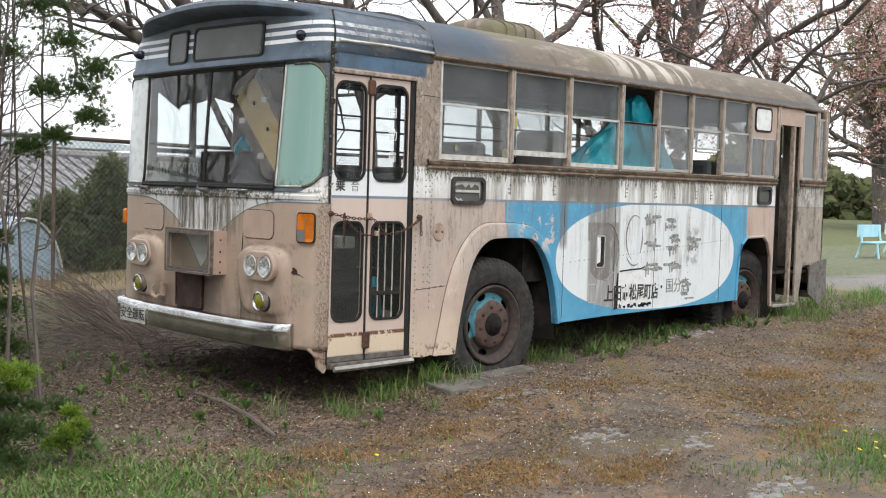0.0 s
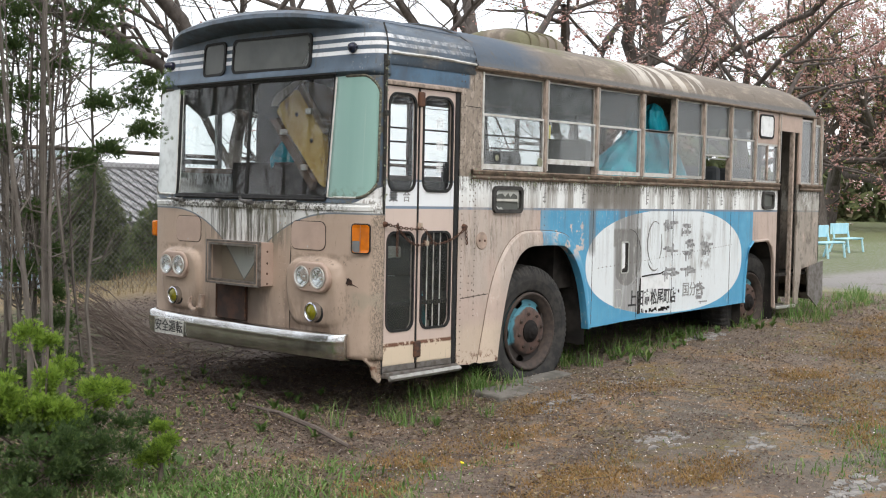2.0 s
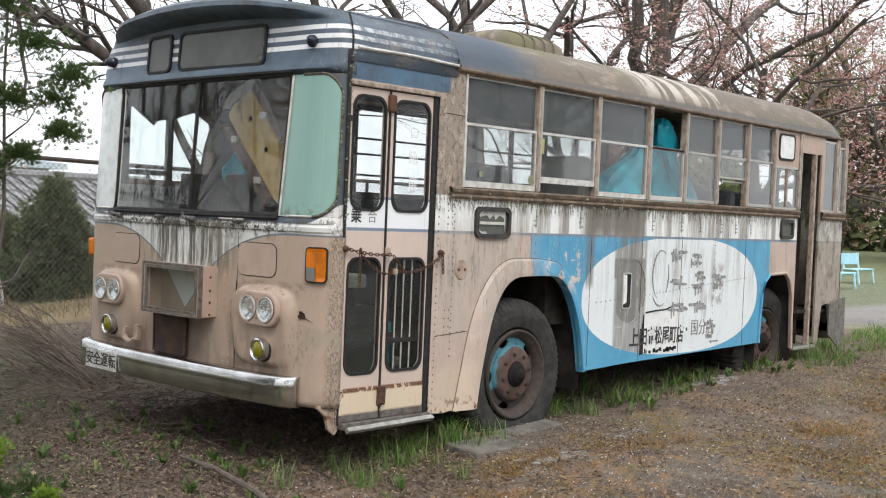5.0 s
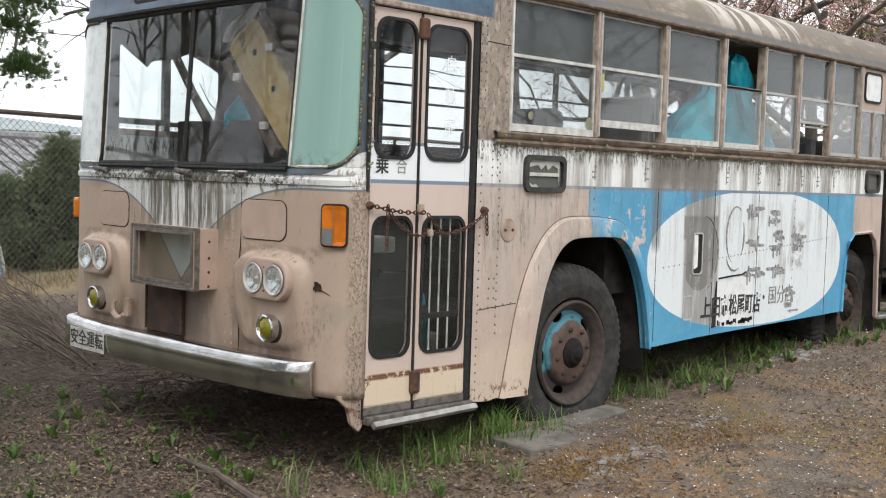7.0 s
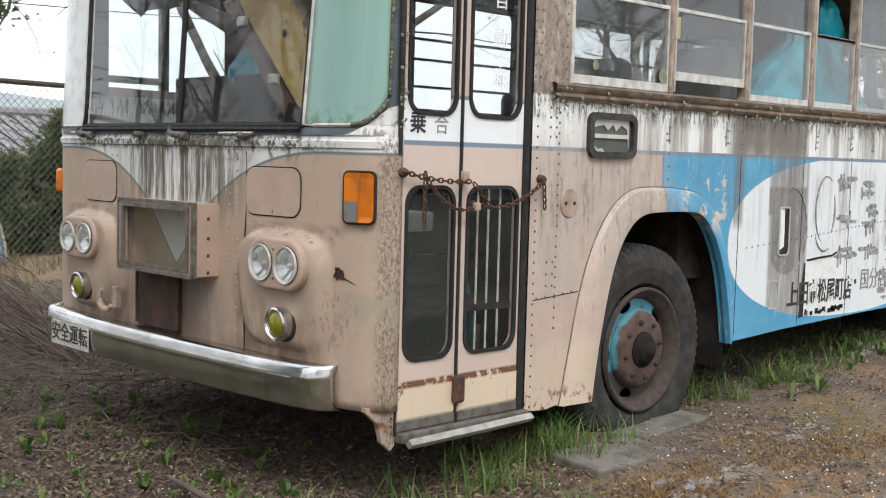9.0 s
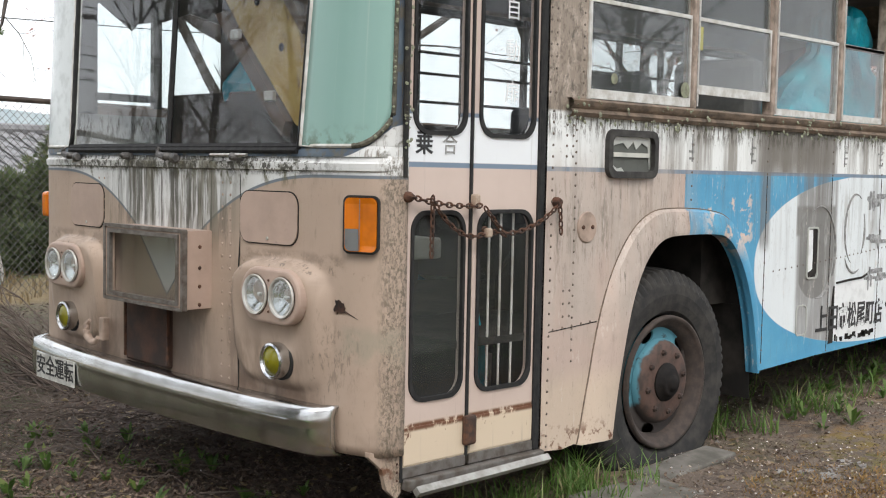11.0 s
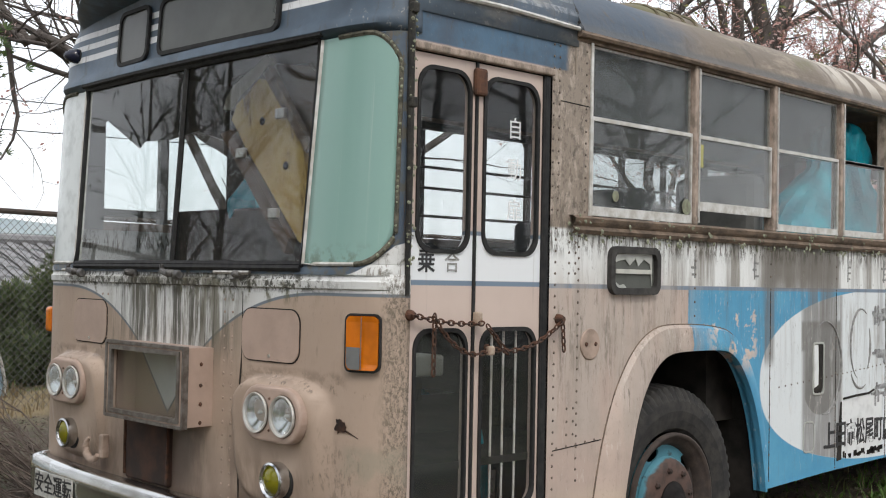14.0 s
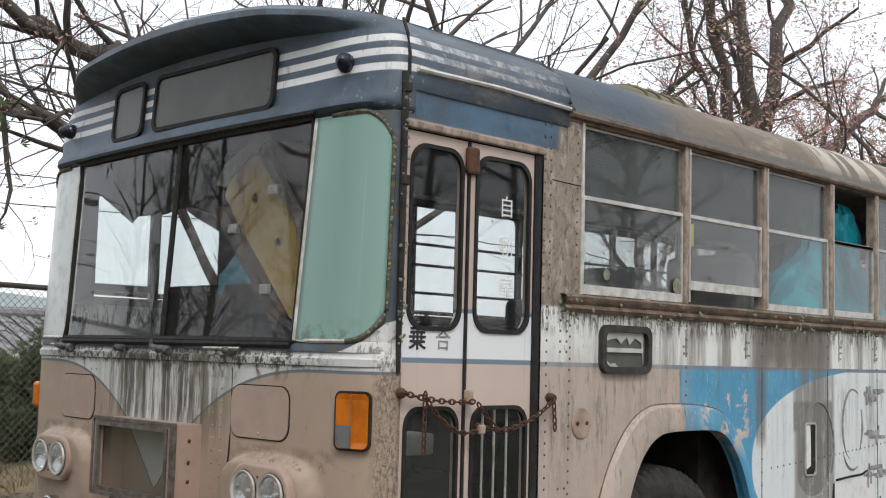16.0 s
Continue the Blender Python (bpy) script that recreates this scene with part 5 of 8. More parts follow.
def route_box(cx, cz, w, h, broken):
    """The rubber-framed little side window with what is left of its glass."""
    place = lambda u, v, d: Vector((cx + u, -d, cz + v))
    fr = part("side_sign_frame", ring_frame(round_rect(w, h, 0.045), round_rect(w - 0.055, h - 0.055, 0.03), place, 0.022), RUBBER_GREY, bus, "grey rubber frame of a small side sign")
    part("sign_recess", plate([round_rect(w - 0.05, h - 0.05, 0.03)], lambda u, v, d: Vector((cx + u, -0.001 - d, cz + v)), 0.001), SIGNBACK, fr)
    if broken:
        teeth = [(-0.14, 0.07), (0.13, 0.07), (0.13, -0.06), (0.115, 0.03), (0.07, 0.048), (0.03, 0.02), (0.01, 0.05), (-0.03, 0.022), (-0.06, 0.045), (-0.10, 0.04), (-0.14, 0.03)]
        part("broken_glass", plate([teeth], lambda u, v, d: Vector((cx + u, -0.004 - d, cz + v)), 0.003), SHARD, fr, "jagged remains of frosted glass")
        part("sign_bar", box((cx - 0.13, -0.012, cz - 0.012), (cx + 0.12, -0.004, cz + 0.006)), CREAM, fr)
        part("broken_glass", plate([[(-0.14, -0.07), (-0.05, -0.07), (-0.07, -0.055), (-0.1, -0.06), (-0.14, -0.04)]], lambda u, v, d: Vector((cx + u, -0.004 - d, cz + v)), 0.003), SHARD, fr)


route_box(1.53, 1.437, 0.352, 0.195, True)
route_box(6.20, 1.475, 0.30, 0.17, False)
# fuel flap recess in the oval, and a small vent door
fl = part("flap_recess", ring_frame(moved(round_rect(0.118, 0.262, 0.02), 3.14, 0.98), moved(round_rect(0.10, 0.245, 0.015), 3.14, 0.98), side_place(-0.006), 0.008), SHARD, bus, "white rim of an open flap")
# flat dark plate: shadow inside the open flap, put into its colour
part("flap_hole", plate([moved([(0.002, 0.12), (0.05, 0.12), (0.05, -0.10), (0.03, -0.122), (-0.045, -0.122), (-0.04, -0.09), (0.0, -0.08), (0.006, 0.0)], 3.14, 0.98)], side_place(-0.002), 0.001), DARK, fl)
part("flap_door", plate([moved([(-0.046, 0.116), (-0.004, 0.116), (0.002, 0.0), (0.0, -0.082), (-0.040, -0.096)], 3.14, 0.98)], side_place(-0.004), 0.003), WHITEP, fl, "white painted flap door")
part("small_flap", ring_frame(moved(round_rect(0.114, 0.154, 0.03), 3.05, 0.645), moved(round_rect(0.10, 0.14, 0.025), 3.05, 0.645), side_place(-0.003), 0.004), SHARD, bus, "white painted small flap")
# worn lettering: bars for what can no longer be read
bm = bmesh.new()
rnd = random.Random(11)
for cx, cz, w, h in ((3.93, 1.24, 0.22, 0.05), (4.3, 1.22, 0.2, 0.09), (3.98, 1.03, 0.2, 0.06), (4.38, 1.08, 0.15, 0.06), (4.36, 0.99, 0.14, 0.05), (3.98, 0.83, 0.22, 0.06), (4.38, 0.85, 0.2, 0.07), (4.74, 1.05, 0.14, 0.14), (4.62, 0.62, 0.18, 0.16)):
    for k in range(9):
        upright = k > 5
        x0 = cx + rnd.uniform(-w, w) * 0.5
        z0 = cz + rnd.uniform(-h, h) * 0.5
        ww, hh = (rnd.uniform(0.02, 0.035), rnd.uniform(0.05, 0.11)) if upright else (rnd.uniform(0.08, 0.2), rnd.uniform(0.014, 0.03))
        blunt = lambda c: math.copysign(abs(c) ** 0.35, c)
        pts = [(x0 + ww * rnd.uniform(0.46, 0.50) * blunt(math.cos(q)), z0 + hh * rnd.uniform(0.44, 0.52) * blunt(math.sin(q))) for q in (2 * math.pi * (j + 0.5) / 16 for j in range(16))]
        add_plate(bm, [pts], lambda u, v, d, k=k: Vector((u, -0.0022 - 0.0001 * k + d, v)), 0.0012)
tagged(part("worn_lettering", bm, FADED, bus, "worn grey remains of painted lettering"), kind="stuff")
bm = bmesh.new()
for cx, cz, rx, rz, q0, q1 in ((3.22, 0.98, 0.17, 0.235, -100, 115), (3.66, 1.09, 0.15, 0.185, 60, 250), (3.66, 1.09, 0.13, 0.19, -45, 25), (3.66, 0.98, 0.14, 0.12, 200, 300)):
    pts = [(cx + rx * math.cos(radians(q0 + (q1 - q0) * k / 16)), -0.001, cz + rz * math.sin(radians(q0 + (q1 - q0) * k / 16))) for k in range(17)]
    add_tube(bm, pts, [0.002 + 0.006 * math.sin(math.pi * k / 16) for k in range(17)], 5)
tagged(part("painted_curve", bm, WORN, bus, "thin dark painted curves"), kind="stuff")
face_s = Matrix(((1, 0, 0, 0), (0, 0, -1, 0), (0, 1, 0, 0), (0, 0, 0, 1)))
lettering("shop_lettering", "上田市松尾町店", 0.145, Matrix.Translation((3.66, -0.0025, 0.625)) @ Matrix.Diagonal((0.90, 1, 1, 1)) @ face_s, BLACKP, bus, bold=0.0025)
lettering("shop_lettering", "・", 0.14, Matrix.Translation((4.17, -0.0025, 0.655)) @ face_s, BLACKP, bus)
lettering("shop_lettering", "国分店", 0.135, Matrix.Translation((4.47, -0.0025, 0.665)) @ Matrix.Diagonal((1.1, 1, 1, 1)) @ face_s, WORN, bus)
part("paper_patch", plate([[(3.36, 0.52), (3.40, 0.80), (3.97, 0.83), (3.98, 0.56), (3.9, 0.50), (3.6, 0.53)]], side_place(-0.0012), 0.001), WHITEP, bus, "pasted white paper patch")
part("torn_edge", plate([[(3.345, 0.50), (3.385, 0.80), (3.40, 0.80), (3.40, 0.505)]], side_place(-0.003), 0.001), DARK, bus)
bm = bmesh.new()
add_tube(bm, [(3.42, -0.003, 0.815), (3.6, -0.003, 0.825), (3.78, -0.003, 0.83), (3.85, -0.003, 0.845)], 0.006, 5)
for k in range(26):
    x = rnd.uniform(3.42, 3.95)
    add_box(bm, (x, -0.0035, 0.505 + rnd.uniform(0, 0.02)), (x + rnd.uniform(0.01, 0.05), -0.001, 0.525 + rnd.uniform(0, 0.02)))
tagged(part("patch_dirt", bm, DARK, bus), kind="stuff")
bm = bmesh.new()
for x in (1.99, 2.50, 3.46, 3.98, 4.34, 4.75, 5.05, 5.38):
    for k in range(3):
        add_box(bm, (x + rnd.uniform(-0.03, 0.03), -0.002, 1.425 + 0.03 * k), (x + rnd.uniform(0.02, 0.05), 0.0, 1.435 + 0.03 * k))
    add_box(bm, (x + 0.003, -0.002, 1.415), (x + 0.013, 0.0, 1.535))
tagged(part("band_lettering", bm, WORN, bus, "faded dark marks on the white band"), kind="stuff")

# ---- side windows ----
DIV = [1.222, 1.985, 2.675, 3.362, 4.0, 4.625, 5.25, 5.85]
WB, WM, WT = 1.645, 2.03, 2.325


def post(x, w=0.031):
    ob = part("window_post", box((x - w / 2, -0.012, WB), (x + w / 2, 0.045, 2.345), 0.006), POST, bus, "flaking pink window post")
    part("post_channel", box((x + w / 2 - 0.006, -0.016, WB + 0.01), (x + w / 2 + 0.008, 0.02, 2.33), 0.002), ALU, ob)
    return ob


for x in DIV[1:]:
    post(x)
part("window_channel", box((1.222, -0.008, WB), (1.238, 0.03, 2.33), 0.003), ALU_WHITE, bus, "pale window channel")
part("cant_rail", box((1.13, -0.004, 2.325), (7.6, 0.05, 2.348)), BELT, bus, "rusty strip above the windows")


def sash(x0, x1, z0, z1, y, glass, bar=0.026, low=0.022, open_pane=False):
    """A sliding sash: metal frame and pane."""
    place = lambda u, v, d: Vector((u, y + d, v))
    o = [(x0, z0), (x1, z0), (x1, z1), (x0, z1)]
    i = [(x0 + 0.010, z0 + low), (x1 - 0.010, z0 + low), (x1 - 0.010, z1 - bar), (x0 + 0.010, z1 - bar)]
    fr = part("window_sash", ring_frame(o, i, place, 0.018), ALU_WHITE if low > 0.03 else ALU, bus)
    if not open_pane:
        p = part("window_pane", box((x0 + 0.008, y + 0.006, z0 + low - 0.003), (x1 - 0.008, y + 0.010, z1 - bar + 0.003)), glass, fr)
        p.visible_shadow = False
    return fr


LEDGE = {0: 0.028, 1: 0.030, 2: 0.022, 3: 0.022, 4: 0.014, 5: 0.010, 6: 0.014}
for k, (a, b) in enumerate(zip(DIV, DIV[1:])):
    a2, b2 = a + 0.018, b - 0.018
    if k == 3:
        part("open_sash_bar", box((a2, 0.0, WM - 0.008), (b2, 0.022, WM + 0.014), 0.003), ALU, bus, "metal bar of the open upper sash")
    else:
        sash(a2, b2, WM - 0.004, WT, 0.014, GLASS_UP, 0.010, 0.012)
    z0 = WB + (0.065 if k == 1 else 0.005)
    if k == 5:
        sash(a2, b2, 1.86, WM + 0.012, 0.0, GLASS_LOW, 0.02, 0.016)
        sash(a2 + 0.14, b2, WB + 0.19, WM - 0.01, 0.02, GLASS_LOW, 0.012, 0.012, True)
    else:
        sash(a2, b2, z0, WM + 0.012, 0.0, GLASS_TARP if k in (2, 3) else GLASS_LOW, 0.016, LEDGE[k] + 0.01)
# rain-stained round stickers low on the first panes
for x, z, r in ((1.92, 1.72, 0.034), (1.40, 1.735, 0.022)):
    part("round_sticker", lathe([(0, r), (0.0015, r)], (x, -0.002, z), (0, -1, 0), 22), LICHEN, bus, "faded round window sticker")
part("yellow_sticker", box((2.0, -0.003, 1.90), (2.05, -0.001, 2.0)), STICKER, bus, "faded yellow sticker")
# small rear window with its white sign light above
post(6.46, 0.05)
sash(5.89, 6.43, WB, 2.02, 0.0, GLASS_LOW, 0.02, 0.02)
part("pane_bar", box((6.16, -0.004, WB + 0.02), (6.185, 0.02, 2.01)), POST, bus)
part("sign_panel", plate([[(5.875, 2.02), (6.44, 2.02), (6.44, 2.33), (5.875, 2.33)]], side_place(0.0), 0.02), PINKP, bus, "pink panel beside the rear door")
part("rear_sign_glass", plate([moved(round_rect(0.34, 0.20, 0.04), 6.12, 2.185)], side_place(-0.008), 0.006), WHITEP, bus, "white frosted sign glass")
part("rear_sign_frame", ring_frame(moved(round_rect(0.37, 0.23, 0.05), 6.12, 2.185), moved(round_rect(0.335, 0.195, 0.04), 6.12, 2.185), side_place(-0.012), 0.012), RUBBER, bus)
# rear door opening, its folded leaves and the last windows
part("rear_door_header", plate([[(6.475, 2.16), (7.03, 2.16), (7.03, 2.335), (6.475, 2.335)]], side_place(0.0), 0.02), PINKP, bus, "pink panel above the rear door")
part("rear_door_pillar", plate([[(7.03, 1.64), (7.10, 1.64), (7.10, 2.32), (7.03, 2.32)]], side_place(0.0), 0.02), PINKP, bus)
for x in (6.50, 6.62):
    leaf = part("rear_door_leaf", ring_frame([(0.0, 0.45), (0.32, 0.45), (0.32, 2.14), (0.0, 2.14)], [(0.05, 1.0), (0.27, 1.0), (0.27, 2.05), (0.05, 2.05)], lambda u, v, d, x=x: Vector((x + u * 0.25, 0.02 + u * 0.95, v)), 0.0), DARKPOST, bus, "folded rear door leaf")
part("rear_door_post", box((6.86, -0.005, 0.42), (6.90, 0.04, 2.16), 0.006), POST, bus, "worn post of the open rear door")
part("rear_door_step", box((6.48, -0.02, 0.40), (7.03, 0.35, 0.43), 0.006), ALU, bus, "metal step of the rear door")
sash(7.10, 7.40, WB, 2.30, 0.0, GLASS_LOW, 0.02, 0.02)
post(7.43, 0.06)
sash(7.46, 7.64, WB, 2.26, 0.0, GLASS_LOW, 0.02, 0.02)
post(7.66, 0.05)

STEPMETAL = speckled("dull_step_metal", (0.36, 0.36, 0.34), (0.22, 0.21, 0.19), 14, 0.55, 0.3)
# ---- folding front door ----
door = part("door_frame", ring_frame([(0.226, 0.29), (0.985, 0.29), (0.985, 2.175), (0.226, 2.175)], [(0.236, 0.30), (0.955, 0.30), (0.955, 2.165), (0.236, 2.165)], side_place(0.0), 0.05), RUBBER, bus, "black rubber door surround")
part("door_seal", box((0.938, -0.006, 0.30), (0.972, 0.03, 2.165), 0.006), RUBBER, door)
for x0, x1 in ((0.236, 0.556), (0.574, 0.936)):
    cx, w = (x0 + x1) / 2, x1 - x0
    up, lo = moved(round_rect(w - 0.052, 0.64, 0.075), cx, 1.80), moved(round_rect(w - 0.052, 0.655, 0.07), cx, 0.888)
    leaf = part("door_leaf", plate([[(x0, 0.335), (x1, 0.335), (x1, 2.16), (x0, 2.16)], up, lo], side_place(0.004), 0.03), DOOR, door, "pink folding door leaf with a rusty cream kick panel")
    for hole in (up, lo):
        hx, hz = sum(p[0] for p in hole) / len(hole), sum(p[1] for p in hole) / len(hole)
        inn = [(hx + (u - hx) * 0.925, hz + (v - hz) * 0.965) for u, v in hole]
        out = [(hx + (u - hx) * 1.02, hz + (v - hz) * 1.01) for u, v in hole]
        part("door_window_seal", ring_frame(out, inn, side_place(-0.003), 0.014), RUBBER, leaf, "black rubber window seal", True)
        g = part("door_pane", plate([[(hx + (u - hx) * 0.93, hz + (v - hz) * 0.965) for u, v in hole]], side_place(0.008), 0.004), GLASS_DOOR if hz > 1.3 or x0 > 0.5 else GLASS_DOOR_LOW, leaf)
        g.visible_shadow = False
    part("leaf_edge", box((x1 - 0.004, -0.004, 0.335), (x1 + 0.008, 0.03, 2.16), 0.002), RUBBER, leaf)
    part("kick_plate", box((x0, -0.002, 0.302), (x1, 0.02, 0.34), 0.003), KICK, leaf, "grey bolted kick strip")
    part("kick_panel", box((x0 + 0.004, 0.0, 0.345), (x1 - 0.004, 0.006, 0.475), 0.002), DOOR, leaf)
for z, h in ((2.09, 0.05), (0.43, 0.055)):
    part("door_hinge", box((0.534, -0.022, z - h), (0.597, 0.004, z + h), 0.012), RUSTY, door, "rusty door hinge")
part("door_hasp", box((0.553, -0.03, 1.225), (0.581, 0.0, 1.275), 0.006), HASP, door, "pale rusty hasp")
part("step_rail", tube([(0.262, -0.045, 0.262), (0.60, -0.045, 0.266), (0.98, -0.045, 0.272)], 0.019, 4), STEPMETAL, bus, "pale metal step rail", True)
part("step_edge", box((0.238, -0.03, 0.262), (0.98, 0.10, 0.30), 0.006), KICK, bus, "grey step edge")
lettering("door_lettering", "乗", 0.088, Matrix.Translation((0.318, -0.0015 + 0.004, 1.445)) @ face_s, BLACKP, door, bold=0.0012)
lettering("door_lettering", "合", 0.080, Matrix.Translation((0.446, -0.0015 + 0.004, 1.443)) @ face_s, WORN, door)
for ch, z in (("自", 1.94), ("動", 1.79), ("扉", 1.64)):
    lettering("window_lettering", ch, 0.085, Matrix.Translation((0.778, 0.006, z)) @ face_s, WHITEP, door)
for x in (0.70, 0.765, 0.835):
    part("guard_bar", tube([(x, 0.035, 0.52), (x, 0.035, 1.21)], 0.0048, 7), ALU_WHITE, door, "pale upright guard bar inside the door", True)

# ---- far side, rear and inside ----
part("far_side_panel", box((0.26, BW - 0.02, 0.40), (BL, BW, 1.64)), SIDE, bus, "far side wall")
part("far_cant_rail", box((0.26, BW - 0.03, 2.375), (BL, BW, 2.42)), POST, bus)
LINING = speckled("dull_grey_lining", (0.24, 0.25, 0.25), (0.16, 0.165, 0.165), 5, 0.7)
FAR_POSTS = [0.30, 0.745, 1.30, 1.97, 2.64, 3.08, 3.75, 4.42, 5.09, 5.76, 6.43, 7.10, 7.64]
for x in FAR_POSTS:
    part("far_window_post", box((x - 0.024, BW - 0.035, 1.64), (x + 0.024, BW, 2.375)), LINING if x < 1 else DARKPOST, bus)
for x0, x1 in zip(FAR_POSTS, FAR_POSTS[1:]):
    p = part("far_window_pane", box((x0 + 0.03, BW - 0.022, 1.645), (x1 - 0.03, BW - 0.018, 2.372)), GLASS_FAR, bus)
    p.visible_shadow = False
for z in (1.78, 1.955, 2.085, 2.325):
    part("far_guard_bar", tube([(1.33, BW - 0.05, z), (7.6, BW - 0.05, z)], 0.010, 6), DARKPOST, bus, "dark window guard bar on the far side", True)
# lower edge drawn along sight lines to fit the camera's view
part("far_header_lining", plate([[(0.262, 1.60), (0.385, 1.60), (0.385, 2.13), (0.40, 2.14), (0.50, 2.075), (0.585, 2.02), (0.615, 2.055), (0.72, 2.075), (0.77, 2.08), (0.93, 2.14), (1.12, 2.105), (1.14, 2.10), (1.14, 2.40), (0.262, 2.40)]], lambda u, v, d: Vector((u, BW - 0.052 + d, v)), 0.012), LINING, bus, "grey lining over the driver's window, edge shaped to the camera's view")
part("far_window_rail", box((0.385, BW - 0.05, 1.668), (0.72, BW - 0.036, 1.705), 0.003), LINING, bus, "pale rail of the driver's window")
# panel added to give the dark strip seen through the windscreen
part("driver_partition", box((1.14, 1.72, 0.75), (1.17, BW - 0.03, 2.45), 0.005), DARK, bus, "black panel added behind the driver's place")
part("rear_wall", plate([[(0.0, 0.45), (BW, 0.45), (BW, 2.33), (BW - 0.3, 2.48), (0.3, 2.48), (0.0, 2.33)], moved(round_rect(1.5, 0.55, 0.08), BW / 2, 1.98)], lambda u, v, d: Vector((BL - d, u, v)), 0.02), SIDE, bus, "pink rear wall with a window")
part("rear_bumper", box((7.66, -0.04, 0.50), (7.76, BW, 0.62), 0.02), RUSTY, bus, "crooked rusty rear bumper")
bm = bmesh.new()
add_box(bm, (0.12, 0.645, 0.72), (7.66, BW - 0.645, 0.75))
for a, b in ((0.28, 1.40), (2.57, 5.63), (6.48, 7.66)):
    add_box(bm, (a, 0.03, 0.721), (b, 0.645, 0.749))
    add_box(bm, (a, BW - 0.645, 0.721), (b, BW - 0.03, 0.749))
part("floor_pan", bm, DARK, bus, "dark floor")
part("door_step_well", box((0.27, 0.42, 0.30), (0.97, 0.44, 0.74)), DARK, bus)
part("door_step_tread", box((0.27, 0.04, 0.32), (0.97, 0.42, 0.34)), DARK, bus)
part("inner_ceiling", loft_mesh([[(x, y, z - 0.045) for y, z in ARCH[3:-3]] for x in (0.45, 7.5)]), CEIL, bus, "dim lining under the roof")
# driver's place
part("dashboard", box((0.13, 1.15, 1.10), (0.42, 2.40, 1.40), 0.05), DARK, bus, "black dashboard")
wheel_c = Vector((0.70, 1.86, 1.40))
tilt = Matrix.Rotation(radians(-62), 4, "Y")
part("steering_wheel", tube([wheel_c + tilt @ Vector((0.23 * math.cos(q), 0.23 * math.sin(q), 0)) for q in (2 * math.pi * k / 28 for k in range(28))], 0.014, 6, True), DARK, bus, "black steering wheel", True)
bm = bmesh.new()
for q in (90, 210, 330):
    add_tube(bm, [wheel_c, wheel_c + tilt @ Vector((0.23 * math.cos(radians(q)), 0.23 * math.sin(radians(q)), 0))], 0.01, 6)
add_tube(bm, [wheel_c, (0.40, 1.86, 1.15)], 0.03, 8)
part("steering_column", bm, DARK, bus)
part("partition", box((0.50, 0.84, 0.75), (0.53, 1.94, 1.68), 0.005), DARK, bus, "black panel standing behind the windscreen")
part("inside_box", box((0.42, 0.30, 1.02), (0.72, 0.55, 1.10), 0.01), CREAM, bus, "pale box behind the door glass")
part("inside_panel", box((0.10, 1.00, 1.44), (0.14, 1.16, 1.50)), DARK, bus)

MOSSY = speckled("mossy_metal", (0.13, 0.12, 0.07), (0.2, 0.17, 0.12), 12, 0.9)
RUBBLE = speckled("pale_rubble", (0.27, 0.258, 0.24), (0.16, 0.15, 0.14), 14, 0.9, depth=0.006)
DARKBOARD = speckled("dark_stained_board", (0.09, 0.055, 0.035), (0.05, 0.034, 0.025), 6, 0.85)
# ---- wheels ----


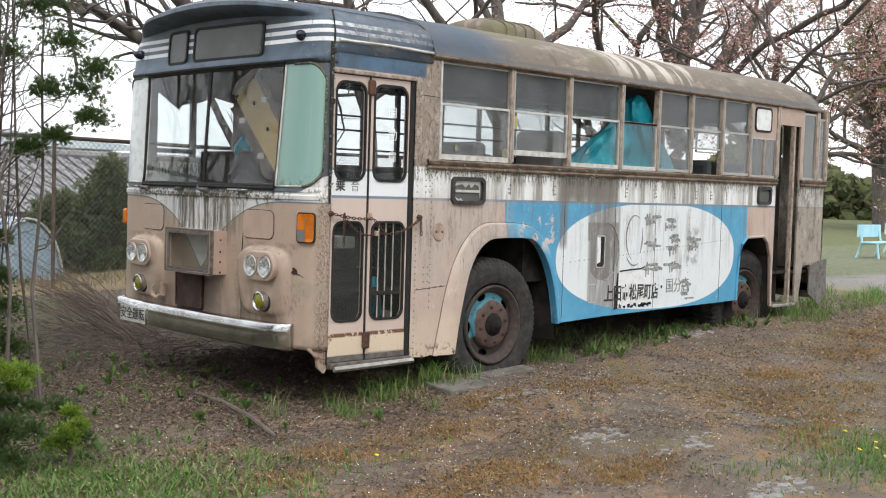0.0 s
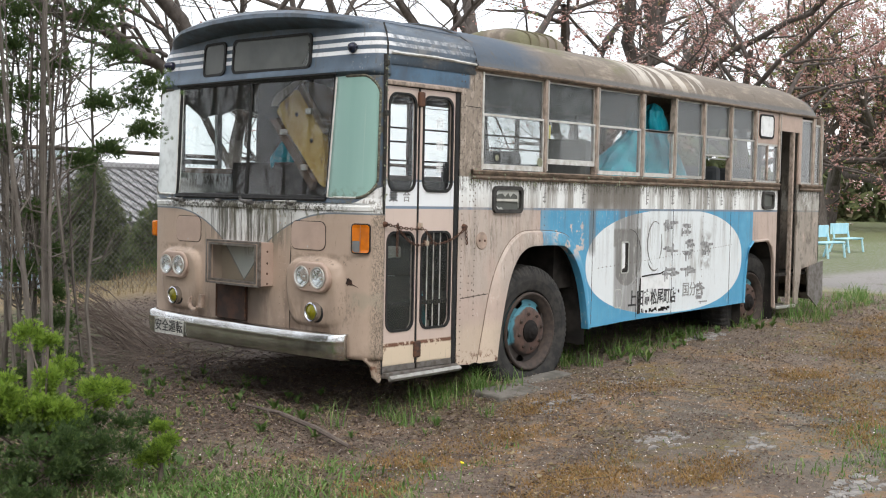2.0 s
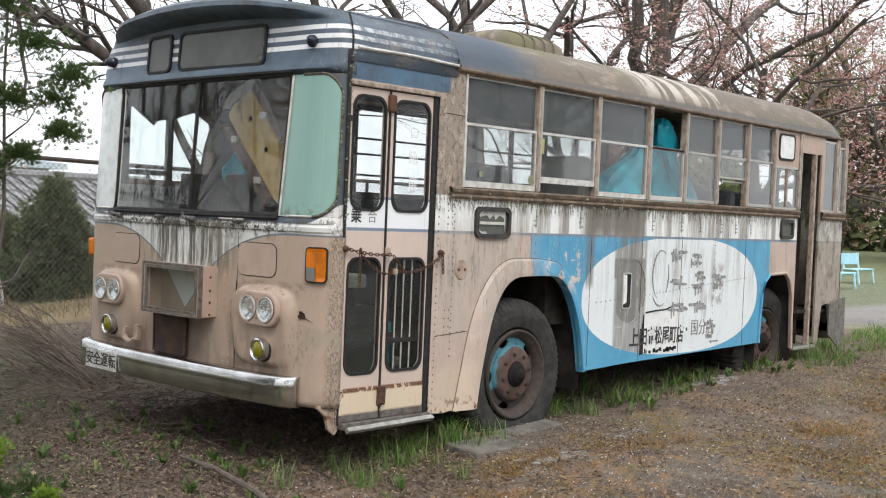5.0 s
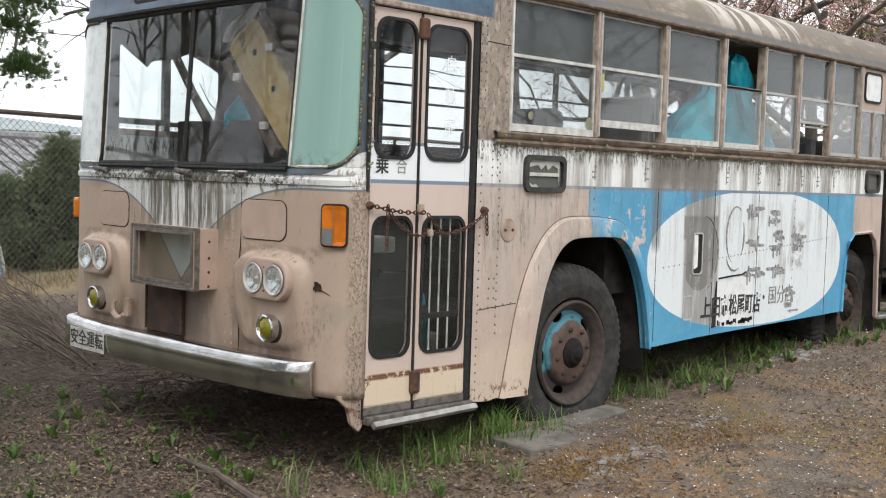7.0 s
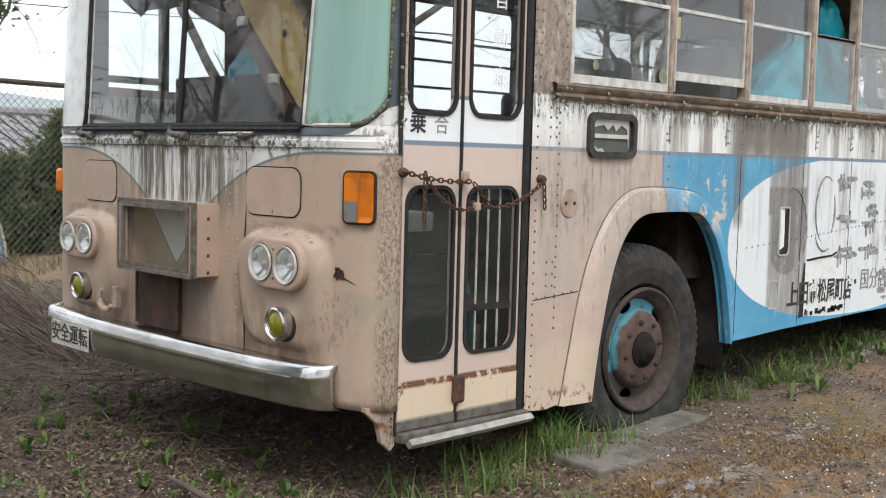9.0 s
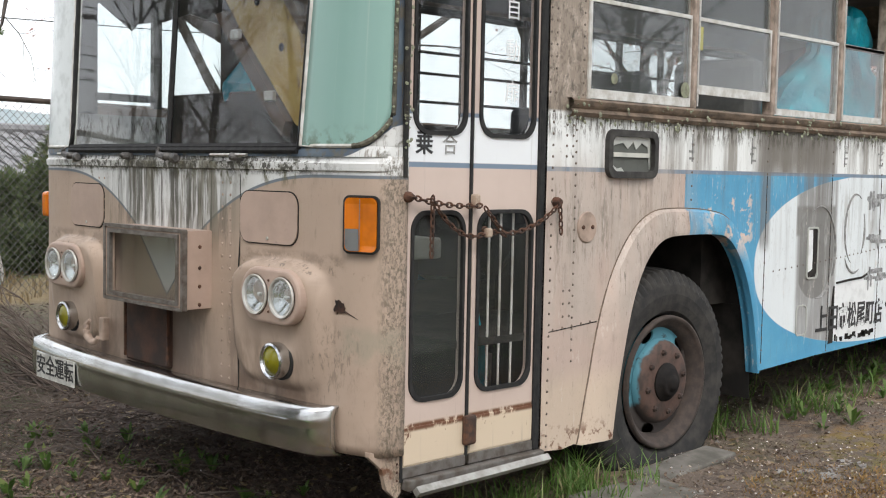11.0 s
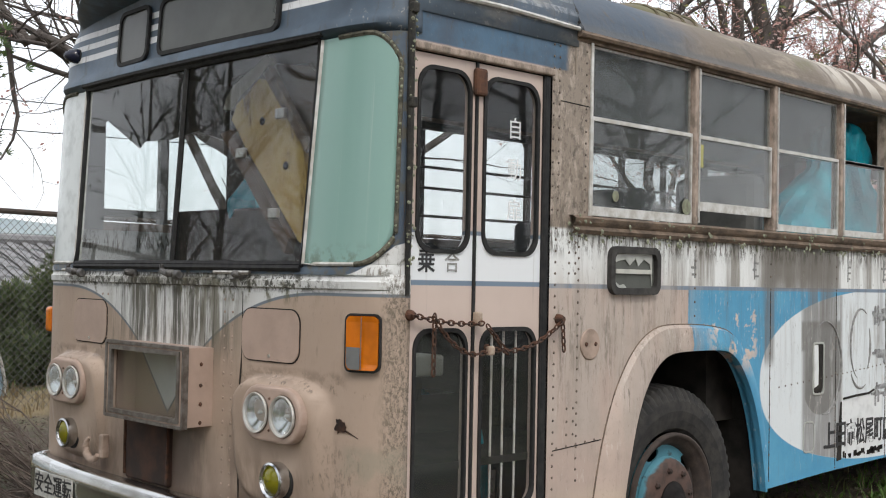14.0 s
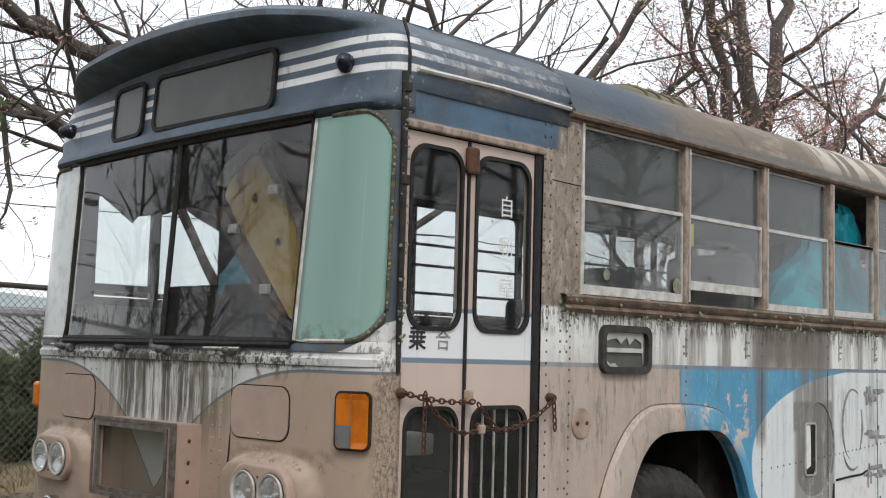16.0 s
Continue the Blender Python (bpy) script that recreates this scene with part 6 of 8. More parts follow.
def tyre_and_wheel(cx, y_face, cz, s):
    """A truck tyre on a pierced disc wheel; s is -1 where its face looks to the near side. Built about its own centre."""
    w = new("wheel")
    w.parent = bus
    w.matrix_parent_inverse = Matrix.Translation(bus.location).inverted()
    w.location = (cx, y_face, cz)
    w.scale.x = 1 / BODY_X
    w["label"] = "rusty brown and blue wheel with a worn black tyre"
    ax = (0, 1, 0)
    prof = [(0.03, 0.292), (0.005, 0.31), (-0.005, 0.345), (-0.012, 0.385), (-0.008, 0.43), (0.012, 0.468), (0.03, 0.485), (0.08, 0.492), (0.13, 0.494), (0.18, 0.492), (0.23, 0.485), (0.25, 0.468), (0.268, 0.40), (0.25, 0.30)]
    sgn = 1 if s < 0 else -1
    bm = bmesh.new()
    # one skin, with grooves cut across both shoulders
    n = 204
    groove = {4: 0.006, 5: 0.013, 6: 0.015, 7: 0.010, 9: 0.010, 10: 0.015, 11: 0.008}
    rings = []
    for i, (a, r) in enumerate(prof):
        ring = []
        for k in range(n):
            q = 2 * math.pi * (k + (0.8 if i > 8 else 0)) / n
            rr = r - (groove.get(i, 0.0) if k % 3 == 0 else 0.0)
            ring.append(bm.verts.new((rr * math.sin(q), a * sgn, rr * math.cos(q))))
        rings.append(ring)
    for p, q in zip(rings, rings[1:]):
        for k in range(n):
            bm.faces.new((p[k], p[(k + 1) % n], q[(k + 1) % n], q[k]))
    bmesh.ops.recalc_face_normals(bm, faces=bm.faces)
    t = raw_part("tyre", bm, TYRE, w, "worn black truck tyre")
    bm = bmesh.new()
    add_lathe(bm, [(a * sgn, r) for a, r in ((0.012, 0.292), (-0.006, 0.290), (-0.010, 0.280), (0.0, 0.270), (0.012, 0.262), (0.016, 0.25), (0.05, 0.235), (0.07, 0.232))], (0, 0, 0), ax, 56, False)
    raw_part("rim", bm, RIMDARK, w, "dark rusted rim flange", True)
    # disc with hand holes
    loops = [[(0.258 * math.cos(q), 0.258 * math.sin(q)) for q in (2 * math.pi * k / 48 for k in range(48))]]
    for k in range(5):
        q = radians(72 * k + 40)
        c = (0.214 * math.cos(q), 0.214 * math.sin(q))
        loops.append([(c[0] + 0.046 * math.cos(a) * -math.sin(q) + 0.026 * math.sin(a) * math.cos(q), c[1] + 0.046 * math.cos(a) * math.cos(q) + 0.026 * math.sin(a) * math.sin(q)) for a in (2 * math.pi * j / 16 for j in range(16))])
    bm = bmesh.new()
    add_plate(bm, loops, lambda u, v, d: Vector((u, (0.055 - 0.035 * max(0, 1 - math.hypot(u, v) / 0.24) + d) * sgn, v)), 0.008)
    raw_part("wheel_disc", bm, WHEEL, w, "rusty disc with flaking blue paint")
    raw_part("wheel_back", lathe([(0.13 * sgn, 0.235), (0.135 * sgn, 0.235)], (0, 0, 0), ax, 32), DARK, w)
    bm = bmesh.new()
    add_lathe(bm, [(a * sgn, r) for a, r in ((0.045, 0.188), (0.026, 0.182), (0.010, 0.168), (0.003, 0.15), (0.0, 0.085))], (0, 0, 0), ax, 36, False)
    raw_part("wheel_centre", bm, WHEEL, w, "", True)
    raw_part("hub", lathe([(a * sgn, r) for a, r in ((0.0, 0.085), (-0.008, 0.082), (-0.010, 0.064), (-0.030, 0.060), (-0.036, 0.048), (-0.035, 0.034), (-0.046, 0.030), (-0.049, 0.015))], (0, 0, 0), ax, 28), HUBDARK, w, "greasy dark hub", True)
    nut = None
    for k in range(8):
        q = radians(45 * k + 10)
        p = Vector((0.132 * math.cos(q), 0.0, 0.132 * math.sin(q)))
        if nut is None:
            nut = raw_part("wheel_nut", lathe([(0.004 * sgn, 0.015), (-0.008 * sgn, 0.013), (-0.009 * sgn, 0.008), (-0.014 * sgn, 0.007)], (0, 0, 0), ax, 6), WHEELNUT, w)
            nut.location = p
        else:
            o = new("wheel_nut", nut.data)
            o.parent, o.location = w, p
    return w


def raw_part(name, bm, material, parent, label="", smooth=False):
    """A part in its parent's own coordinates."""
    me = bpy.data.meshes.new(name)
    bm.to_mesh(me)
    bm.free()
    if smooth:
        me.shade_smooth()
    me.materials.append(material)
    ob = new(name, me)
    ob.parent = parent
    if label:
        ob["label"] = label
    return ob


RIMDARK = speckled("dark_rusted_rim", (0.036, 0.028, 0.024), (0.062, 0.045, 0.037), 24, 0.85)
HUBDARK = speckled("greasy_hub", (0.012, 0.011, 0.011), (0.022, 0.019, 0.017), 16, 0.75, sheen=0.12)
tyre_and_wheel(1.878, 0.02, 0.458, -1)
tyre_and_wheel(6.06, 0.11, 0.478, -1)
tyre_and_wheel(1.85, BW - 0.02, 0.470, 1)
tyre_and_wheel(6.06, BW - 0.11, 0.478, 1)

# roof ventilator
hood = root("roof_ventilator", (2.78, 1.0, 2.66), "moss-covered ribbed ventilator hood on the bus roof", "ventilator")
rows = []
for x, s in ((2.46, 0.0), (2.465, 0.6), (2.49, 0.85), (2.54, 1.0), (2.78, 1.0), (3.02, 1.0), (3.07, 0.9), (3.09, 0.65), (3.095, 0.0)):
    rows.append([(x, 1.0 + 0.38 * math.cos(q), 2.655 + 0.195 * s * abs(math.sin(q)) ** 0.45) for q in (math.pi * k / 14 for k in range(15))])
part("ventilator_hood", loft_mesh(rows), ROOF, hood, "", True)
for x in (2.60, 2.72, 2.84, 2.96):
    part("hood_rib", tube([(x, 1.0 + 0.385 * math.cos(q), 2.658 + 0.197 * abs(math.sin(q)) ** 0.45) for q in (math.pi * k / 14 for k in range(15))], 0.008, 5), MOSSY, hood)

# ---- things inside the bus ----
foam_slab = root("foam_board", (0.45, 0.65, 1.4), "yellow foam board in a torn wooden frame, leaning behind the windscreen", "board")


def leaning(u, v, d):
    """The board's plane behind the windscreen: u across the bus, v up."""
    return Vector((0.40 - d - 0.10 * (v - 1.5), u, v))


part("foam_sheet", plate([[(1.174, 2.03), (1.13, 2.09), (1.06, 2.12), (0.965, 2.175), (0.915, 2.165), (0.80, 2.03), (0.705, 1.90), (0.69, 1.72), (0.715, 1.50), (0.765, 1.525), (0.95, 1.75), (1.08, 1.90)]], leaning, 0.05), FOAM, foam_slab)
part("back_board", plate([[(1.20, 2.06), (0.93, 2.24), (0.70, 2.20), (0.56, 2.10), (0.56, 1.62), (0.70, 1.46), (0.80, 1.50)]], lambda u, v, d: leaning(u, v, d - 0.02), 0.018), DARKBOARD, foam_slab, "dark brown stained backing board")
part("frame_rail", plate([[(1.235, 1.975), (1.165, 1.985), (0.80, 1.535), (0.835, 1.475)]], lambda u, v, d: leaning(u, v, d + 0.03), 0.04), DARKBOARD, foam_slab, "brown wooden rail")
part("frame_rail", plate([[(0.925, 2.185), (0.885, 2.215), (0.655, 1.90), (0.675, 1.86)]], lambda u, v, d: leaning(u, v, d + 0.03), 0.03), BELT, foam_slab, "brown wooden rail")
part("frame_rail", plate([[(1.235, 2.075), (1.205, 2.125), (1.15, 2.165), (0.99, 2.225), (0.905, 2.265), (0.875, 2.235), (0.97, 2.175), (1.10, 2.12), (1.16, 2.07)]], lambda u, v, d: leaning(u, v, d + 0.02), 0.03), WOOD, foam_slab, "grey splintered wood")
for u, v in ((1.085, 1.885), (0.885, 1.635), (0.80, 2.02)):
    c = leaning(u, v, 0.075)
    part("frame_clip", box((c.x - 0.010, c.y - 0.03, c.z - 0.02), (c.x + 0.010, c.y + 0.03, c.z + 0.02), 0.005), ALU, foam_slab, "dull metal clip")
bm = bmesh.new()
for u, v in ((0.954, 2.005), (0.814, 1.82)):
    c = leaning(u, v, 0.054)
    add_lathe(bm, [(0, 0.017), (0.002, 0.017)], c, (-1, 0, 0), 14)
part("foam_hole", bm, DARK, foam_slab)


def seat(x, y, w, cloth=None, top=1.78):
    """A double bus seat."""
    back = part("bus_seat", box((x + 0.18, y - w / 2, 1.18), (x + 0.30, y + w / 2, top), 0.05), cloth or SEATGREY, bus, "dark upholstered seat back")
    part("seat_cushion", box((x - 0.22, y - w / 2, 1.10), (x + 0.22, y + w / 2, 1.22), 0.04), SEATGREY, back)
    part("seat_base", box((x - 0.16, y - w / 2 + 0.05, 0.75), (x + 0.2, y + w / 2 - 0.05, 1.10)), DARK, back)


for x, y in ((1.7, 1.98), (2.5, 1.98), (3.3, 1.98), (4.1, 1.98), (4.9, 1.98), (5.7, 1.98), (4.95, 0.48), (5.7, 0.48)):
    seat(x, y, 0.8, top=1.58 if y > 1 and x < 3 else 1.78)
seat(2.50, 0.34, 0.48, SEATPALE, 1.93)
seat(1.55, 0.34, 0.48, SEATGREY, 1.80)


def heap(name, pts, label):
    """A crumpled teal sheet: a lumpy hull over a run of circles."""
    ob_root = root(name, (pts[0][0], pts[0][1], 1.0), label, "tarpaulin")
    rows = []
    n = 40
    fine = []
    for p, q in zip(pts, pts[1:]):
        fine += [tuple(a + (b - a) * j / 5 for a, b in zip(p, q)) for j in range(5)]
    fine.append(pts[-1])
    for x, y, z, r in fine:
        row = []
        for k in range(n):
            q = 2 * math.pi * k / n
            c, s = math.cos(q), math.sin(q)
            fold = 0.10 * math.sin(5 * q + z * 7 + x) + 0.06 * math.sin(11 * q - z * 13)
            lump = noise.noise(Vector((x * 2 + c * 2.2, y * 2 + s * 2.2, z * 6))) * 0.35
            f = 1 + fold + lump
            row.append((x + r * f * c, y + r * 0.6 * f * s, z + 0.03 * r * math.sin(7 * q)))
        row.append(row[0])
        rows.append(row)
    part("sheet", loft_mesh(rows), TEAL, ob_root, "", True)
    return ob_root


heap("tarpaulin", [(3.52, 0.30, 0.76, 0.30), (3.50, 0.30, 1.5, 0.36), (3.47, 0.30, 1.70, 0.36), (3.52, 0.29, 1.82, 0.28), (3.60, 0.28, 1.92, 0.18), (3.66, 0.26, 2.03, 0.10), (3.69, 0.26, 2.22, 0.09), (3.69, 0.26, 2.27, 0.02)], "crumpled teal plastic sheet over a seat")
heap("tarpaulin", [(4.18, 0.28, 0.76, 0.28), (4.18, 0.28, 1.5, 0.30), (4.16, 0.28, 1.70, 0.28), (4.06, 0.26, 1.84, 0.22), (3.92, 0.22, 1.98, 0.16), (3.82, 0.19, 2.12, 0.15), (3.80, 0.18, 2.22, 0.13), (3.82, 0.18, 2.27, 0.07), (3.82, 0.18, 2.29, 0.02)], "teal plastic sheet hanging behind the open window")
heap("tarpaulin", [(0.70, 1.42, 0.76, 0.10), (0.70, 1.42, 1.3, 0.12), (0.70, 1.40, 1.60, 0.17), (0.70, 1.40, 1.72, 0.18), (0.70, 1.44, 1.80, 0.12), (0.70, 1.47, 1.86, 0.06), (0.70, 1.47, 1.88, 0.01)], "teal plastic sheet heaped behind the driver's place")
heap("tarpaulin", [(0.92, 0.3, 0.36, 0.06), (0.92, 0.3, 0.6, 0.06), (0.91, 0.3, 0.80, 0.03), (0.91, 0.3, 0.82, 0.01)], "teal scrap of sheet behind the door glass")

# ---- rusty chain across the door ----
chain = root("door_chain", (0.6, -0.03, 1.2), "rusty chain with a padlock across the folding door", "chain")
link = None
k = 0


def chain_run(pts, pitch=0.026):
    """Lays links along a polyline, every other one turned."""
    global link, k
    pts = [Vector(p) for p in pts]
    left = 0.0
    for a, b in zip(pts, pts[1:]):
        d = b - a
        length = d.length
        s = left
        while s < length:
            p = a + d * (s / length)
            rot = d.to_track_quat("X", "Z").to_matrix().to_4x4() @ Matrix.Rotation(radians(90 * (k % 2)), 4, "X")
            if link is None:
                path = [(0.017 * math.cos(q) if abs(math.cos(q)) > 0.3 else 0.017 * math.cos(q), 0.008 * math.sin(q), 0) for q in (2 * math.pi * j / 10 for j in range(10))]
                ob = part("link", tube(path, 0.0035, 5, True), RUSTY, chain)
                link = ob.data
                ob.matrix_basis = Matrix.Translation(p) @ rot
            else:
                share("link", link, Matrix.Translation(p) @ rot, chain)
            k += 1
            s += pitch
        left = s - length


def sag(a, b, drop, n=8):
    return [(a[0] + (b[0] - a[0]) * f, a[1] + (b[1] - a[1]) * f, a[2] + (b[2] - a[2]) * f - drop * 4 * f * (1 - f)) for f in (j / n for j in range(n + 1))]


chain_run(sag((0.235, -0.03, 1.265), (0.59, -0.03, 1.235), 0.012))
chain_run(sag((0.33, -0.035, 1.25), (0.60, -0.035, 1.135), 0.05))
chain_run(sag((0.60, -0.035, 1.15), (1.03, -0.03, 1.235), 0.05))
chain_run(sag((0.60, -0.04, 1.22), (0.70, -0.04, 1.13), 0.0))
chain_run([(0.33, -0.032, 1.255), (0.33, -0.03, 1.06)])
chain_run([(1.035, -0.03, 1.24), (1.045, -0.03, 1.13)])
for x, z in ((0.232, 1.265), (1.04, 1.245)):
    part("chain_eye", lathe([(0, 0.02), (0.02, 0.018), (0.035, 0.01)], (x, 0.002, z), (0, -1, 0), 12), RUSTY, chain)
part("padlock", box((0.592, -0.052, 1.122), (0.625, -0.032, 1.155), 0.006), HASP, chain, "small brass padlock")

# the bays behind the front axle are squeezed to fit the camera's view
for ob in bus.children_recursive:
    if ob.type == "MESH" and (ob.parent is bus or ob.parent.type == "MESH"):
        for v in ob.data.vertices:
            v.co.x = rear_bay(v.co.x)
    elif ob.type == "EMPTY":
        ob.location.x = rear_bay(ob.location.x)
# the body and all that rides in it, shortened to fit the camera's view
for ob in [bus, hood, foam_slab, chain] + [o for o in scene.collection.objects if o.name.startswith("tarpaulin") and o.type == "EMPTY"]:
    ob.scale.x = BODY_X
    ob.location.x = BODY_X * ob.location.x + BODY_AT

# ---- ground ----


BANK = [(0.3, 0.0), (0.9, 0.06), (1.35, 0.115), (2.25, 0.125), (2.6, 0.14), (3.0, 0.18), (4.2, 0.25), (5.8, 0.32), (7.5, 0.38), (9.5, 0.32), (12.0, 0.15), (16.0, 0.0)]


def lift(x, y):
    """The ground's height: nearly level, with bumps and a low bank by the fence."""
    n = noise.noise(Vector((x * 0.35, y * 0.35, 3.1))) * 0.05 + noise.noise(Vector((x * 1.7, y * 1.7, 7.7))) * 0.018 + noise.noise(Vector((x * 6, y * 6, 1.2))) * 0.008
    n *= 1.0 if abs(x) < 20 and abs(y) < 20 else 0.3
    # a low bank in which the rear wheel has sunk
    rise = 0.0
    for (x0, z0), (x1, z1) in zip(BANK, BANK[1:]):
        if x0 <= x < x1:
            rise = z0 + (z1 - z0) * (x - x0) / (x1 - x0)
    f = min(max((y + 3.6) / 3.2, 0), 1) * min(max((14.0 - y) / 6.0, 0), 1)
    return n - 0.02 + rise * f * f * (3 - 2 * f)


def ground_mat():
    m = Mat("leaf_litter_ground")
    x, y = m.x, m.y
    big, mid, fine, grit = m.noise(0.45, 5), m.noise(2.4, 6, (1, 1, 1), 0.7), m.noise(14, 5, (1, 1, 1), 0.7), m.noise(60, 4, (1, 1, 1), 0.7)
    m.lay((0.135, 0.104, 0.082)).lay((0.20, 0.155, 0.118), mid.step(0.40, 0.62)).lay((0.07, 0.05, 0.04), fine.step(0.50, 0.66) * 0.85)
    # bare gritty track along the near side
    track = (y * 0.97 - x * -0.12)
    bare = track.step(-0.75, -1.15) * x.step(0.2, 1.6) * (mid + big).step(0.72, 1.0)
    m.lay((0.20, 0.178, 0.145), bare * 0.9)
    m.lay((0.115, 0.10, 0.08), bare * grit.step(0.42, 0.58))
    m.lay((0.10, 0.085, 0.068), bare * m.noise(3.4, 6, (1, 1, 1), 0.75, (2, 8, 0)).step(0.5, 0.58) * 0.75)
    road = (x - 11.5 + mid * 2.0).step(0.0, 1.2) * y.within(-60, 13.0, 1.0)
    m.lay((0.27, 0.255, 0.24), road)
    m.lay((0.2, 0.19, 0.18), road * fine.step(0.5, 0.65) * 0.6)
    # dark litter before and behind the bus, with shade put into its colour
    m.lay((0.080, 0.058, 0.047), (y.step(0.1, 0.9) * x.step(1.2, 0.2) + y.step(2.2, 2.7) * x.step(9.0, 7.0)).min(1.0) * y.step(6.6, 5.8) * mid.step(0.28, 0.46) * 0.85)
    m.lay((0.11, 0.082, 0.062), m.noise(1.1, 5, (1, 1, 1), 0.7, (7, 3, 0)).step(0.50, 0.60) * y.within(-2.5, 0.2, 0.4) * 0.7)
    # orange moss, green grass
    m.lay((0.28, 0.165, 0.075), m.noise(1.7, 5, (1, 1, 1), 0.7, (5, 2, 0)).step(0.49, 0.58) * fine.step(0.42, 0.56) * y.step(0.2, -0.3) * (1 - road) * 0.8)
    m.lay((0.17, 0.135, 0.03), m.noise(1.1, 5, (1, 1, 1), 0.7, (8, 5, 0)).step(0.50, 0.60) * fine.step(0.44, 0.58) * y.step(0.2, -0.4) * x.step(0.0, 1.0) * (1 - road) * 0.7)
    m.lay((0.085, 0.085, 0.03), m.noise(1.2, 5, (1, 1, 1), 0.65, (1, 9, 0)).step(0.55, 0.68) * fine.step(0.35, 0.6) * 0.8)
    green = (x - y * 0.5).step(-0.7, -2.0) + y.step(-2.2, -3.4) * x.step(1.2, 2.6)
    m.lay((0.055, 0.09, 0.024), green.min(1.0) * mid.step(0.36, 0.56) * fine.step(0.3, 0.6) * 0.9)
    # straw field beyond the fence, green strips
    field = y.step(6.6, 7.4)
    m.lay((0.29, 0.225, 0.125), field * x.step(12.5, 11.0))
    m.lay((0.20, 0.15, 0.085), field * x.step(12.5, 11.0) * fine.step(0.45, 0.62))
    m.lay((0.10, 0.15, 0.04), field * mid.step(0.5, 0.62) * y.step(8.0, 8.8) * 0.9)
    m.lay((0.10, 0.13, 0.035), x.step(12.0, 13.0) * y.step(4.6, 5.6) * fine.step(0.3, 0.55) * 0.85)
    m.lay((0.30, 0.28, 0.09), x.within(9.5, 12.5, 0.8) * y.within(-1.5, 3.2, 0.8) * fine.step(0.4, 0.6) * 0.7)
    m.lay((0.03, 0.022, 0.018), grit.step(0.60, 0.72) * (1 - road) * 0.8)
    m.lay((0.34, 0.28, 0.21), m.noise(48, 3, (1, 1, 1), 0.7, (4, 4, 4)).step(0.70, 0.75) * (1 - road) * 0.8)
    return m.done(0.95, 0.0, fine + grit * 0.6, 0.03, 0.9)


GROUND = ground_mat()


def spread(lo, hi, step, far):
    out = [-f for f in far[::-1]] + [lo + step * k for k in range(int((hi - lo) / step) + 1)] + list(far)
    return sorted(set(round(v, 3) for v in out))


gx = spread(-7, 13, 0.09, [16, 20, 26, 35, 50, 80, 130, 220, 400, 800])
gy = spread(-6, 9, 0.09, [12, 15, 20, 28, 40, 60, 100, 180, 400, 800])
vs = [(x, y, lift(x, y)) for y in gy for x in gx]
nx = len(gx)
fs = [(j * nx + i, j * nx + i + 1, (j + 1) * nx + i + 1, (j + 1) * nx + i) for j in range(len(gy) - 1) for i in range(nx - 1)]
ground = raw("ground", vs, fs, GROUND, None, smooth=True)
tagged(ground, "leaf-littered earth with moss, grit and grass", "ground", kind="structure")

# concrete slabs by the front wheel
CONCRETE = speckled("old_concrete", (0.165, 0.152, 0.135), (0.09, 0.085, 0.07), 9, 0.9, depth=0.006)
for c, w, d, q in (((1.22, -0.23), 0.47, 0.30, -8), ((1.76, -0.09), 0.58, 0.16, 2)):
    bm = box((-w / 2, -d / 2, -0.06), (w / 2, d / 2, 0.015), 0.01)
    s = part("concrete_slab", bm, CONCRETE, None)
    s.matrix_basis = pose(c[0], c[1], lift(*c) + 0.005, 2, -2, q)
    tagged(s, "mossy grey concrete slab sunk in the earth by the wheel", "slab", "slabs by the wheel")
# grey patches of broken concrete in the track
rnd = random.Random(21)
for cx, cy, n in ((0.92, -1.67, 8), (0.70, -2.95, 10), (4.35, 0.0, 8), (1.2, -0.75, 7), (1.1, -2.15, 5), (2.2, -0.55, 5)):
    vsum, fsum = [], []
    for _ in range(n * 4):
        px, py, r = cx + rnd.gauss(0, 0.15), cy + rnd.gauss(0, 0.06), rnd.uniform(0.008, 0.05)
        base, z0 = len(vsum), lift(px, py)
        ring = [(px + r * rnd.uniform(0.4, 1.3) * 1.6 * math.cos(q), py + r * rnd.uniform(0.4, 1.3) * math.sin(q)) for q in (2 * math.pi * j / 8 for j in range(8))]
        vsum += [(u, v, z0 - 0.02) for u, v in ring] + [(px + (u - px) * 0.8, py + (v - py) * 0.8, z0 + 0.002 + 0.007 * rnd.random()) for u, v in ring]
        fsum += [(base + j, base + (j + 1) % 8, base + 8 + (j + 1) % 8, base + 8 + j) for j in range(8)] + [tuple(base + 8 + j for j in range(8))]
    tagged(raw("concrete_rubble", vsum, fsum, RUBBLE), "pale broken concrete showing through the earth", "rubble", "rubble in the track", "stuff")

# ---- loose cover: grass, leaves, pebbles ----


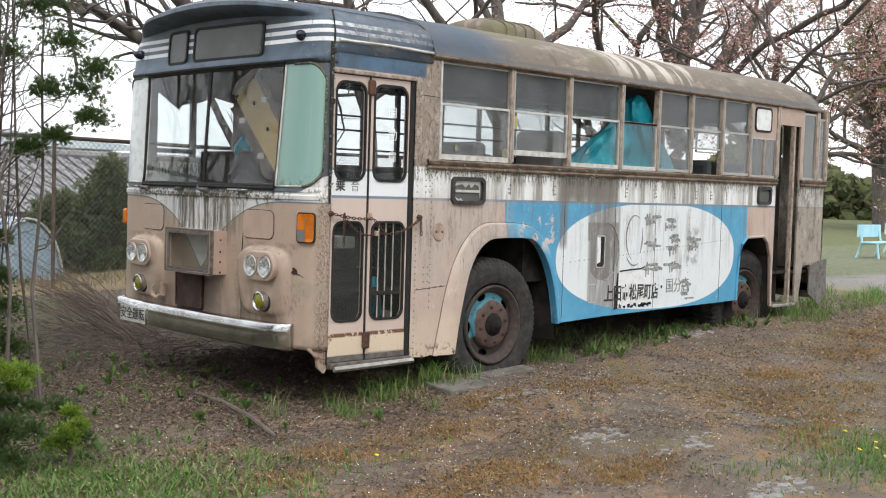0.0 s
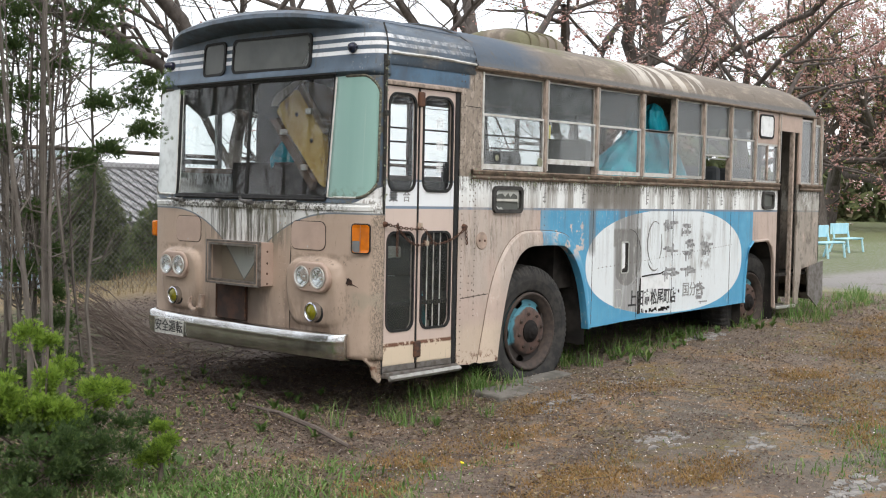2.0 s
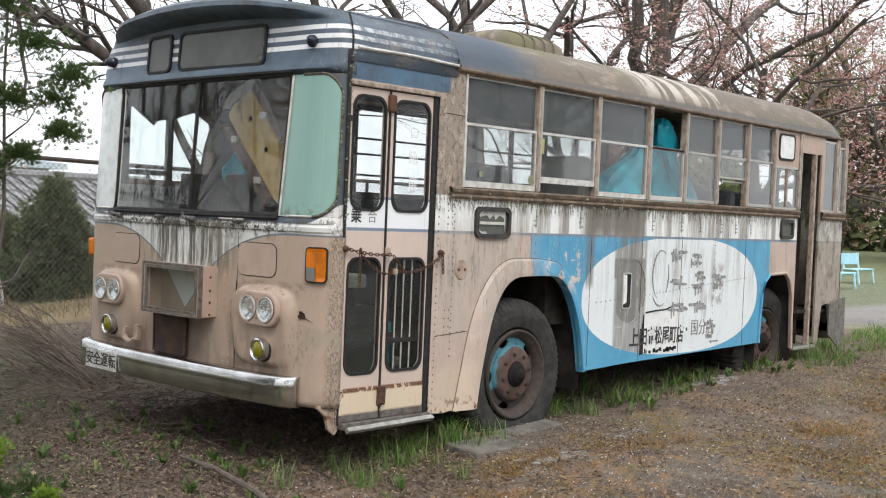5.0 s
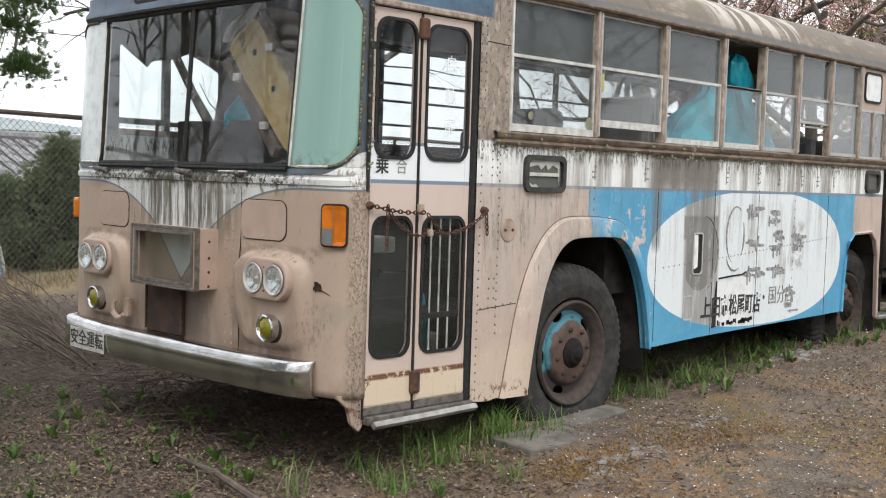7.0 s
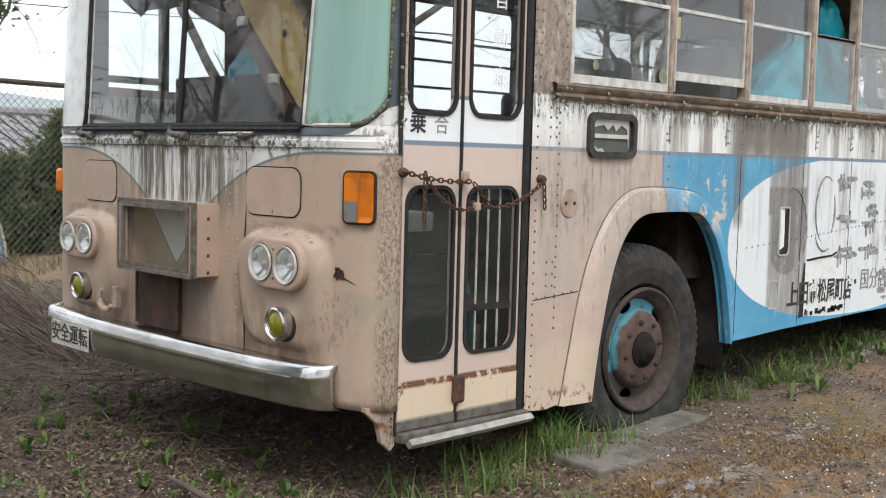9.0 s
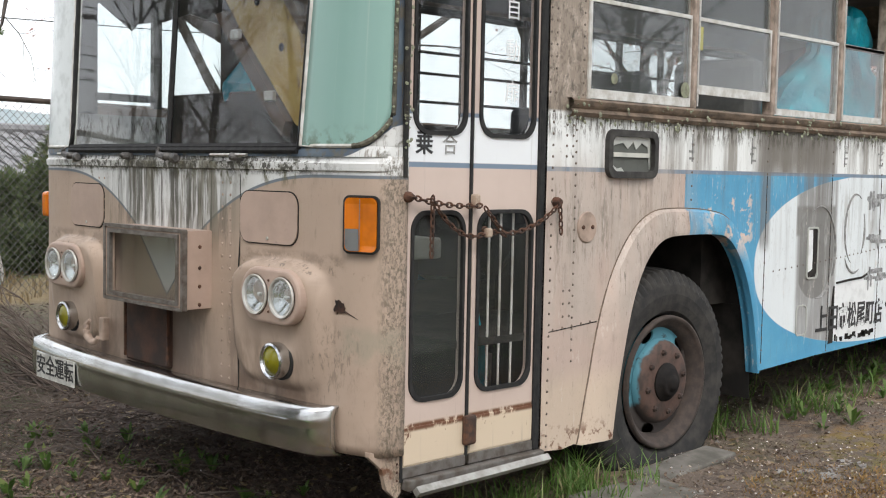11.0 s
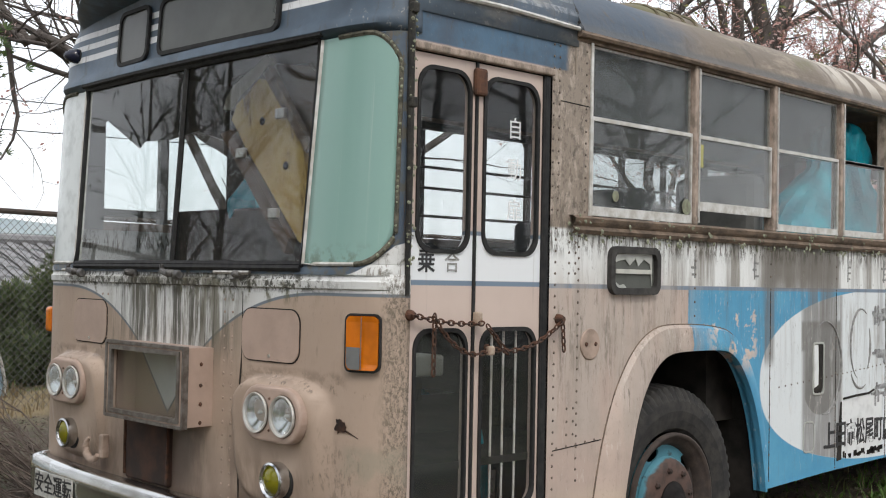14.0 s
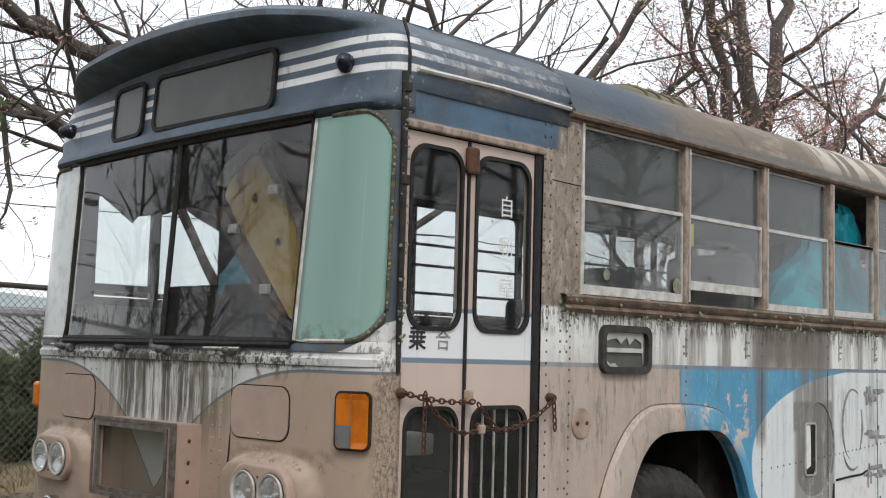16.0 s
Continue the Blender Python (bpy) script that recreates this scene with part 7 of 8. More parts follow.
def tufts(name, spots, material, label, blades, height, spread_r, seed, lean=0.35, width=0.006):
    """Many bent grass blades in one mesh."""
    rnd = random.Random(seed)
    V, F = [], []
    for x, y, s in spots:
        for _ in range(max(3, int(blades * s))):
            px, py = x + rnd.gauss(0, spread_r * s), y + rnd.gauss(0, spread_r * s)
            h = height * s * rnd.uniform(0.45, 1.2)
            q = rnd.uniform(0, 6.283)
            dx, dy = math.cos(q), math.sin(q)
            l = h * lean * rnd.uniform(0.3, 1.6)
            w = width * rnd.uniform(0.6, 1.3)
            z0 = lift(px, py) - 0.01
            b = len(V)
            V += [(px - dy * w, py + dx * w, z0), (px + dy * w, py - dx * w, z0),
                  (px + dx * l * 0.35 - dy * w * 0.7, py + dy * l * 0.35 + dx * w * 0.7, z0 + h * 0.6), (px + dx * l * 0.35 + dy * w * 0.7, py + dy * l * 0.35 - dx * w * 0.7, z0 + h * 0.6),
                  (px + dx * l, py + dy * l, z0 + h)]
            F += [(b, b + 1, b + 3, b + 2), (b + 2, b + 3, b + 4)]
    return tagged(raw(name, V, F, material), label, "grass", kind="stuff")


def leafy(name, a, b, c, rough=0.6, through_light=0.4):
    m = Mat(name)
    r = m.island()
    m.lay(a).lay(b, r.step(0.25, 0.7)).lay(c, r.step(0.80, 0.95)).lay(tuple(v * 0.5 for v in a), m.noise(9, 3).step(0.5, 0.7) * 0.5)
    mat = m.done(rough)
    # thin leaves let light through
    t = m.t
    thin, mix = t.nodes.new("ShaderNodeBsdfTranslucent"), t.nodes.new("ShaderNodeMixShader")
    t.links.new(m.colour, thin.inputs[0])
    mix.inputs[0].default_value = through_light
    t.links.new(m.bsdf.outputs[0], mix.inputs[1])
    t.links.new(thin.outputs[0], mix.inputs[2])
    t.links.new(mix.outputs[0], t.nodes["Material Output"].inputs[0])
    return mat


GRASS = leafy("green_grass", (0.10, 0.19, 0.04), (0.16, 0.27, 0.065), (0.34, 0.31, 0.16))
STRAW = leafy("dry_straw", (0.29, 0.22, 0.12), (0.2, 0.145, 0.08), (0.38, 0.31, 0.18))
LITTER = leafy("dead_leaves", (0.12, 0.082, 0.062), (0.18, 0.128, 0.098), (0.27, 0.21, 0.165), 0.8, 0.15)
ORANGE = leafy("orange_moss", (0.29, 0.17, 0.065), (0.37, 0.24, 0.10), (0.22, 0.19, 0.08), 0.9)
PEBBLE = leafy("pebbles", (0.16, 0.145, 0.125), (0.24, 0.22, 0.2), (0.42, 0.40, 0.37), 0.9)
rnd = random.Random(5)
spots = []
for cx, cy, r, n in ((0.40, -0.02, 0.16, 10), (0.72, 0.05, 0.12, 8), (1.02, 0.02, 0.16, 12), (0.30, -0.22, 0.12, 6), (0.75, -0.12, 0.25, 10), (1.2, -0.12, 0.10, 4), (2.55, 0.12, 0.12, 6), (2.9, 0.2, 0.25, 5), (3.6, 0.15, 0.35, 7), (4.5, 0.12, 0.4, 9), (5.3, 0.0, 0.3, 14), (5.9, -0.2, 0.25, 16), (6.8, 0.0, 0.5, 26), (7.8, 0.1, 0.5, 30), (8.8, 0.6, 0.6, 24)):
    spots += [(rnd.gauss(cx, r), rnd.gauss(cy, r * 0.6), rnd.uniform(0.25, 1.15)) for _ in range(n)]
tufts("grass", spots, GRASS, "long green grass along the bus's side", 26, 0.17, 0.045, 1, 0.85, 0.0036)
spots = [(rnd.gauss(-1.75, 0.45), rnd.gauss(-0.85, 0.35), rnd.uniform(0.3, 1.0)) for _ in range(420)] + [(rnd.gauss(-2.1, 0.4), rnd.gauss(0.1, 0.5), rnd.uniform(0.3, 1.0)) for _ in range(120)]
spots += [(rnd.uniform(-1.6, 0.2), rnd.uniform(0.2, 3.0), rnd.uniform(0.3, 0.8)) for _ in range(60)]
tufts("grass", spots, GRASS, "patches of green weeds in the leaf litter", 16, 0.075, 0.09, 2, 0.9, 0.006)
spots = [(rnd.uniform(0.6, 4.8), rnd.uniform(-4.2, -2.6), rnd.uniform(0.4, 0.9)) for _ in range(200)] + [(rnd.gauss(1.9, 0.35), rnd.gauss(-2.95, 0.25), rnd.uniform(0.5, 1.1)) for _ in range(160)]
spots += [(rnd.uniform(-0.6, 5.5), rnd.uniform(-3.0, -0.4), rnd.uniform(0.2, 0.55)) for _ in range(140)]
spots += [(rnd.gauss(-1.2, 0.6), rnd.gauss(-1.1, 0.5), rnd.uniform(0.25, 0.7)) for _ in range(240)]
tufts("grass", spots, GRASS, "short grass beside the track", 16, 0.07, 0.08, 3, 0.8, 0.004)
spots = [(rnd.uniform(-1, 11), rnd.uniform(7.0, 9.6), rnd.uniform(0.6, 1.2)) for _ in range(300)]
tufts("dry_grass", spots, STRAW, "pale dry grass along the fence", 14, 0.16, 0.12, 4)
spots = [(rnd.uniform(2.0, 8.0), rnd.uniform(9.3, 10.4), rnd.uniform(0.8, 1.3)) for _ in range(120)]
tufts("grass", spots, GRASS, "green strip of weeds beyond the fence", 26, 0.26, 0.14, 6)
spots = []
for cx, cy, r in ((0.35, -0.85, 0.5), (-0.14, -1.75, 0.45), (-1.1, -1.15, 0.4), (3.5, -1.9, 0.6), (2.7, -1.7, 0.5), (3.4, -1.35, 0.4), (1.0, -0.65, 0.35), (-0.4, -0.9, 0.4), (4.6, -1.3, 0.5), (6.6, -0.8, 0.7), (0.19, -1.76, 0.45), (0.5, -2.2, 0.4), (2.63, -2.18, 0.6), (-0.6, -1.9, 0.5), (2.0, -0.75, 0.5), (1.9, -2.4, 0.5), (5.6, -1.0, 0.5)):
    spots += [(rnd.gauss(cx, r * 0.45), rnd.gauss(cy, r * 0.28), rnd.uniform(0.5, 1)) for _ in range(120)]
tufts("moss_tufts", spots, ORANGE, "tufts of orange-brown moss", 24, 0.036, 0.045, 7, 0.9, 0.004)


def scatter_leaves(n, seed, area, material, name, label, size=(0.012, 0.035), flat=0.5):
    rnd = random.Random(seed)
    V, F = [], []
    for _ in range(n):
        x, y = area(rnd)
        s = rnd.uniform(*size)
        z = lift(x, y) + rnd.uniform(0.004, 0.022)
        q = rnd.uniform(0, 6.283)
        c, d = math.cos(q) * s, math.sin(q) * s
        t1, t2 = rnd.uniform(-flat, flat) * s, rnd.uniform(-flat, flat) * s
        b = len(V)
        V += [(x - c, y - d, z + t1), (x + d * 0.55, y - c * 0.55, z), (x + c, y + d, z + t2), (x - d * 0.55, y + c * 0.55, z + 0.004)]
        F += [(b, b + 1, b + 2), (b, b + 2, b + 3)]
    return tagged(raw(name, V, F, material), label, "leaves", kind="stuff")


def litter_area(r):
    """Leaves lie thick before the bus and in drifts along its side."""
    while True:
        x, y = (r.uniform(-2.6, 1.2), r.gauss(1.0, 1.5)) if r.random() < 0.5 else (r.uniform(-1.5, 8.5), r.gauss(-1.1, 1.0))
        drift = noise.noise(Vector((x * 1.3, y * 1.9, 5.0))) + 0.5 * noise.noise(Vector((x * 4, y * 4, 2.0)))
        if drift + (0.35 if y > 0.1 else 0.0) > r.uniform(-0.35, 0.35):
            return x, y


scatter_leaves(42000, 8, litter_area, LITTER, "dead_leaves", "brown dead leaves over the earth", (0.005, 0.015), 0.8)
DARKLITTER = leafy("dark_leaves", (0.085, 0.06, 0.047), (0.13, 0.095, 0.072), (0.22, 0.17, 0.13), 0.75, 0.15)
CRUMB = leafy("leaf_crumbs", (0.13, 0.095, 0.068), (0.26, 0.19, 0.125), (0.44, 0.38, 0.30), 0.85, 0.1)
scatter_leaves(46000, 27, lambda r: (r.uniform(-2.4, 7.0), r.gauss(-1.0, 1.3)), CRUMB, "leaf_crumbs", "fine crumbs of dead leaf and bark over the earth", (0.003, 0.009), 0.9)
scatter_leaves(14000, 18, lambda r: (r.uniform(-1.6, 4.5), r.uniform(1.2, 6.8)), DARKLITTER, "dead_leaves", "dark fallen leaves between bus and fence", (0.008, 0.02), 0.8)
scatter_leaves(2600, 9, litter_area, STRAW, "dry_stalks", "pale scraps of dry leaf", (0.008, 0.03))
V, F = [], []
rnd = random.Random(14)
for _ in range(1500):
    x, y, r = rnd.uniform(-0.5, 9.0), rnd.gauss(-1.4, 0.75), rnd.uniform(0.004, 0.014)
    z = lift(x, y)
    b = len(V)
    V += [(x + r * 1.3, y, z), (x, y + r, z), (x - r * 1.3, y, z), (x, y - r, z), (x + r * 0.2, y, z + r * 0.9), (x, y, z - r)]
    F += [(b, b + 1, b + 4), (b + 1, b + 2, b + 4), (b + 2, b + 3, b + 4), (b + 3, b, b + 4)]
tagged(raw("pebbles", V, F, PEBBLE), "small pale pebbles in the grit", "pebbles", kind="stuff")

PETAL = plain_glow_free("fallen_petals", (0.72, 0.66, 0.64), 0.7)
scatter_leaves(3800, 77, lambda r: (r.uniform(-2.2, 9.0), r.gauss(-1.1, 1.0)), PETAL, "fallen_petals", "white fallen cherry petals flecking the earth", (0.003, 0.0075), 0.5)
scatter_leaves(7000, 78, lambda r: (r.uniform(-1.8, 1.0), r.uniform(-0.6, 3.4)), LITTER, "dead_leaves", "curled brown leaves before the bumper", (0.006, 0.016), 0.9)
# dandelions
YELLOW, STEMG = plain_glow_free("dandelion_yellow", (0.75, 0.62, 0.02), 0.7), plain_glow_free("flower_stem", (0.12, 0.2, 0.05), 0.7)
flower = None
for x, y in ((1.55, -2.94), (1.66, -2.98), (1.75, -2.75), (1.52, -3.1), (1.82, -2.9), (-0.55, -1.35)):
    h = 0.10 + 0.03 * math.sin(x * 40)
    fl = root("dandelion", (x, y, lift(x, y)), "yellow dandelion in the grass", "flower", "dandelions")
    part("stem", tube([(x, y, lift(x, y) - 0.01), (x + 0.01, y, lift(x, y) + h)], 0.003, 5), STEMG, fl)
    part("blossom", lathe([(0, 0.003), (0.005, 0.012), (0.009, 0.011), (0.011, 0.003)], (x + 0.01, y, lift(x, y) + h), (0.1, -0.2, 1), 12), YELLOW, fl)

# fallen branches and dead brush
BARK, TWIG = speckled("dark_bark", (0.072, 0.061, 0.054), (0.13, 0.112, 0.10), 12, 0.95, stretch=(1, 1, 0.3), depth=0.01), speckled("grey_twigs", (0.085, 0.065, 0.055), (0.14, 0.11, 0.09), 15, 0.9)
stick = root("fallen_branch", (-0.4, 0.1, 0.02), "brown fallen branch on the leaf litter", "branch")
part("stick", tube([(-0.25, 0.85, 0.03), (-0.33, 0.40, 0.045), (-0.45, -0.10, 0.035), (-0.60, -0.55, 0.02)], [0.008, 0.014, 0.018, 0.012], 7), TWIG, stick, "", True)
part("side_twig", tube([(-0.33, 0.40, 0.045), (-0.46, 0.36, 0.08), (-0.53, 0.25, 0.06)], [0.008, 0.006, 0.003], 5), TWIG, stick)
rnd = random.Random(31)
V, F = [], []


def add_twig(V, F, pts, r0, r1, sides=4):
    pts = [Vector(p) for p in pts]
    n = len(pts)
    base = len(V)
    for i, p in enumerate(pts):
        d = (pts[min(i + 1, n - 1)] - pts[max(i - 1, 0)]).normalized()
        a = Vector((0, 0, 1)) if abs(d.z) < 0.9 else Vector((1, 0, 0))
        u = d.cross(a).normalized()
        v = d.cross(u)
        r = r0 + (r1 - r0) * i / max(n - 1, 1)
        for k in range(sides):
            q = 2 * math.pi * k / sides
            V.append(tuple(p + r * (math.cos(q) * u + math.sin(q) * v)))
    for i in range(n - 1):
        for k in range(sides):
            a, b = base + i * sides + k, base + i * sides + (k + 1) % sides
            F.append((a, b, b + sides, a + sides))


for _ in range(420):
    x, y = rnd.gauss(0.1, 0.45), rnd.gauss(3.2, 0.9)
    q, l = rnd.uniform(0, 6.28), rnd.uniform(0.12, 0.55)
    z = lift(x, y) + rnd.uniform(0.0, 0.12)
    add_twig(V, F, [(x, y, z), (x + l * 0.5 * math.cos(q), y + l * 0.5 * math.sin(q), z + rnd.uniform(-0.01, 0.07)), (x + l * math.cos(q), y + l * math.sin(q), z + rnd.uniform(-0.05, 0.05))], rnd.uniform(0.0015, 0.0045), 0.001)
for _ in range(260):
    x, y = rnd.uniform(-1.6, 3.2), rnd.gauss(0.2, 0.9) if rnd.random() < 0.6 else rnd.gauss(-1.2, 0.7)
    q, l = rnd.uniform(0, 6.28), rnd.uniform(0.06, 0.32)
    z = lift(x, y) + 0.012
    add_twig(V, F, [(x, y, z), (x + l * 0.5 * math.cos(q), y + l * 0.5 * math.sin(q), z + rnd.uniform(0, 0.02)), (x + l * math.cos(q + 0.2), y + l * math.sin(q + 0.2), z)], rnd.uniform(0.0012, 0.0035), 0.0008)
tagged(raw("brushwood", V, F, TWIG), "heap of cut twigs before the bus", "brushwood", kind="stuff")

# broad-leaved weeds, and low ones along the bus's sill
rnd = random.Random(52)
WEED = leafy("weed_leaves", (0.07, 0.135, 0.03), (0.12, 0.20, 0.045), (0.17, 0.22, 0.06), 0.55)
V, F = [], []
for _ in range(150):
    if rnd.random() < 0.3:
        x, y, s = rnd.uniform(2.8, 5.4), rnd.gauss(0.05, 0.14), rnd.uniform(0.4, 0.9)
    elif rnd.random() < 0.35:
        x, y, s = rnd.uniform(-0.25, 0.5), rnd.uniform(0.3, 3.0), rnd.uniform(0.3, 0.8)
    elif rnd.random() < 0.6:
        x, y, s = rnd.gauss(-0.5, 0.4), rnd.gauss(1.2, 0.9), rnd.uniform(0.3, 0.8)
    else:
        x, y, s = rnd.gauss(-1.7, 0.5), rnd.gauss(-0.3, 0.7), rnd.uniform(0.25, 0.6)
    for j in range(rnd.randint(5, 11)):
        q, l, h = rnd.uniform(0, 6.28), 0.085 * s * rnd.uniform(0.6, 1.2), 0.10 * s * rnd.uniform(0.3, 1.3)
        a, b, z = math.cos(q), math.sin(q), lift(x, y)
        w = l * 0.22
        k = len(V)
        V += [(x, y, z - 0.005), (x + a * l * 0.5 - b * w, y + b * l * 0.5 + a * w, z + h * 0.75), (x + a * l * 0.5 + b * w, y + b * l * 0.5 - a * w, z + h * 0.75), (x + a * l, y + b * l, z + h)]
        F += [(k, k + 2, k + 1), (k + 1, k + 2, k + 3)]
tagged(raw("weeds", V, F, WEED), "small broad-leaved green weeds in the litter", "weeds", kind="stuff")
spots = [(rnd.uniform(2.3, 7.6), rnd.uniform(0.25, 2.9), rnd.uniform(0.4, 1.0)) for _ in range(170)]
tufts("grass", spots, GRASS, "rank grass growing under the bus", 14, 0.12, 0.10, 12, 0.6, 0.005)

# pile of cut branches fanning up from the ground beside the fence
pile = root("brush_pile", (0.6, 4.0, 0.0), "pile of dead brown branches leaning before the fence", "branches")
rnd = random.Random(64)
for _ in range(60):
    x, y = rnd.gauss(0.75, 0.15), rnd.gauss(3.6, 0.2)
    q, l, up = rnd.uniform(1.5, 2.6), rnd.uniform(0.5, 1.1), rnd.uniform(0.15, 0.75)
    z = lift(x, y)
    ex, ey = x + l * math.cos(q), y + l * math.sin(q)
    V, F = [], []
    mid = Vector(((x + ex) / 2 + rnd.gauss(0, 0.04), (y + ey) / 2 + rnd.gauss(0, 0.04), z + l * up * 0.62))
    add_twig(V, F, [(x, y, z - 0.02), mid, (ex, ey, z + l * up)], rnd.uniform(0.004, 0.009), 0.002)
    for j in range(3):
        add_twig(V, F, [mid, mid + Vector((rnd.gauss(-0.12, 0.12), rnd.gauss(0.15, 0.12), rnd.uniform(0.02, 0.2)))], 0.003, 0.001, 3)
    raw("branch", V, F, TWIG, pile)

# ---- trees ----


def grow(seed, base, height, trunk_r, lean, spec, leaf=None, leaf_n=0, up=0.15, first=0.28, arms=None):
    """Branches of a tree as tapered tubes, and leaf places. spec: (children, length factor, spread degrees) for each order."""
    rnd = random.Random(seed)
    V, F, tips = [], [], []
    arms = arms or []

    def limb(p, d, length, r, order):
        n = 7 if order == 0 else 5 if order < 3 else 3
        pts = [p]
        q = p
        dd = d.copy()
        for i in range(n):
            wob = 0.10 if order == 0 else 0.24
            dd = (dd + Vector((rnd.gauss(0, wob), rnd.gauss(0, wob), rnd.gauss(0, wob * 0.7) + (up if order else 0.04) * 0.35))).normalized()
            q = q + dd * (length / n)
            pts.append(q)
        end = r * (0.3 if order == 0 else 0.45 if order < 2 else 0.35)
        add_twig(V, F, pts, r, end, 9 if order == 0 else 6 if order < 2 else 4 if order < 3 else 3)
        if order >= len(spec):
            tips.extend(pts[1:])
            return
        if order >= len(spec) - 1:
            tips.extend(pts[2:])
        kids, lf, spr = spec[order]
        kids = max(1, int(round(kids * rnd.uniform(0.8, 1.25))))
        turn = rnd.uniform(0, 6.28)
        for j in range(kids):
            f = first + (1 - first) * (j + rnd.random() * 0.7) / kids if order == 0 else 0.25 + 0.75 * (j + rnd.random()) / kids
            f = min(f, 1.0)
            i = min(int(f * n), n - 1)
            at = pts[i] + (pts[i + 1] - pts[i]) * (f * n - i)
            ax = (pts[i + 1] - pts[i]).normalized()
            side = ax.orthogonal().normalized()
            turn += 2.4 + rnd.uniform(-0.5, 0.5)
            side = Matrix.Rotation(turn, 3, ax) @ side
            a = radians(spr * rnd.uniform(0.7, 1.25))
            nd = (ax * math.cos(a) + side * math.sin(a))
            nd.z = nd.z * 0.85 + up * 0.4
            nd.normalize()
            limb(at, nd, length * lf * rnd.uniform(0.75, 1.2), max(0.0025, (r + (end - r) * f) * (rnd.uniform(0.5, 0.75) if order < 2 else rnd.uniform(0.32, 0.5))), order + 1)

    limb(Vector(base), Vector(lean).normalized(), height, trunk_r, 0)
    for r0, *path in arms:
        # a long limb along given points, with side twigs
        pts = [Vector(p) for p in path]
        fine = []
        for a, b in zip(pts, pts[1:]):
            fine += [a + (b - a) * (j / 5) + Vector((rnd.gauss(0, 0.05), rnd.gauss(0, 0.05), rnd.gauss(0, 0.05))) for j in range(5)]
        fine.append(pts[-1])
        add_twig(V, F, fine, r0, r0 * 0.3, 7)
        for j in range(3, len(fine) - 1):
            for _ in range(1 if r0 > 0.09 else 2):
                d = ((fine[j + 1] - fine[j - 1]).normalized() + Vector((rnd.gauss(0, 0.7), rnd.gauss(0, 0.7), rnd.gauss(0.35, 0.5)))).normalized()
                limb(fine[j], d, rnd.uniform(0.8, 1.8), r0 * rnd.uniform(0.18, 0.4), len(spec) - 2)
    return V, F, tips


def leaf_cloud(tips, n, seed, size, drop=0.0, spread_r=0.08, keep=None):
    rnd = random.Random(seed)
    V, F = [], []
    pool = [t for t in tips if keep is None or keep(t)]
    if not pool:
        return V, F
    t = None
    for j in range(n):
        if j % 5 == 0:
            t = rnd.choice(pool) + Vector((rnd.gauss(0, spread_r), rnd.gauss(0, spread_r), rnd.gauss(-drop, spread_r))) * 0.5
        p = t + Vector((rnd.gauss(0, spread_r), rnd.gauss(0, spread_r), rnd.gauss(-drop, spread_r))) * 0.6
        a = Vector((rnd.gauss(0, 1), rnd.gauss(0, 1), rnd.gauss(0, 1))).normalized()
        b = a.orthogonal().normalized()
        s = rnd.uniform(*size)
        k = len(V)
        V += [tuple(p - a * s), tuple(p + b * s * 0.5), tuple(p + a * s), tuple(p - b * s * 0.5)]
        F += [(k, k + 1, k + 2, k + 3)]
    return V, F


BLOSSOM = leafy("red_brown_young_leaves", (0.40, 0.20, 0.17), (0.54, 0.35, 0.315), (0.70, 0.60, 0.57), 0.7, 0.5)
YOUNG = leafy("young_green_leaves", (0.12, 0.15, 0.04), (0.19, 0.21, 0.06), (0.26, 0.16, 0.07), 0.7)
SPEC3 = [(6, 0.70, 52), (4, 0.62, 46), (4, 0.62, 44), (3, 0.6, 42)]
SPEC = [(7, 0.62, 48), (6, 0.62, 42), (6, 0.60, 40), (5, 0.55, 40)]


def cherry(seed, x, y, height, r, lean, leaves, size, label, mix=0.0, spec=SPEC, first=0.28, up=0.15, spread_r=0.07, arms=None):
    t = root("cherry_tree", (x, y, lift(x, y)), label, "tree", "cherry trees")
    V, F, tips = grow(seed, (x, y, lift(x, y) - 0.1), height, r, lean, spec, first=first, up=up, arms=arms)
    raw("trunk", V, F, BARK, t, "dark bark of trunk and limbs", True)
    if leaves:
        V, F = leaf_cloud(tips, int(leaves * (1 - mix)), seed + 1, size, 0.0, spread_r)
        raw("crown", V, F, BLOSSOM, t, "red-brown young leaves and faded blossom")
        if mix:
            V, F = leaf_cloud(tips, int(leaves * mix), seed + 2, size, 0.0, spread_r)
            raw("crown", V, F, YOUNG, t, "fresh green young leaves")
    return t


cherry(3, 4.0, 6.6, 3.6, 0.14, (-0.10, -0.05, 1), 2200, (0.012, 0.03), "nearly bare cherry tree with dark spreading limbs behind the bus", spec=SPEC3, first=0.35,
       arms=[(0.10, (4.2, 6.6, 2.4), (3.1, 6.6, 2.88), (2.18, 6.6, 3.2), (1.6, 6.6, 3.4), (0.5, 6.6, 3.9)), (0.11, (4.0, 6.7, 3.0), (2.57, 6.6, 3.97), (1.56, 6.6, 4.25), (0.6, 6.6, 4.6)), (0.03, (2.6, 6.1, 3.0), (1.6, 5.4, 3.2), (0.6, 5.0, 3.0))])
cherry(5, 6.7, 7.3, 4.4, 0.15, (0.14, 0.0, 1), 1500, (0.012, 0.03), "dark cherry trunk with bare boughs behind the bus", spec=SPEC3, first=0.45)
cherry(8, 9.4, 6.9, 5.6, 0.24, (0.0, -0.02, 1), 2600, (0.012, 0.03), "cherry tree with bare leaning trunk behind the bus", spec=SPEC3, first=0.4)
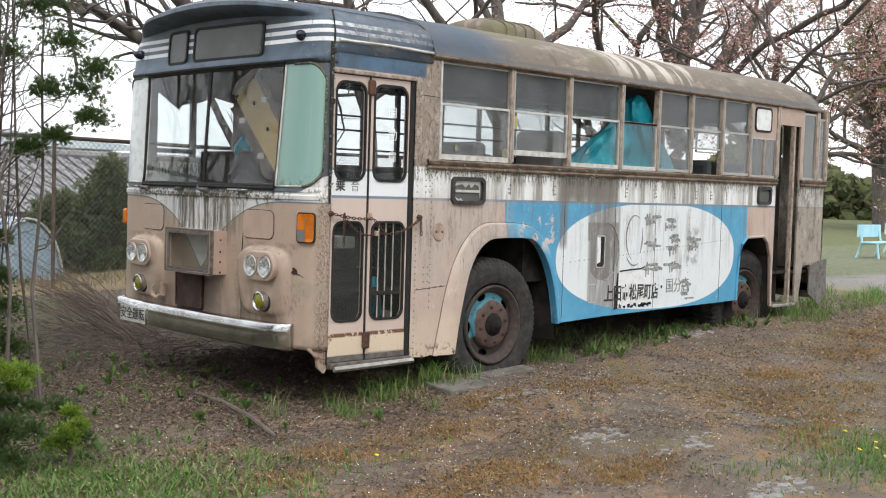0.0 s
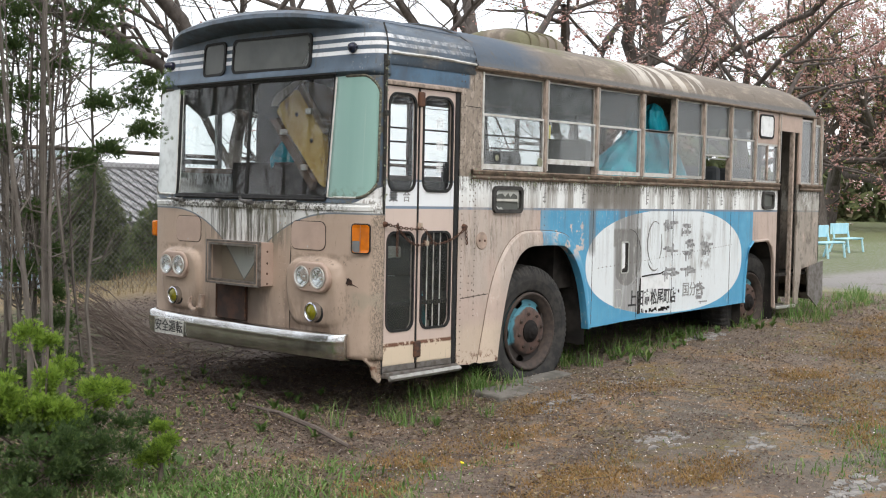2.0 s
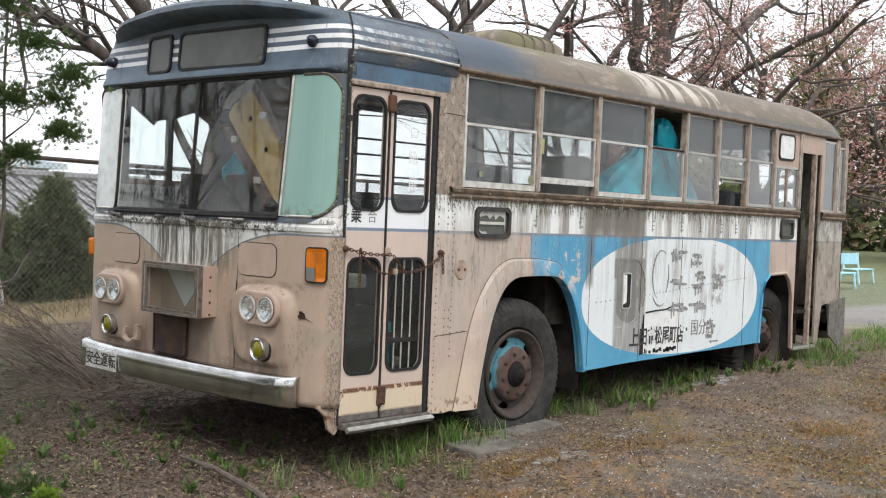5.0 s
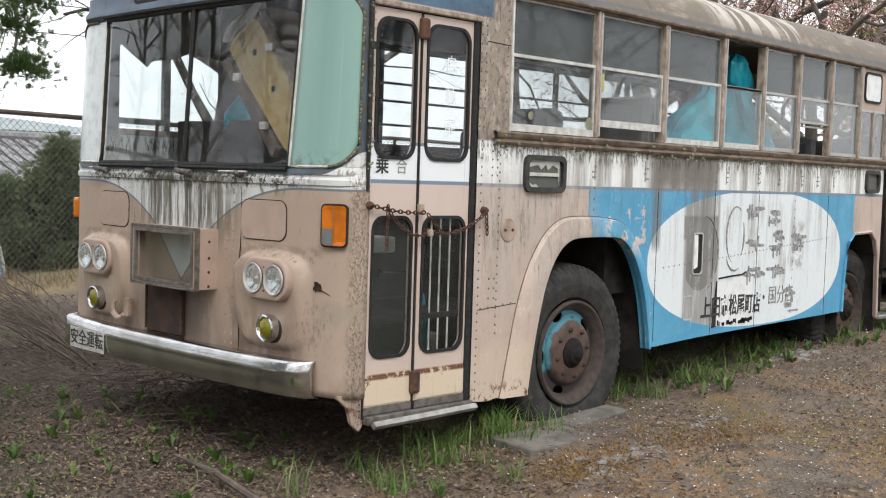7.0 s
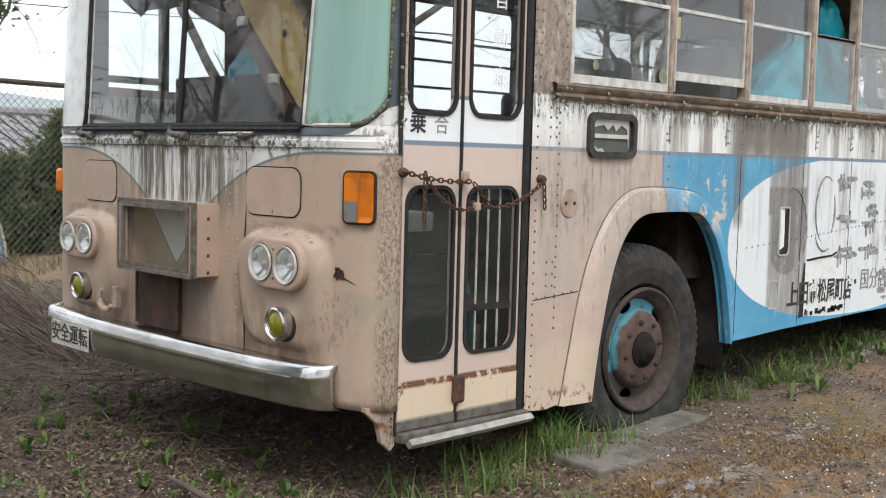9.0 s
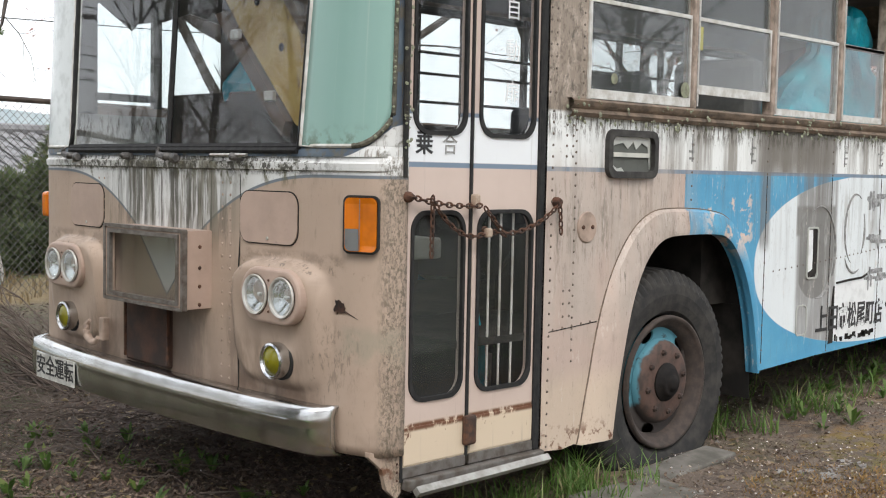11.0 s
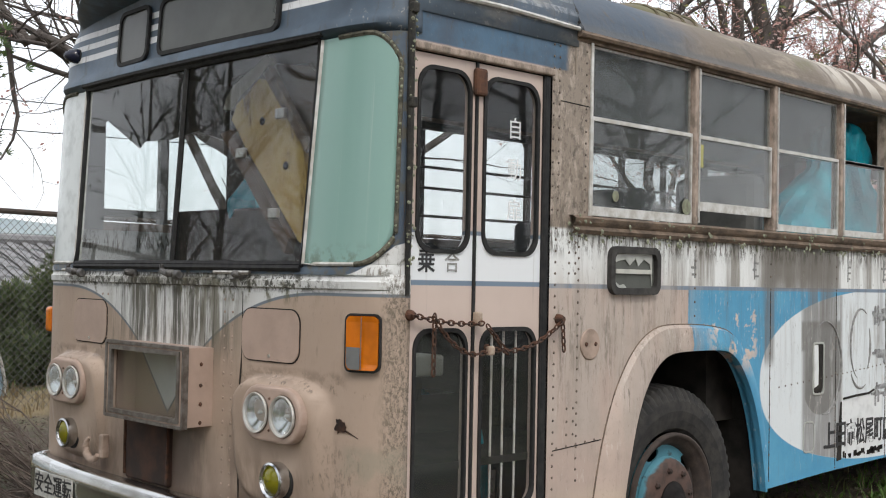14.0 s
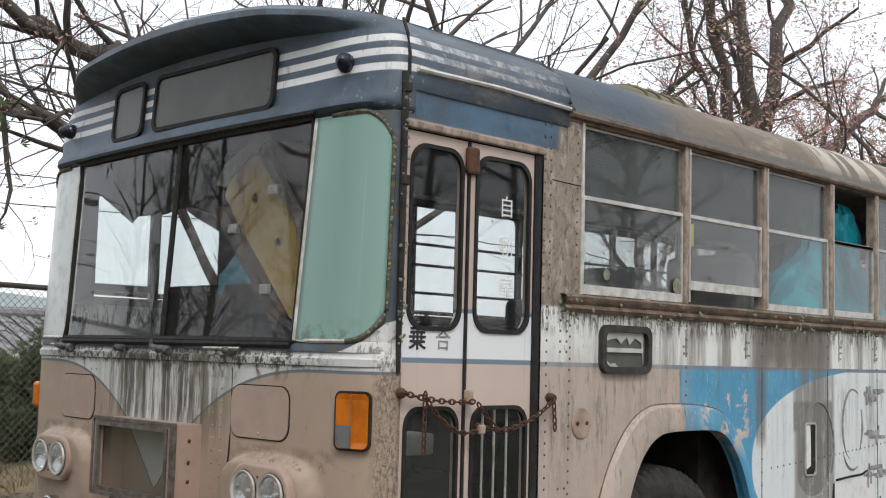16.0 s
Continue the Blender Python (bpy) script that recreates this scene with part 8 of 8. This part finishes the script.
cherry(12, 14.1, 7.2, 4.0, 0.34, (0.02, 0.0, 1), 12000, (0.018, 0.04), "forked cherry tree with sparse reddish young leaves", 0.12, SPEC3, first=0.3,
       arms=[(0.07, (14.1, 7.2, 2.6), (13.0, 4.6, 4.0), (12.2, 2.0, 5.0), (11.2, -0.6, 6.2)), (0.2, (14.15, 7.2, 2.4), (14.4, 7.2, 5.2), (14.0, 7.2, 7.4), (14.4, 7.0, 9.5)), (0.19, (14.1, 7.2, 2.6), (14.8, 7.3, 5.0), (15.6, 7.3, 7.6), (15.9, 7.2, 9.8)), (0.16, (14.1, 7.2, 3.0), (13.5, 7.1, 5.4), (12.6, 7.0, 8.4)), (0.17, (14.15, 7.2, 2.8), (16.2, 7.2, 4.7), (18.6, 7.3, 6.2), (21, 7.4, 7.2)), (0.09, (14.1, 7.2, 3.6), (13.0, 7.0, 5.2), (11.6, 6.8, 7.4))])
cherry(17, 13.2, 4.4, 4.2, 0.15, (-0.16, -0.12, 1), 17000, (0.018, 0.04), "cherry tree thick with red-brown young leaves", 0.12, SPEC3, first=0.3)
for i, (x, y) in enumerate(((58, 19), (64, 17), (70, 23), (60, 13), (54, 22), (76, 20), (66, 27))):
    cherry(40 + i, x, y, 9.0, 0.55, (0.03 * (i - 2), 0, 1), 7000, (0.08, 0.17), "old cherry tree with thick dark trunk beyond the benches", 0.35, [(8, 0.62, 50), (6, 0.6, 42), (5, 0.6, 40)], 0.25, 0.12, 0.22)
# trees behind the viewer's back, which the windscreen mirrors
for seed, x, y, h in ((60, -16.0, 8.0, 4.0), (63, -20.0, 16.0, 4.6), (66, -13.0, 19.0, 4.2), (69, -22.0, 4.0, 4.6)):
    cherry(seed, x, y, h, 0.085, (0.06, 0.0, 1), 1500, (0.012, 0.03), "bare tree across the lane, mirrored in the windscreen", first=0.25)

# unseen wood behind the viewer, mirrored in the windscreen and blocking low sky light
WOODHAZE = leafy("bare_wood_twigs", (0.07, 0.058, 0.045), (0.11, 0.09, 0.065), (0.08, 0.10, 0.035), 0.9)
rnd = random.Random(91)
V, F = [], []
for k in range(95):
    a, d = radians(rnd.uniform(102, 330)), rnd.uniform(26, 42)
    x, y, h = d * math.cos(a), d * math.sin(a), rnd.uniform(9, 15)
    add_twig(V, F, [(x, y, -0.3), (x + rnd.gauss(0, 0.3), y, h * 0.5), (x + rnd.gauss(0, 0.6), y, h)], rnd.uniform(0.14, 0.3), 0.04, 6)
    for j in range(26):
        z = h * rnd.uniform(0.25, 1.0)
        q, l = rnd.uniform(0, 6.28), rnd.uniform(1.0, 3.6)
        p = Vector((x, y, z))
        e = p + Vector((math.cos(q) * l, math.sin(q) * l, l * rnd.uniform(0.3, 0.9)))
        add_twig(V, F, [p, (p + e) / 2 + Vector((0, 0, 0.1)), e], 0.06, 0.015, 4)
        for _ in range(5):
            g = p + (e - p) * rnd.uniform(0.3, 1.0)
            add_twig(V, F, [g, g + Vector((rnd.gauss(0, 0.7), rnd.gauss(0, 0.7), rnd.uniform(0.2, 1.2)))], 0.02, 0.008, 3)
for _ in range(9000):
    a, d = radians(rnd.uniform(98, 330)), rnd.uniform(30, 46)
    p = Vector((d * math.cos(a), d * math.sin(a), rnd.random() ** 1.5 * 12))
    s2 = rnd.uniform(0.06, 0.22)
    u = Vector((rnd.gauss(0, 1), rnd.gauss(0, 1), rnd.gauss(0, 1))).normalized()
    v = u.orthogonal().normalized()
    k = len(V)
    V += [tuple(p - u * s2), tuple(p + v * s2 * 0.4), tuple(p + u * s2), tuple(p - v * s2 * 0.4)]
    F += [(k, k + 1, k + 2, k + 3)]
tagged(raw("wood", V, F, WOODHAZE), "unseen grey-brown bare wood behind the viewer", "trees", kind="stuff")

# far belt of trees and bushes closing the view
FARGREEN = leafy("far_foliage", (0.09, 0.11, 0.045), (0.15, 0.17, 0.07), (0.20, 0.16, 0.10), 0.9)
rnd = random.Random(77)
V, F = [], []
for _ in range(26000):
    a = rnd.uniform(-12, 34)
    d = rnd.uniform(95, 120)
    x, y = d * math.cos(radians(a)), d * math.sin(radians(a))
    h = rnd.random() ** 1.2 * (6.0 + 2.5 * math.sin(a * 0.7))
    s = rnd.uniform(0.3, 0.8)
    u = Vector((rnd.gauss(0, 1), rnd.gauss(0, 1), rnd.gauss(0, 1))).normalized()
    v = u.orthogonal().normalized()
    p = Vector((x, y, h))
    k = len(V)
    V += [tuple(p - u * s), tuple(p + v * s * 0.6), tuple(p + u * s), tuple(p - v * s * 0.6)]
    F += [(k, k + 1, k + 2, k + 3)]
tagged(raw("far_trees", V, F, FARGREEN), "hazy green bushes and trees far behind the benches", "trees", kind="stuff")

# ---- benches ----
PALEBLUE = speckled("pale_blue_bench_paint", (0.30, 0.56, 0.66), (0.42, 0.64, 0.70), 3, 0.5)


def bench(x, y, q):
    b = root("park_bench", (0, 0, 0), "pale blue bench on grey pipe legs beside the lane", "bench", "benches by the lane")
    part("seat", box((-0.75, -0.22, 0.40), (0.75, 0.22, 0.44), 0.012), PALEBLUE, b)
    part("backrest", box((-0.75, 0.26, 0.55), (0.75, 0.30, 0.88), 0.012), PALEBLUE, b)
    for s in (-0.62, 0.62):
        part("leg", tube([(s, -0.26, 0.0), (s, -0.20, 0.40)], 0.034, 8), PALEBLUE, b)
        part("leg", tube([(s, 0.34, 0.0), (s, 0.20, 0.42), (s, 0.29, 0.86)], 0.034, 8), PALEBLUE, b)
        part("arm_brace", tube([(s, -0.20, 0.40), (s, 0.20, 0.40)], 0.03, 8), PALEBLUE, b)
    b.matrix_basis = pose(x, y, lift(x, y), 0, 0, q)
    return b


bench(25.3, 8.4, 4)
bench(29.6, 9.7, 4)

# ---- chain-link fence ----
GALV, FENCEBAR = speckled("dull_fence_wire", (0.16, 0.16, 0.155), (0.10, 0.09, 0.08), 20, 0.6, 0.5), speckled("brown_fence_bar", (0.075, 0.06, 0.05), (0.13, 0.10, 0.08), 6, 0.8, 0.2)


def fence_at(s):
    """A place along the fence's foot."""
    return Vector((-6.0 + s * 0.985, 6.9 + s * 0.07, 0))


fence = root("chain_link_fence", tuple(fence_at(8)), "rusty chain-link fence with a brown top bar", "fence")
LEN, TOP = 20.0, 1.92
part("top_bar", tube([fence_at(s) + Vector((0, 0, TOP + 0.012 * math.sin(s))) for s in range(0, 21, 2)], 0.026, 8), FENCEBAR, fence, "brown top bar", True)
for s in range(0, 21, 2):
    p = fence_at(s)
    part("fence_post", tube([p + Vector((0, 0, -0.1)), p + Vector((0, 0, TOP))], 0.024, 8), FENCEBAR, fence)
V, F = [], []
pitch = 0.075
n = int((LEN + 2) / pitch)
for i in range(-26, n):
    for sgn in (1, -1):
        s0, s1 = (i * pitch, i * pitch + TOP) if sgn > 0 else (i * pitch + TOP, i * pitch)
        a, b = (s0, 0.02), (s1, TOP)
        # clip to the fence's length
        def clip(p, q):
            (sa, za), (sb, zb) = p, q
            if sa < 0:
                f = (0 - sa) / (sb - sa)
                return 0.0, za + (zb - za) * f
            if sa > LEN:
                f = (LEN - sa) / (sb - sa)
                return LEN, za + (zb - za) * f
            return p
        if (s0 < 0 and s1 < 0) or (s0 > LEN and s1 > LEN):
            continue
        a, b = clip(a, b), clip(b, a)
        pa, pb = fence_at(a[0]) + Vector((0, 0.004 * sgn, a[1])), fence_at(b[0]) + Vector((0, 0.004 * sgn, b[1]))
        add_twig(V, F, [pa, pb], 0.0028, 0.0028, 3)
mesh_part = raw("wire_mesh", V, F, GALV, fence, "diamond wire mesh")
mesh_part["kind"] = "stuff"

# ---- beyond the fence: tiled shed, blue sheet tunnel, conifers ----
TILE, SHEDWALL = speckled("grey_roof_tile", (0.25, 0.25, 0.255), (0.18, 0.18, 0.185), 7, 0.6, depth=0.01), speckled("dark_shed_boards", (0.07, 0.06, 0.052), (0.12, 0.10, 0.085), 5, 0.85, stretch=(6, 6, 0.5))
TARP, PALEWALL = speckled("blue_sheet", (0.27, 0.38, 0.47), (0.36, 0.46, 0.54), 2.5, 0.5, depth=0.02), speckled("pale_sheet_wall", (0.46, 0.56, 0.62), (0.55, 0.62, 0.66), 2, 0.6)


def tiled_roof_shed(cx, cy, w, d, eave, ridge, q):
    s = root("tiled_shed", (0, 0, 0), "low shed with grey tiled roof beyond the fence", "shed")
    part("wall", box((-w / 2, -d / 2, -0.6), (w / 2, d / 2, eave)), SHEDWALL, s, "dark board walls")
    part("door_opening", box((-w * 0.2, -d / 2 - 0.02, -0.5), (w * 0.05, -d / 2 + 0.01, eave - 0.3)), DARK, s)
    for sgn in (-1, 1):
        r = part("roof_slope", loft_mesh([[(-w / 2 - 0.3, sgn * (d / 2 + 0.35), eave - 0.05), (w / 2 + 0.3, sgn * (d / 2 + 0.35), eave - 0.05)], [(-w / 2 - 0.3, 0, ridge), (w / 2 + 0.3, 0, ridge)]]), TILE, s, "grey tiled roof slope")
        m = r.modifiers.new("thickness", "SOLIDIFY")
        m.thickness = 0.06
    # courses of tiles
    n, rows_n = int(w / 0.27), 7
    V, F = [], []
    for sgn in (-1,):
        for j in range(rows_n):
            for i in range(n + 2):
                x = -w / 2 - 0.3 + 0.28 * i
                f0, f1 = j / rows_n, (j + 1.08) / rows_n
                y0, z0 = sgn * (d / 2 + 0.37) * (1 - f0), eave - 0.01 + (ridge - eave) * f0 + 0.05
                y1, z1 = sgn * (d / 2 + 0.37) * (1 - f1), eave - 0.01 + (ridge - eave) * f1 + 0.03
                b = len(V)
                for k in range(5):
                    xx = x + 0.27 * k / 4
                    h = 0.026 * math.sin(math.pi * k / 4 * 1.5)
                    V += [(xx, y0, z0 + h), (xx, y1, z1 + h)]
                F += [(b + 2 * k, b + 2 * k + 2, b + 2 * k + 3, b + 2 * k + 1) for k in range(4)]
    t = raw("roof_tiles", V, F, TILE, None)
    t.parent = s
    t["kind"] = "stuff"
    part("ridge_cap", tube([(-w / 2 - 0.32, 0, ridge + 0.06), (w / 2 + 0.32, 0, ridge + 0.06)], 0.10, 8), TILE, s, "dark ridge tiles", True)
    s.matrix_basis = pose(cx, cy, 0, 0, 0, q)
    return s


tiled_roof_shed(4.4, 17.0, 11.0, 5.0, 0.78, 1.88, 3)
wall_far = root("pale_sheet_house", (1.0, 26, 0), "pale blue sheet-clad building behind the shed", "building")
part("wall", box((-9, 25, -1), (12, 30, 2.35)), PALEWALL, wall_far)
part("roof", plate([[(-9.4, 2.30), (12.4, 2.30), (12.4, 2.45), (1.5, 3.2), (-9.4, 2.45)]], lambda u, v, d: Vector((u, 24.7 + d, v)), 5.6), PALEWALL, wall_far)

tunnel = root("blue_sheet_tunnel", (2.15, 9.2, 0), "small blue plastic tunnel tent with a pale frame", "tent")


def hoop_at(y, r, h, n=14):
    """A hoop's line over the tent at one depth."""
    return [(2.15 + r * math.cos(math.pi * k / n), y, -0.15 + h * math.sin(math.pi * k / n) ** 0.8) for k in range(n + 1)]


part("sheet", loft_mesh([hoop_at(y, 0.50, 1.04 + 0.03 * math.sin(y * 9)) for y in (8.8, 8.95, 9.1, 9.25, 9.4, 9.55)]), TARP, tunnel, "faded blue plastic sheet", True)
part("end_sheet", plate([[(x, z) for x, y, z in hoop_at(8.82, 0.49, 1.02)]], lambda u, v, d: Vector((u, 8.82 + d, v)), 0.01), TARP, tunnel)
for y in (8.78, 9.57):
    part("hoop", tube(hoop_at(y, 0.51, 1.06, 18), 0.016, 6), ALU_WHITE, tunnel, "pale metal hoop", True)

CONIFER = leafy("dark_conifer", (0.085, 0.115, 0.055), (0.125, 0.16, 0.07), (0.19, 0.20, 0.10), 0.8)
CYPRESS = leafy("bright_cypress", (0.16, 0.26, 0.03), (0.24, 0.35, 0.045), (0.08, 0.13, 0.025), 0.7)
THUJA = leafy("deep_green_cypress", (0.045, 0.082, 0.024), (0.07, 0.118, 0.032), (0.12, 0.165, 0.05), 0.7)


def sprays(centres, n, seed, size, flat=0.5):
    """Feathery flat sprays round branch ends: each a small fan of narrow leaflets."""
    rnd = random.Random(seed)
    V, F = [], []
    for _ in range(n):
        c, r, out = rnd.choice(centres)
        d = Vector((rnd.gauss(0, 1), rnd.gauss(0, 1), rnd.gauss(0.2, 0.8))).normalized()
        p = Vector(c) + Vector((d.x * r[0], d.y * r[1], d.z * r[2])) * abs(rnd.gauss(0.75, 0.45))
        a = (d + Vector(out) * 0.8 + Vector((0, 0, 0.35))).normalized()
        b = a.orthogonal().normalized()
        b = Matrix.Rotation(rnd.uniform(0, 6.28), 3, a) @ b
        s = rnd.uniform(*size)
        for j in range(5):
            f = (j - 2) / 2
            e = (a * (1 - 0.25 * abs(f)) + b * f * 0.75).normalized() * s * (1 - 0.25 * abs(f))
            w = e.cross(a.cross(b)).normalized() * s * 0.085
            k = len(V)
            V += [tuple(p - w * 0.6), tuple(p + e * 0.55 + w), tuple(p + e), tuple(p + e * 0.5 - w)]
            F += [(k, k + 1, k + 2, k + 3)]
    return V, F


def conifer_bush(x, y, h, r, n, seed, material, label, cat="conifer", size=(0.06, 0.14)):
    t = root("conifer_bush", (x, y, 0), label, cat)
    cs = []
    rnd = random.Random(seed)
    for k in range(46):
        f = (k + 0.5) / 46
        q = k * 2.4
        rr = r * (1 - f) ** 0.75 * rnd.uniform(0.45, 1.05)
        cs.append(((x + rr * math.cos(q), y + rr * math.sin(q), h * (0.06 + 0.92 * f)), (0.16 * r, 0.16 * r, 0.09 * h), (math.cos(q) * 0.6, math.sin(q) * 0.6, 0.4)))
    V, F = sprays(cs, n, seed, size)
    raw("foliage", V, F, material, t)
    V, F = [], []
    add_twig(V, F, [(x, y, -0.05), (x + 0.02, y, h * 0.5), (x, y, h * 0.9)], 0.05, 0.01, 6)
    for c, _, _ in cs[::2]:
        add_twig(V, F, [(x, y, max(0.05, c[2] - 0.25)), c], 0.012, 0.004, 3)
    raw("trunk", V, F, TWIG, t)
    return t


conifer_bush(3.62, 9.4, 1.66, 0.75, 6000, 3, CONIFER, "dark green conifer bush beyond the fence", size=(0.05, 0.11))
conifer_bush(5.3, 10.0, 1.25, 1.0, 2600, 4, CONIFER, "low dark conifer bush beyond the fence")
conifer_bush(6.6, 10.6, 1.2, 1.0, 2000, 5, CONIFER, "low dark conifer bush beyond the fence")
conifer_bush(3.3, 10.1, 1.15, 1.1, 4200, 6, CONIFER, "low dark green hedge bush beyond the fence")
tank = root("concrete_tank", (3.2, 12.2, 0), "round grey concrete tank by the bushes", "tank")
part("tank_wall", lathe([(0, 0.55), (0.55, 0.56), (0.6, 0.53), (0.5, 0.48)], (3.1, 11.6, -0.05), (0, 0, 1), 26), CONCRETE, tank, "", True)

# ---- saplings and cypress in front, by the left of the lane ----


SAPLING = speckled("grey_sapling_bark", (0.09, 0.077, 0.067), (0.145, 0.127, 0.11), 16, 0.9, stretch=(1, 1, 0.3), depth=0.004)


def sapling_clump(x, y):
    t = root("sapling_clump", (x, y, lift(x, y)), "clump of bare grey saplings with green cypress sprigs", "sapling")
    rnd = random.Random(19)
    V, F = [], []
    for k in range(34):
        bx, by = x + rnd.gauss(-0.06, 0.21), y + rnd.gauss(0.04, 0.22)
        h, lx, ly = rnd.uniform(2.2, 4.3), rnd.gauss(-0.1, 0.16), rnd.gauss(0.05, 0.16)
        pts = [(bx, by, lift(bx, by) - 0.05)]
        for j in range(1, 6):
            f = j / 5
            pts.append((bx + lx * f + rnd.gauss(0, 0.03), by + ly * f + rnd.gauss(0, 0.03), h * f))
        V, F = [], []
        add_twig(V, F, pts, rnd.uniform(0.006, 0.016) if k > 2 else rnd.uniform(0.018, 0.026), 0.004, 5)
        for j in range(9):
            f = rnd.uniform(0.25, 0.95)
            i = min(int(f * 5), 4)
            a = Vector(pts[i]) + (Vector(pts[i + 1]) - Vector(pts[i])) * (f * 5 - i)
            d = Vector((rnd.gauss(0, 1), rnd.gauss(0, 1), 0.9)).normalized() * rnd.uniform(0.15, 0.5)
            m = a + d * 0.5 + Vector((0, 0, -0.03))
            add_twig(V, F, [a, m, a + d + Vector((0, 0, 0.08))], 0.007, 0.002, 3)
            for _ in range(2):
                e = Vector((rnd.gauss(0, 1), rnd.gauss(0, 1), 0.6)).normalized() * rnd.uniform(0.1, 0.3)
                add_twig(V, F, [m, m + e], 0.003, 0.0015, 3)
        raw("stem", V, F, SAPLING, t)
    return t


sapling_clump(-1.45, 1.35)


def cypress(x, y, clumps, n, seed, material, label, size):
    t = root("cypress_shrub", (x, y, lift(x, y)), label, "shrub")
    cs = [((x + dx, y + dy, z), (r, r, r * 0.8), (dx * 0.5, dy * 0.5, 0.6)) for dx, dy, z, r in clumps]
    V, F = sprays(cs, n, seed, size)
    raw("foliage", V, F, material, t)
    V, F = [], []
    add_twig(V, F, [(x, y, -0.05), (x + 0.03, y - 0.02, max(c[0][2] for c in cs) * 0.95)], 0.012, 0.004, 6)
    for c, _, _ in cs:
        add_twig(V, F, [(x, y, max(0.05, c[2] - 0.2)), c], 0.005, 0.002, 4)
    raw("stem", V, F, TWIG, t)
    return t


cypress(-1.44, 1.32, [(0.50, -0.29, 1.82, 0.09), (0.46, -0.25, 2.0, 0.11), (0.52, -0.30, 2.12, 0.09), (0.36, -0.2, 2.28, 0.12), (0.22, -0.1, 2.5, 0.13), (0.1, -0.05, 2.72, 0.11), (0.27, -0.15, 1.98, 0.09), (0.05, 0, 2.2, 0.12), (-0.1, 0.05, 2.5, 0.14), (0.3, -0.2, 2.62, 0.12), (0.18, -0.1, 1.62, 0.08), (0.32, -0.18, 1.70, 0.07), (-0.05, 0.0, 1.3, 0.07), (-0.2, 0.1, 2.8, 0.10), (-0.2, 0.05, 2.3, 0.13), (-0.3, 0.1, 2.05, 0.12), (-0.12, 0.0, 2.0, 0.10), (-0.3, 0.1, 2.5, 0.14), (0.0, 0.05, 2.95, 0.14), (-0.25, 0.1, 1.75, 0.09), (0.02, 0.0, 1.05, 0.07), (-0.15, 0.02, 0.95, 0.08), (0.05, 0.02, 0.8, 0.07)], 9500, 23, THUJA, "slender dark green cypress among the saplings", (0.016, 0.044))
rnd = random.Random(28)
low = [(rnd.gauss(0, 0.12), rnd.gauss(0, 0.15), rnd.uniform(0.26, 0.56), rnd.uniform(0.035, 0.075)) for _ in range(34)]
cypress(-2.26, -0.12, low + [(0.2, 0.3, 0.66, 0.05), (0.06, 0.24, 0.72, 0.06), (0.24, 0.22, 0.52, 0.06)], 15000, 29, CYPRESS, "bright yellow-green cypress shrub spreading low over the weeds", (0.014, 0.034))
# darker foliage below the bright shrub, its shade put into the colour
under = [(rnd.gauss(-0.06, 0.2), rnd.gauss(-0.12, 0.24), rnd.uniform(0.02, 0.32), rnd.uniform(0.04, 0.07)) for _ in range(46)]
cypress(-2.2, -0.1, under, 9000, 37, THUJA, "dark green under-foliage of the cypress shrub, shade put into its colour", (0.014, 0.034))
cypress(-1.77, -0.40, [(0.0, 0.0, 0.13, 0.045), (0.03, -0.04, 0.20, 0.04), (-0.05, 0.04, 0.10, 0.045), (0.02, 0.02, 0.26, 0.03), (-0.04, -0.05, 0.17, 0.04)], 2400, 31, CYPRESS, "small bright green cypress seedling", (0.012, 0.028))
cypress(-1.45, 1.3, [(0.0, 0.0, 0.45, 0.12), (0.05, -0.05, 0.62, 0.1), (-0.1, 0.05, 0.3, 0.13), (0.12, 0.0, 0.35, 0.1)], 2000, 33, THUJA, "small green cypress beside the saplings", (0.014, 0.036))
# overhead wires beyond the shed
wires = root("overhead_wire", (0, 21, 6), "thin dark overhead wires crossing the sky", "wire")
for z, dz in ((5.2, 0.5), (4.6, 0.35), (6.3, 0.7)):
    part("wire", tube([(-20 + 4 * k, 21.0 + 0.2 * k, z + dz * (k - 5) / 5 - 0.3 * math.sin(math.pi * k / 10)) for k in range(11)], 0.012, 4), RUBBER, wires)
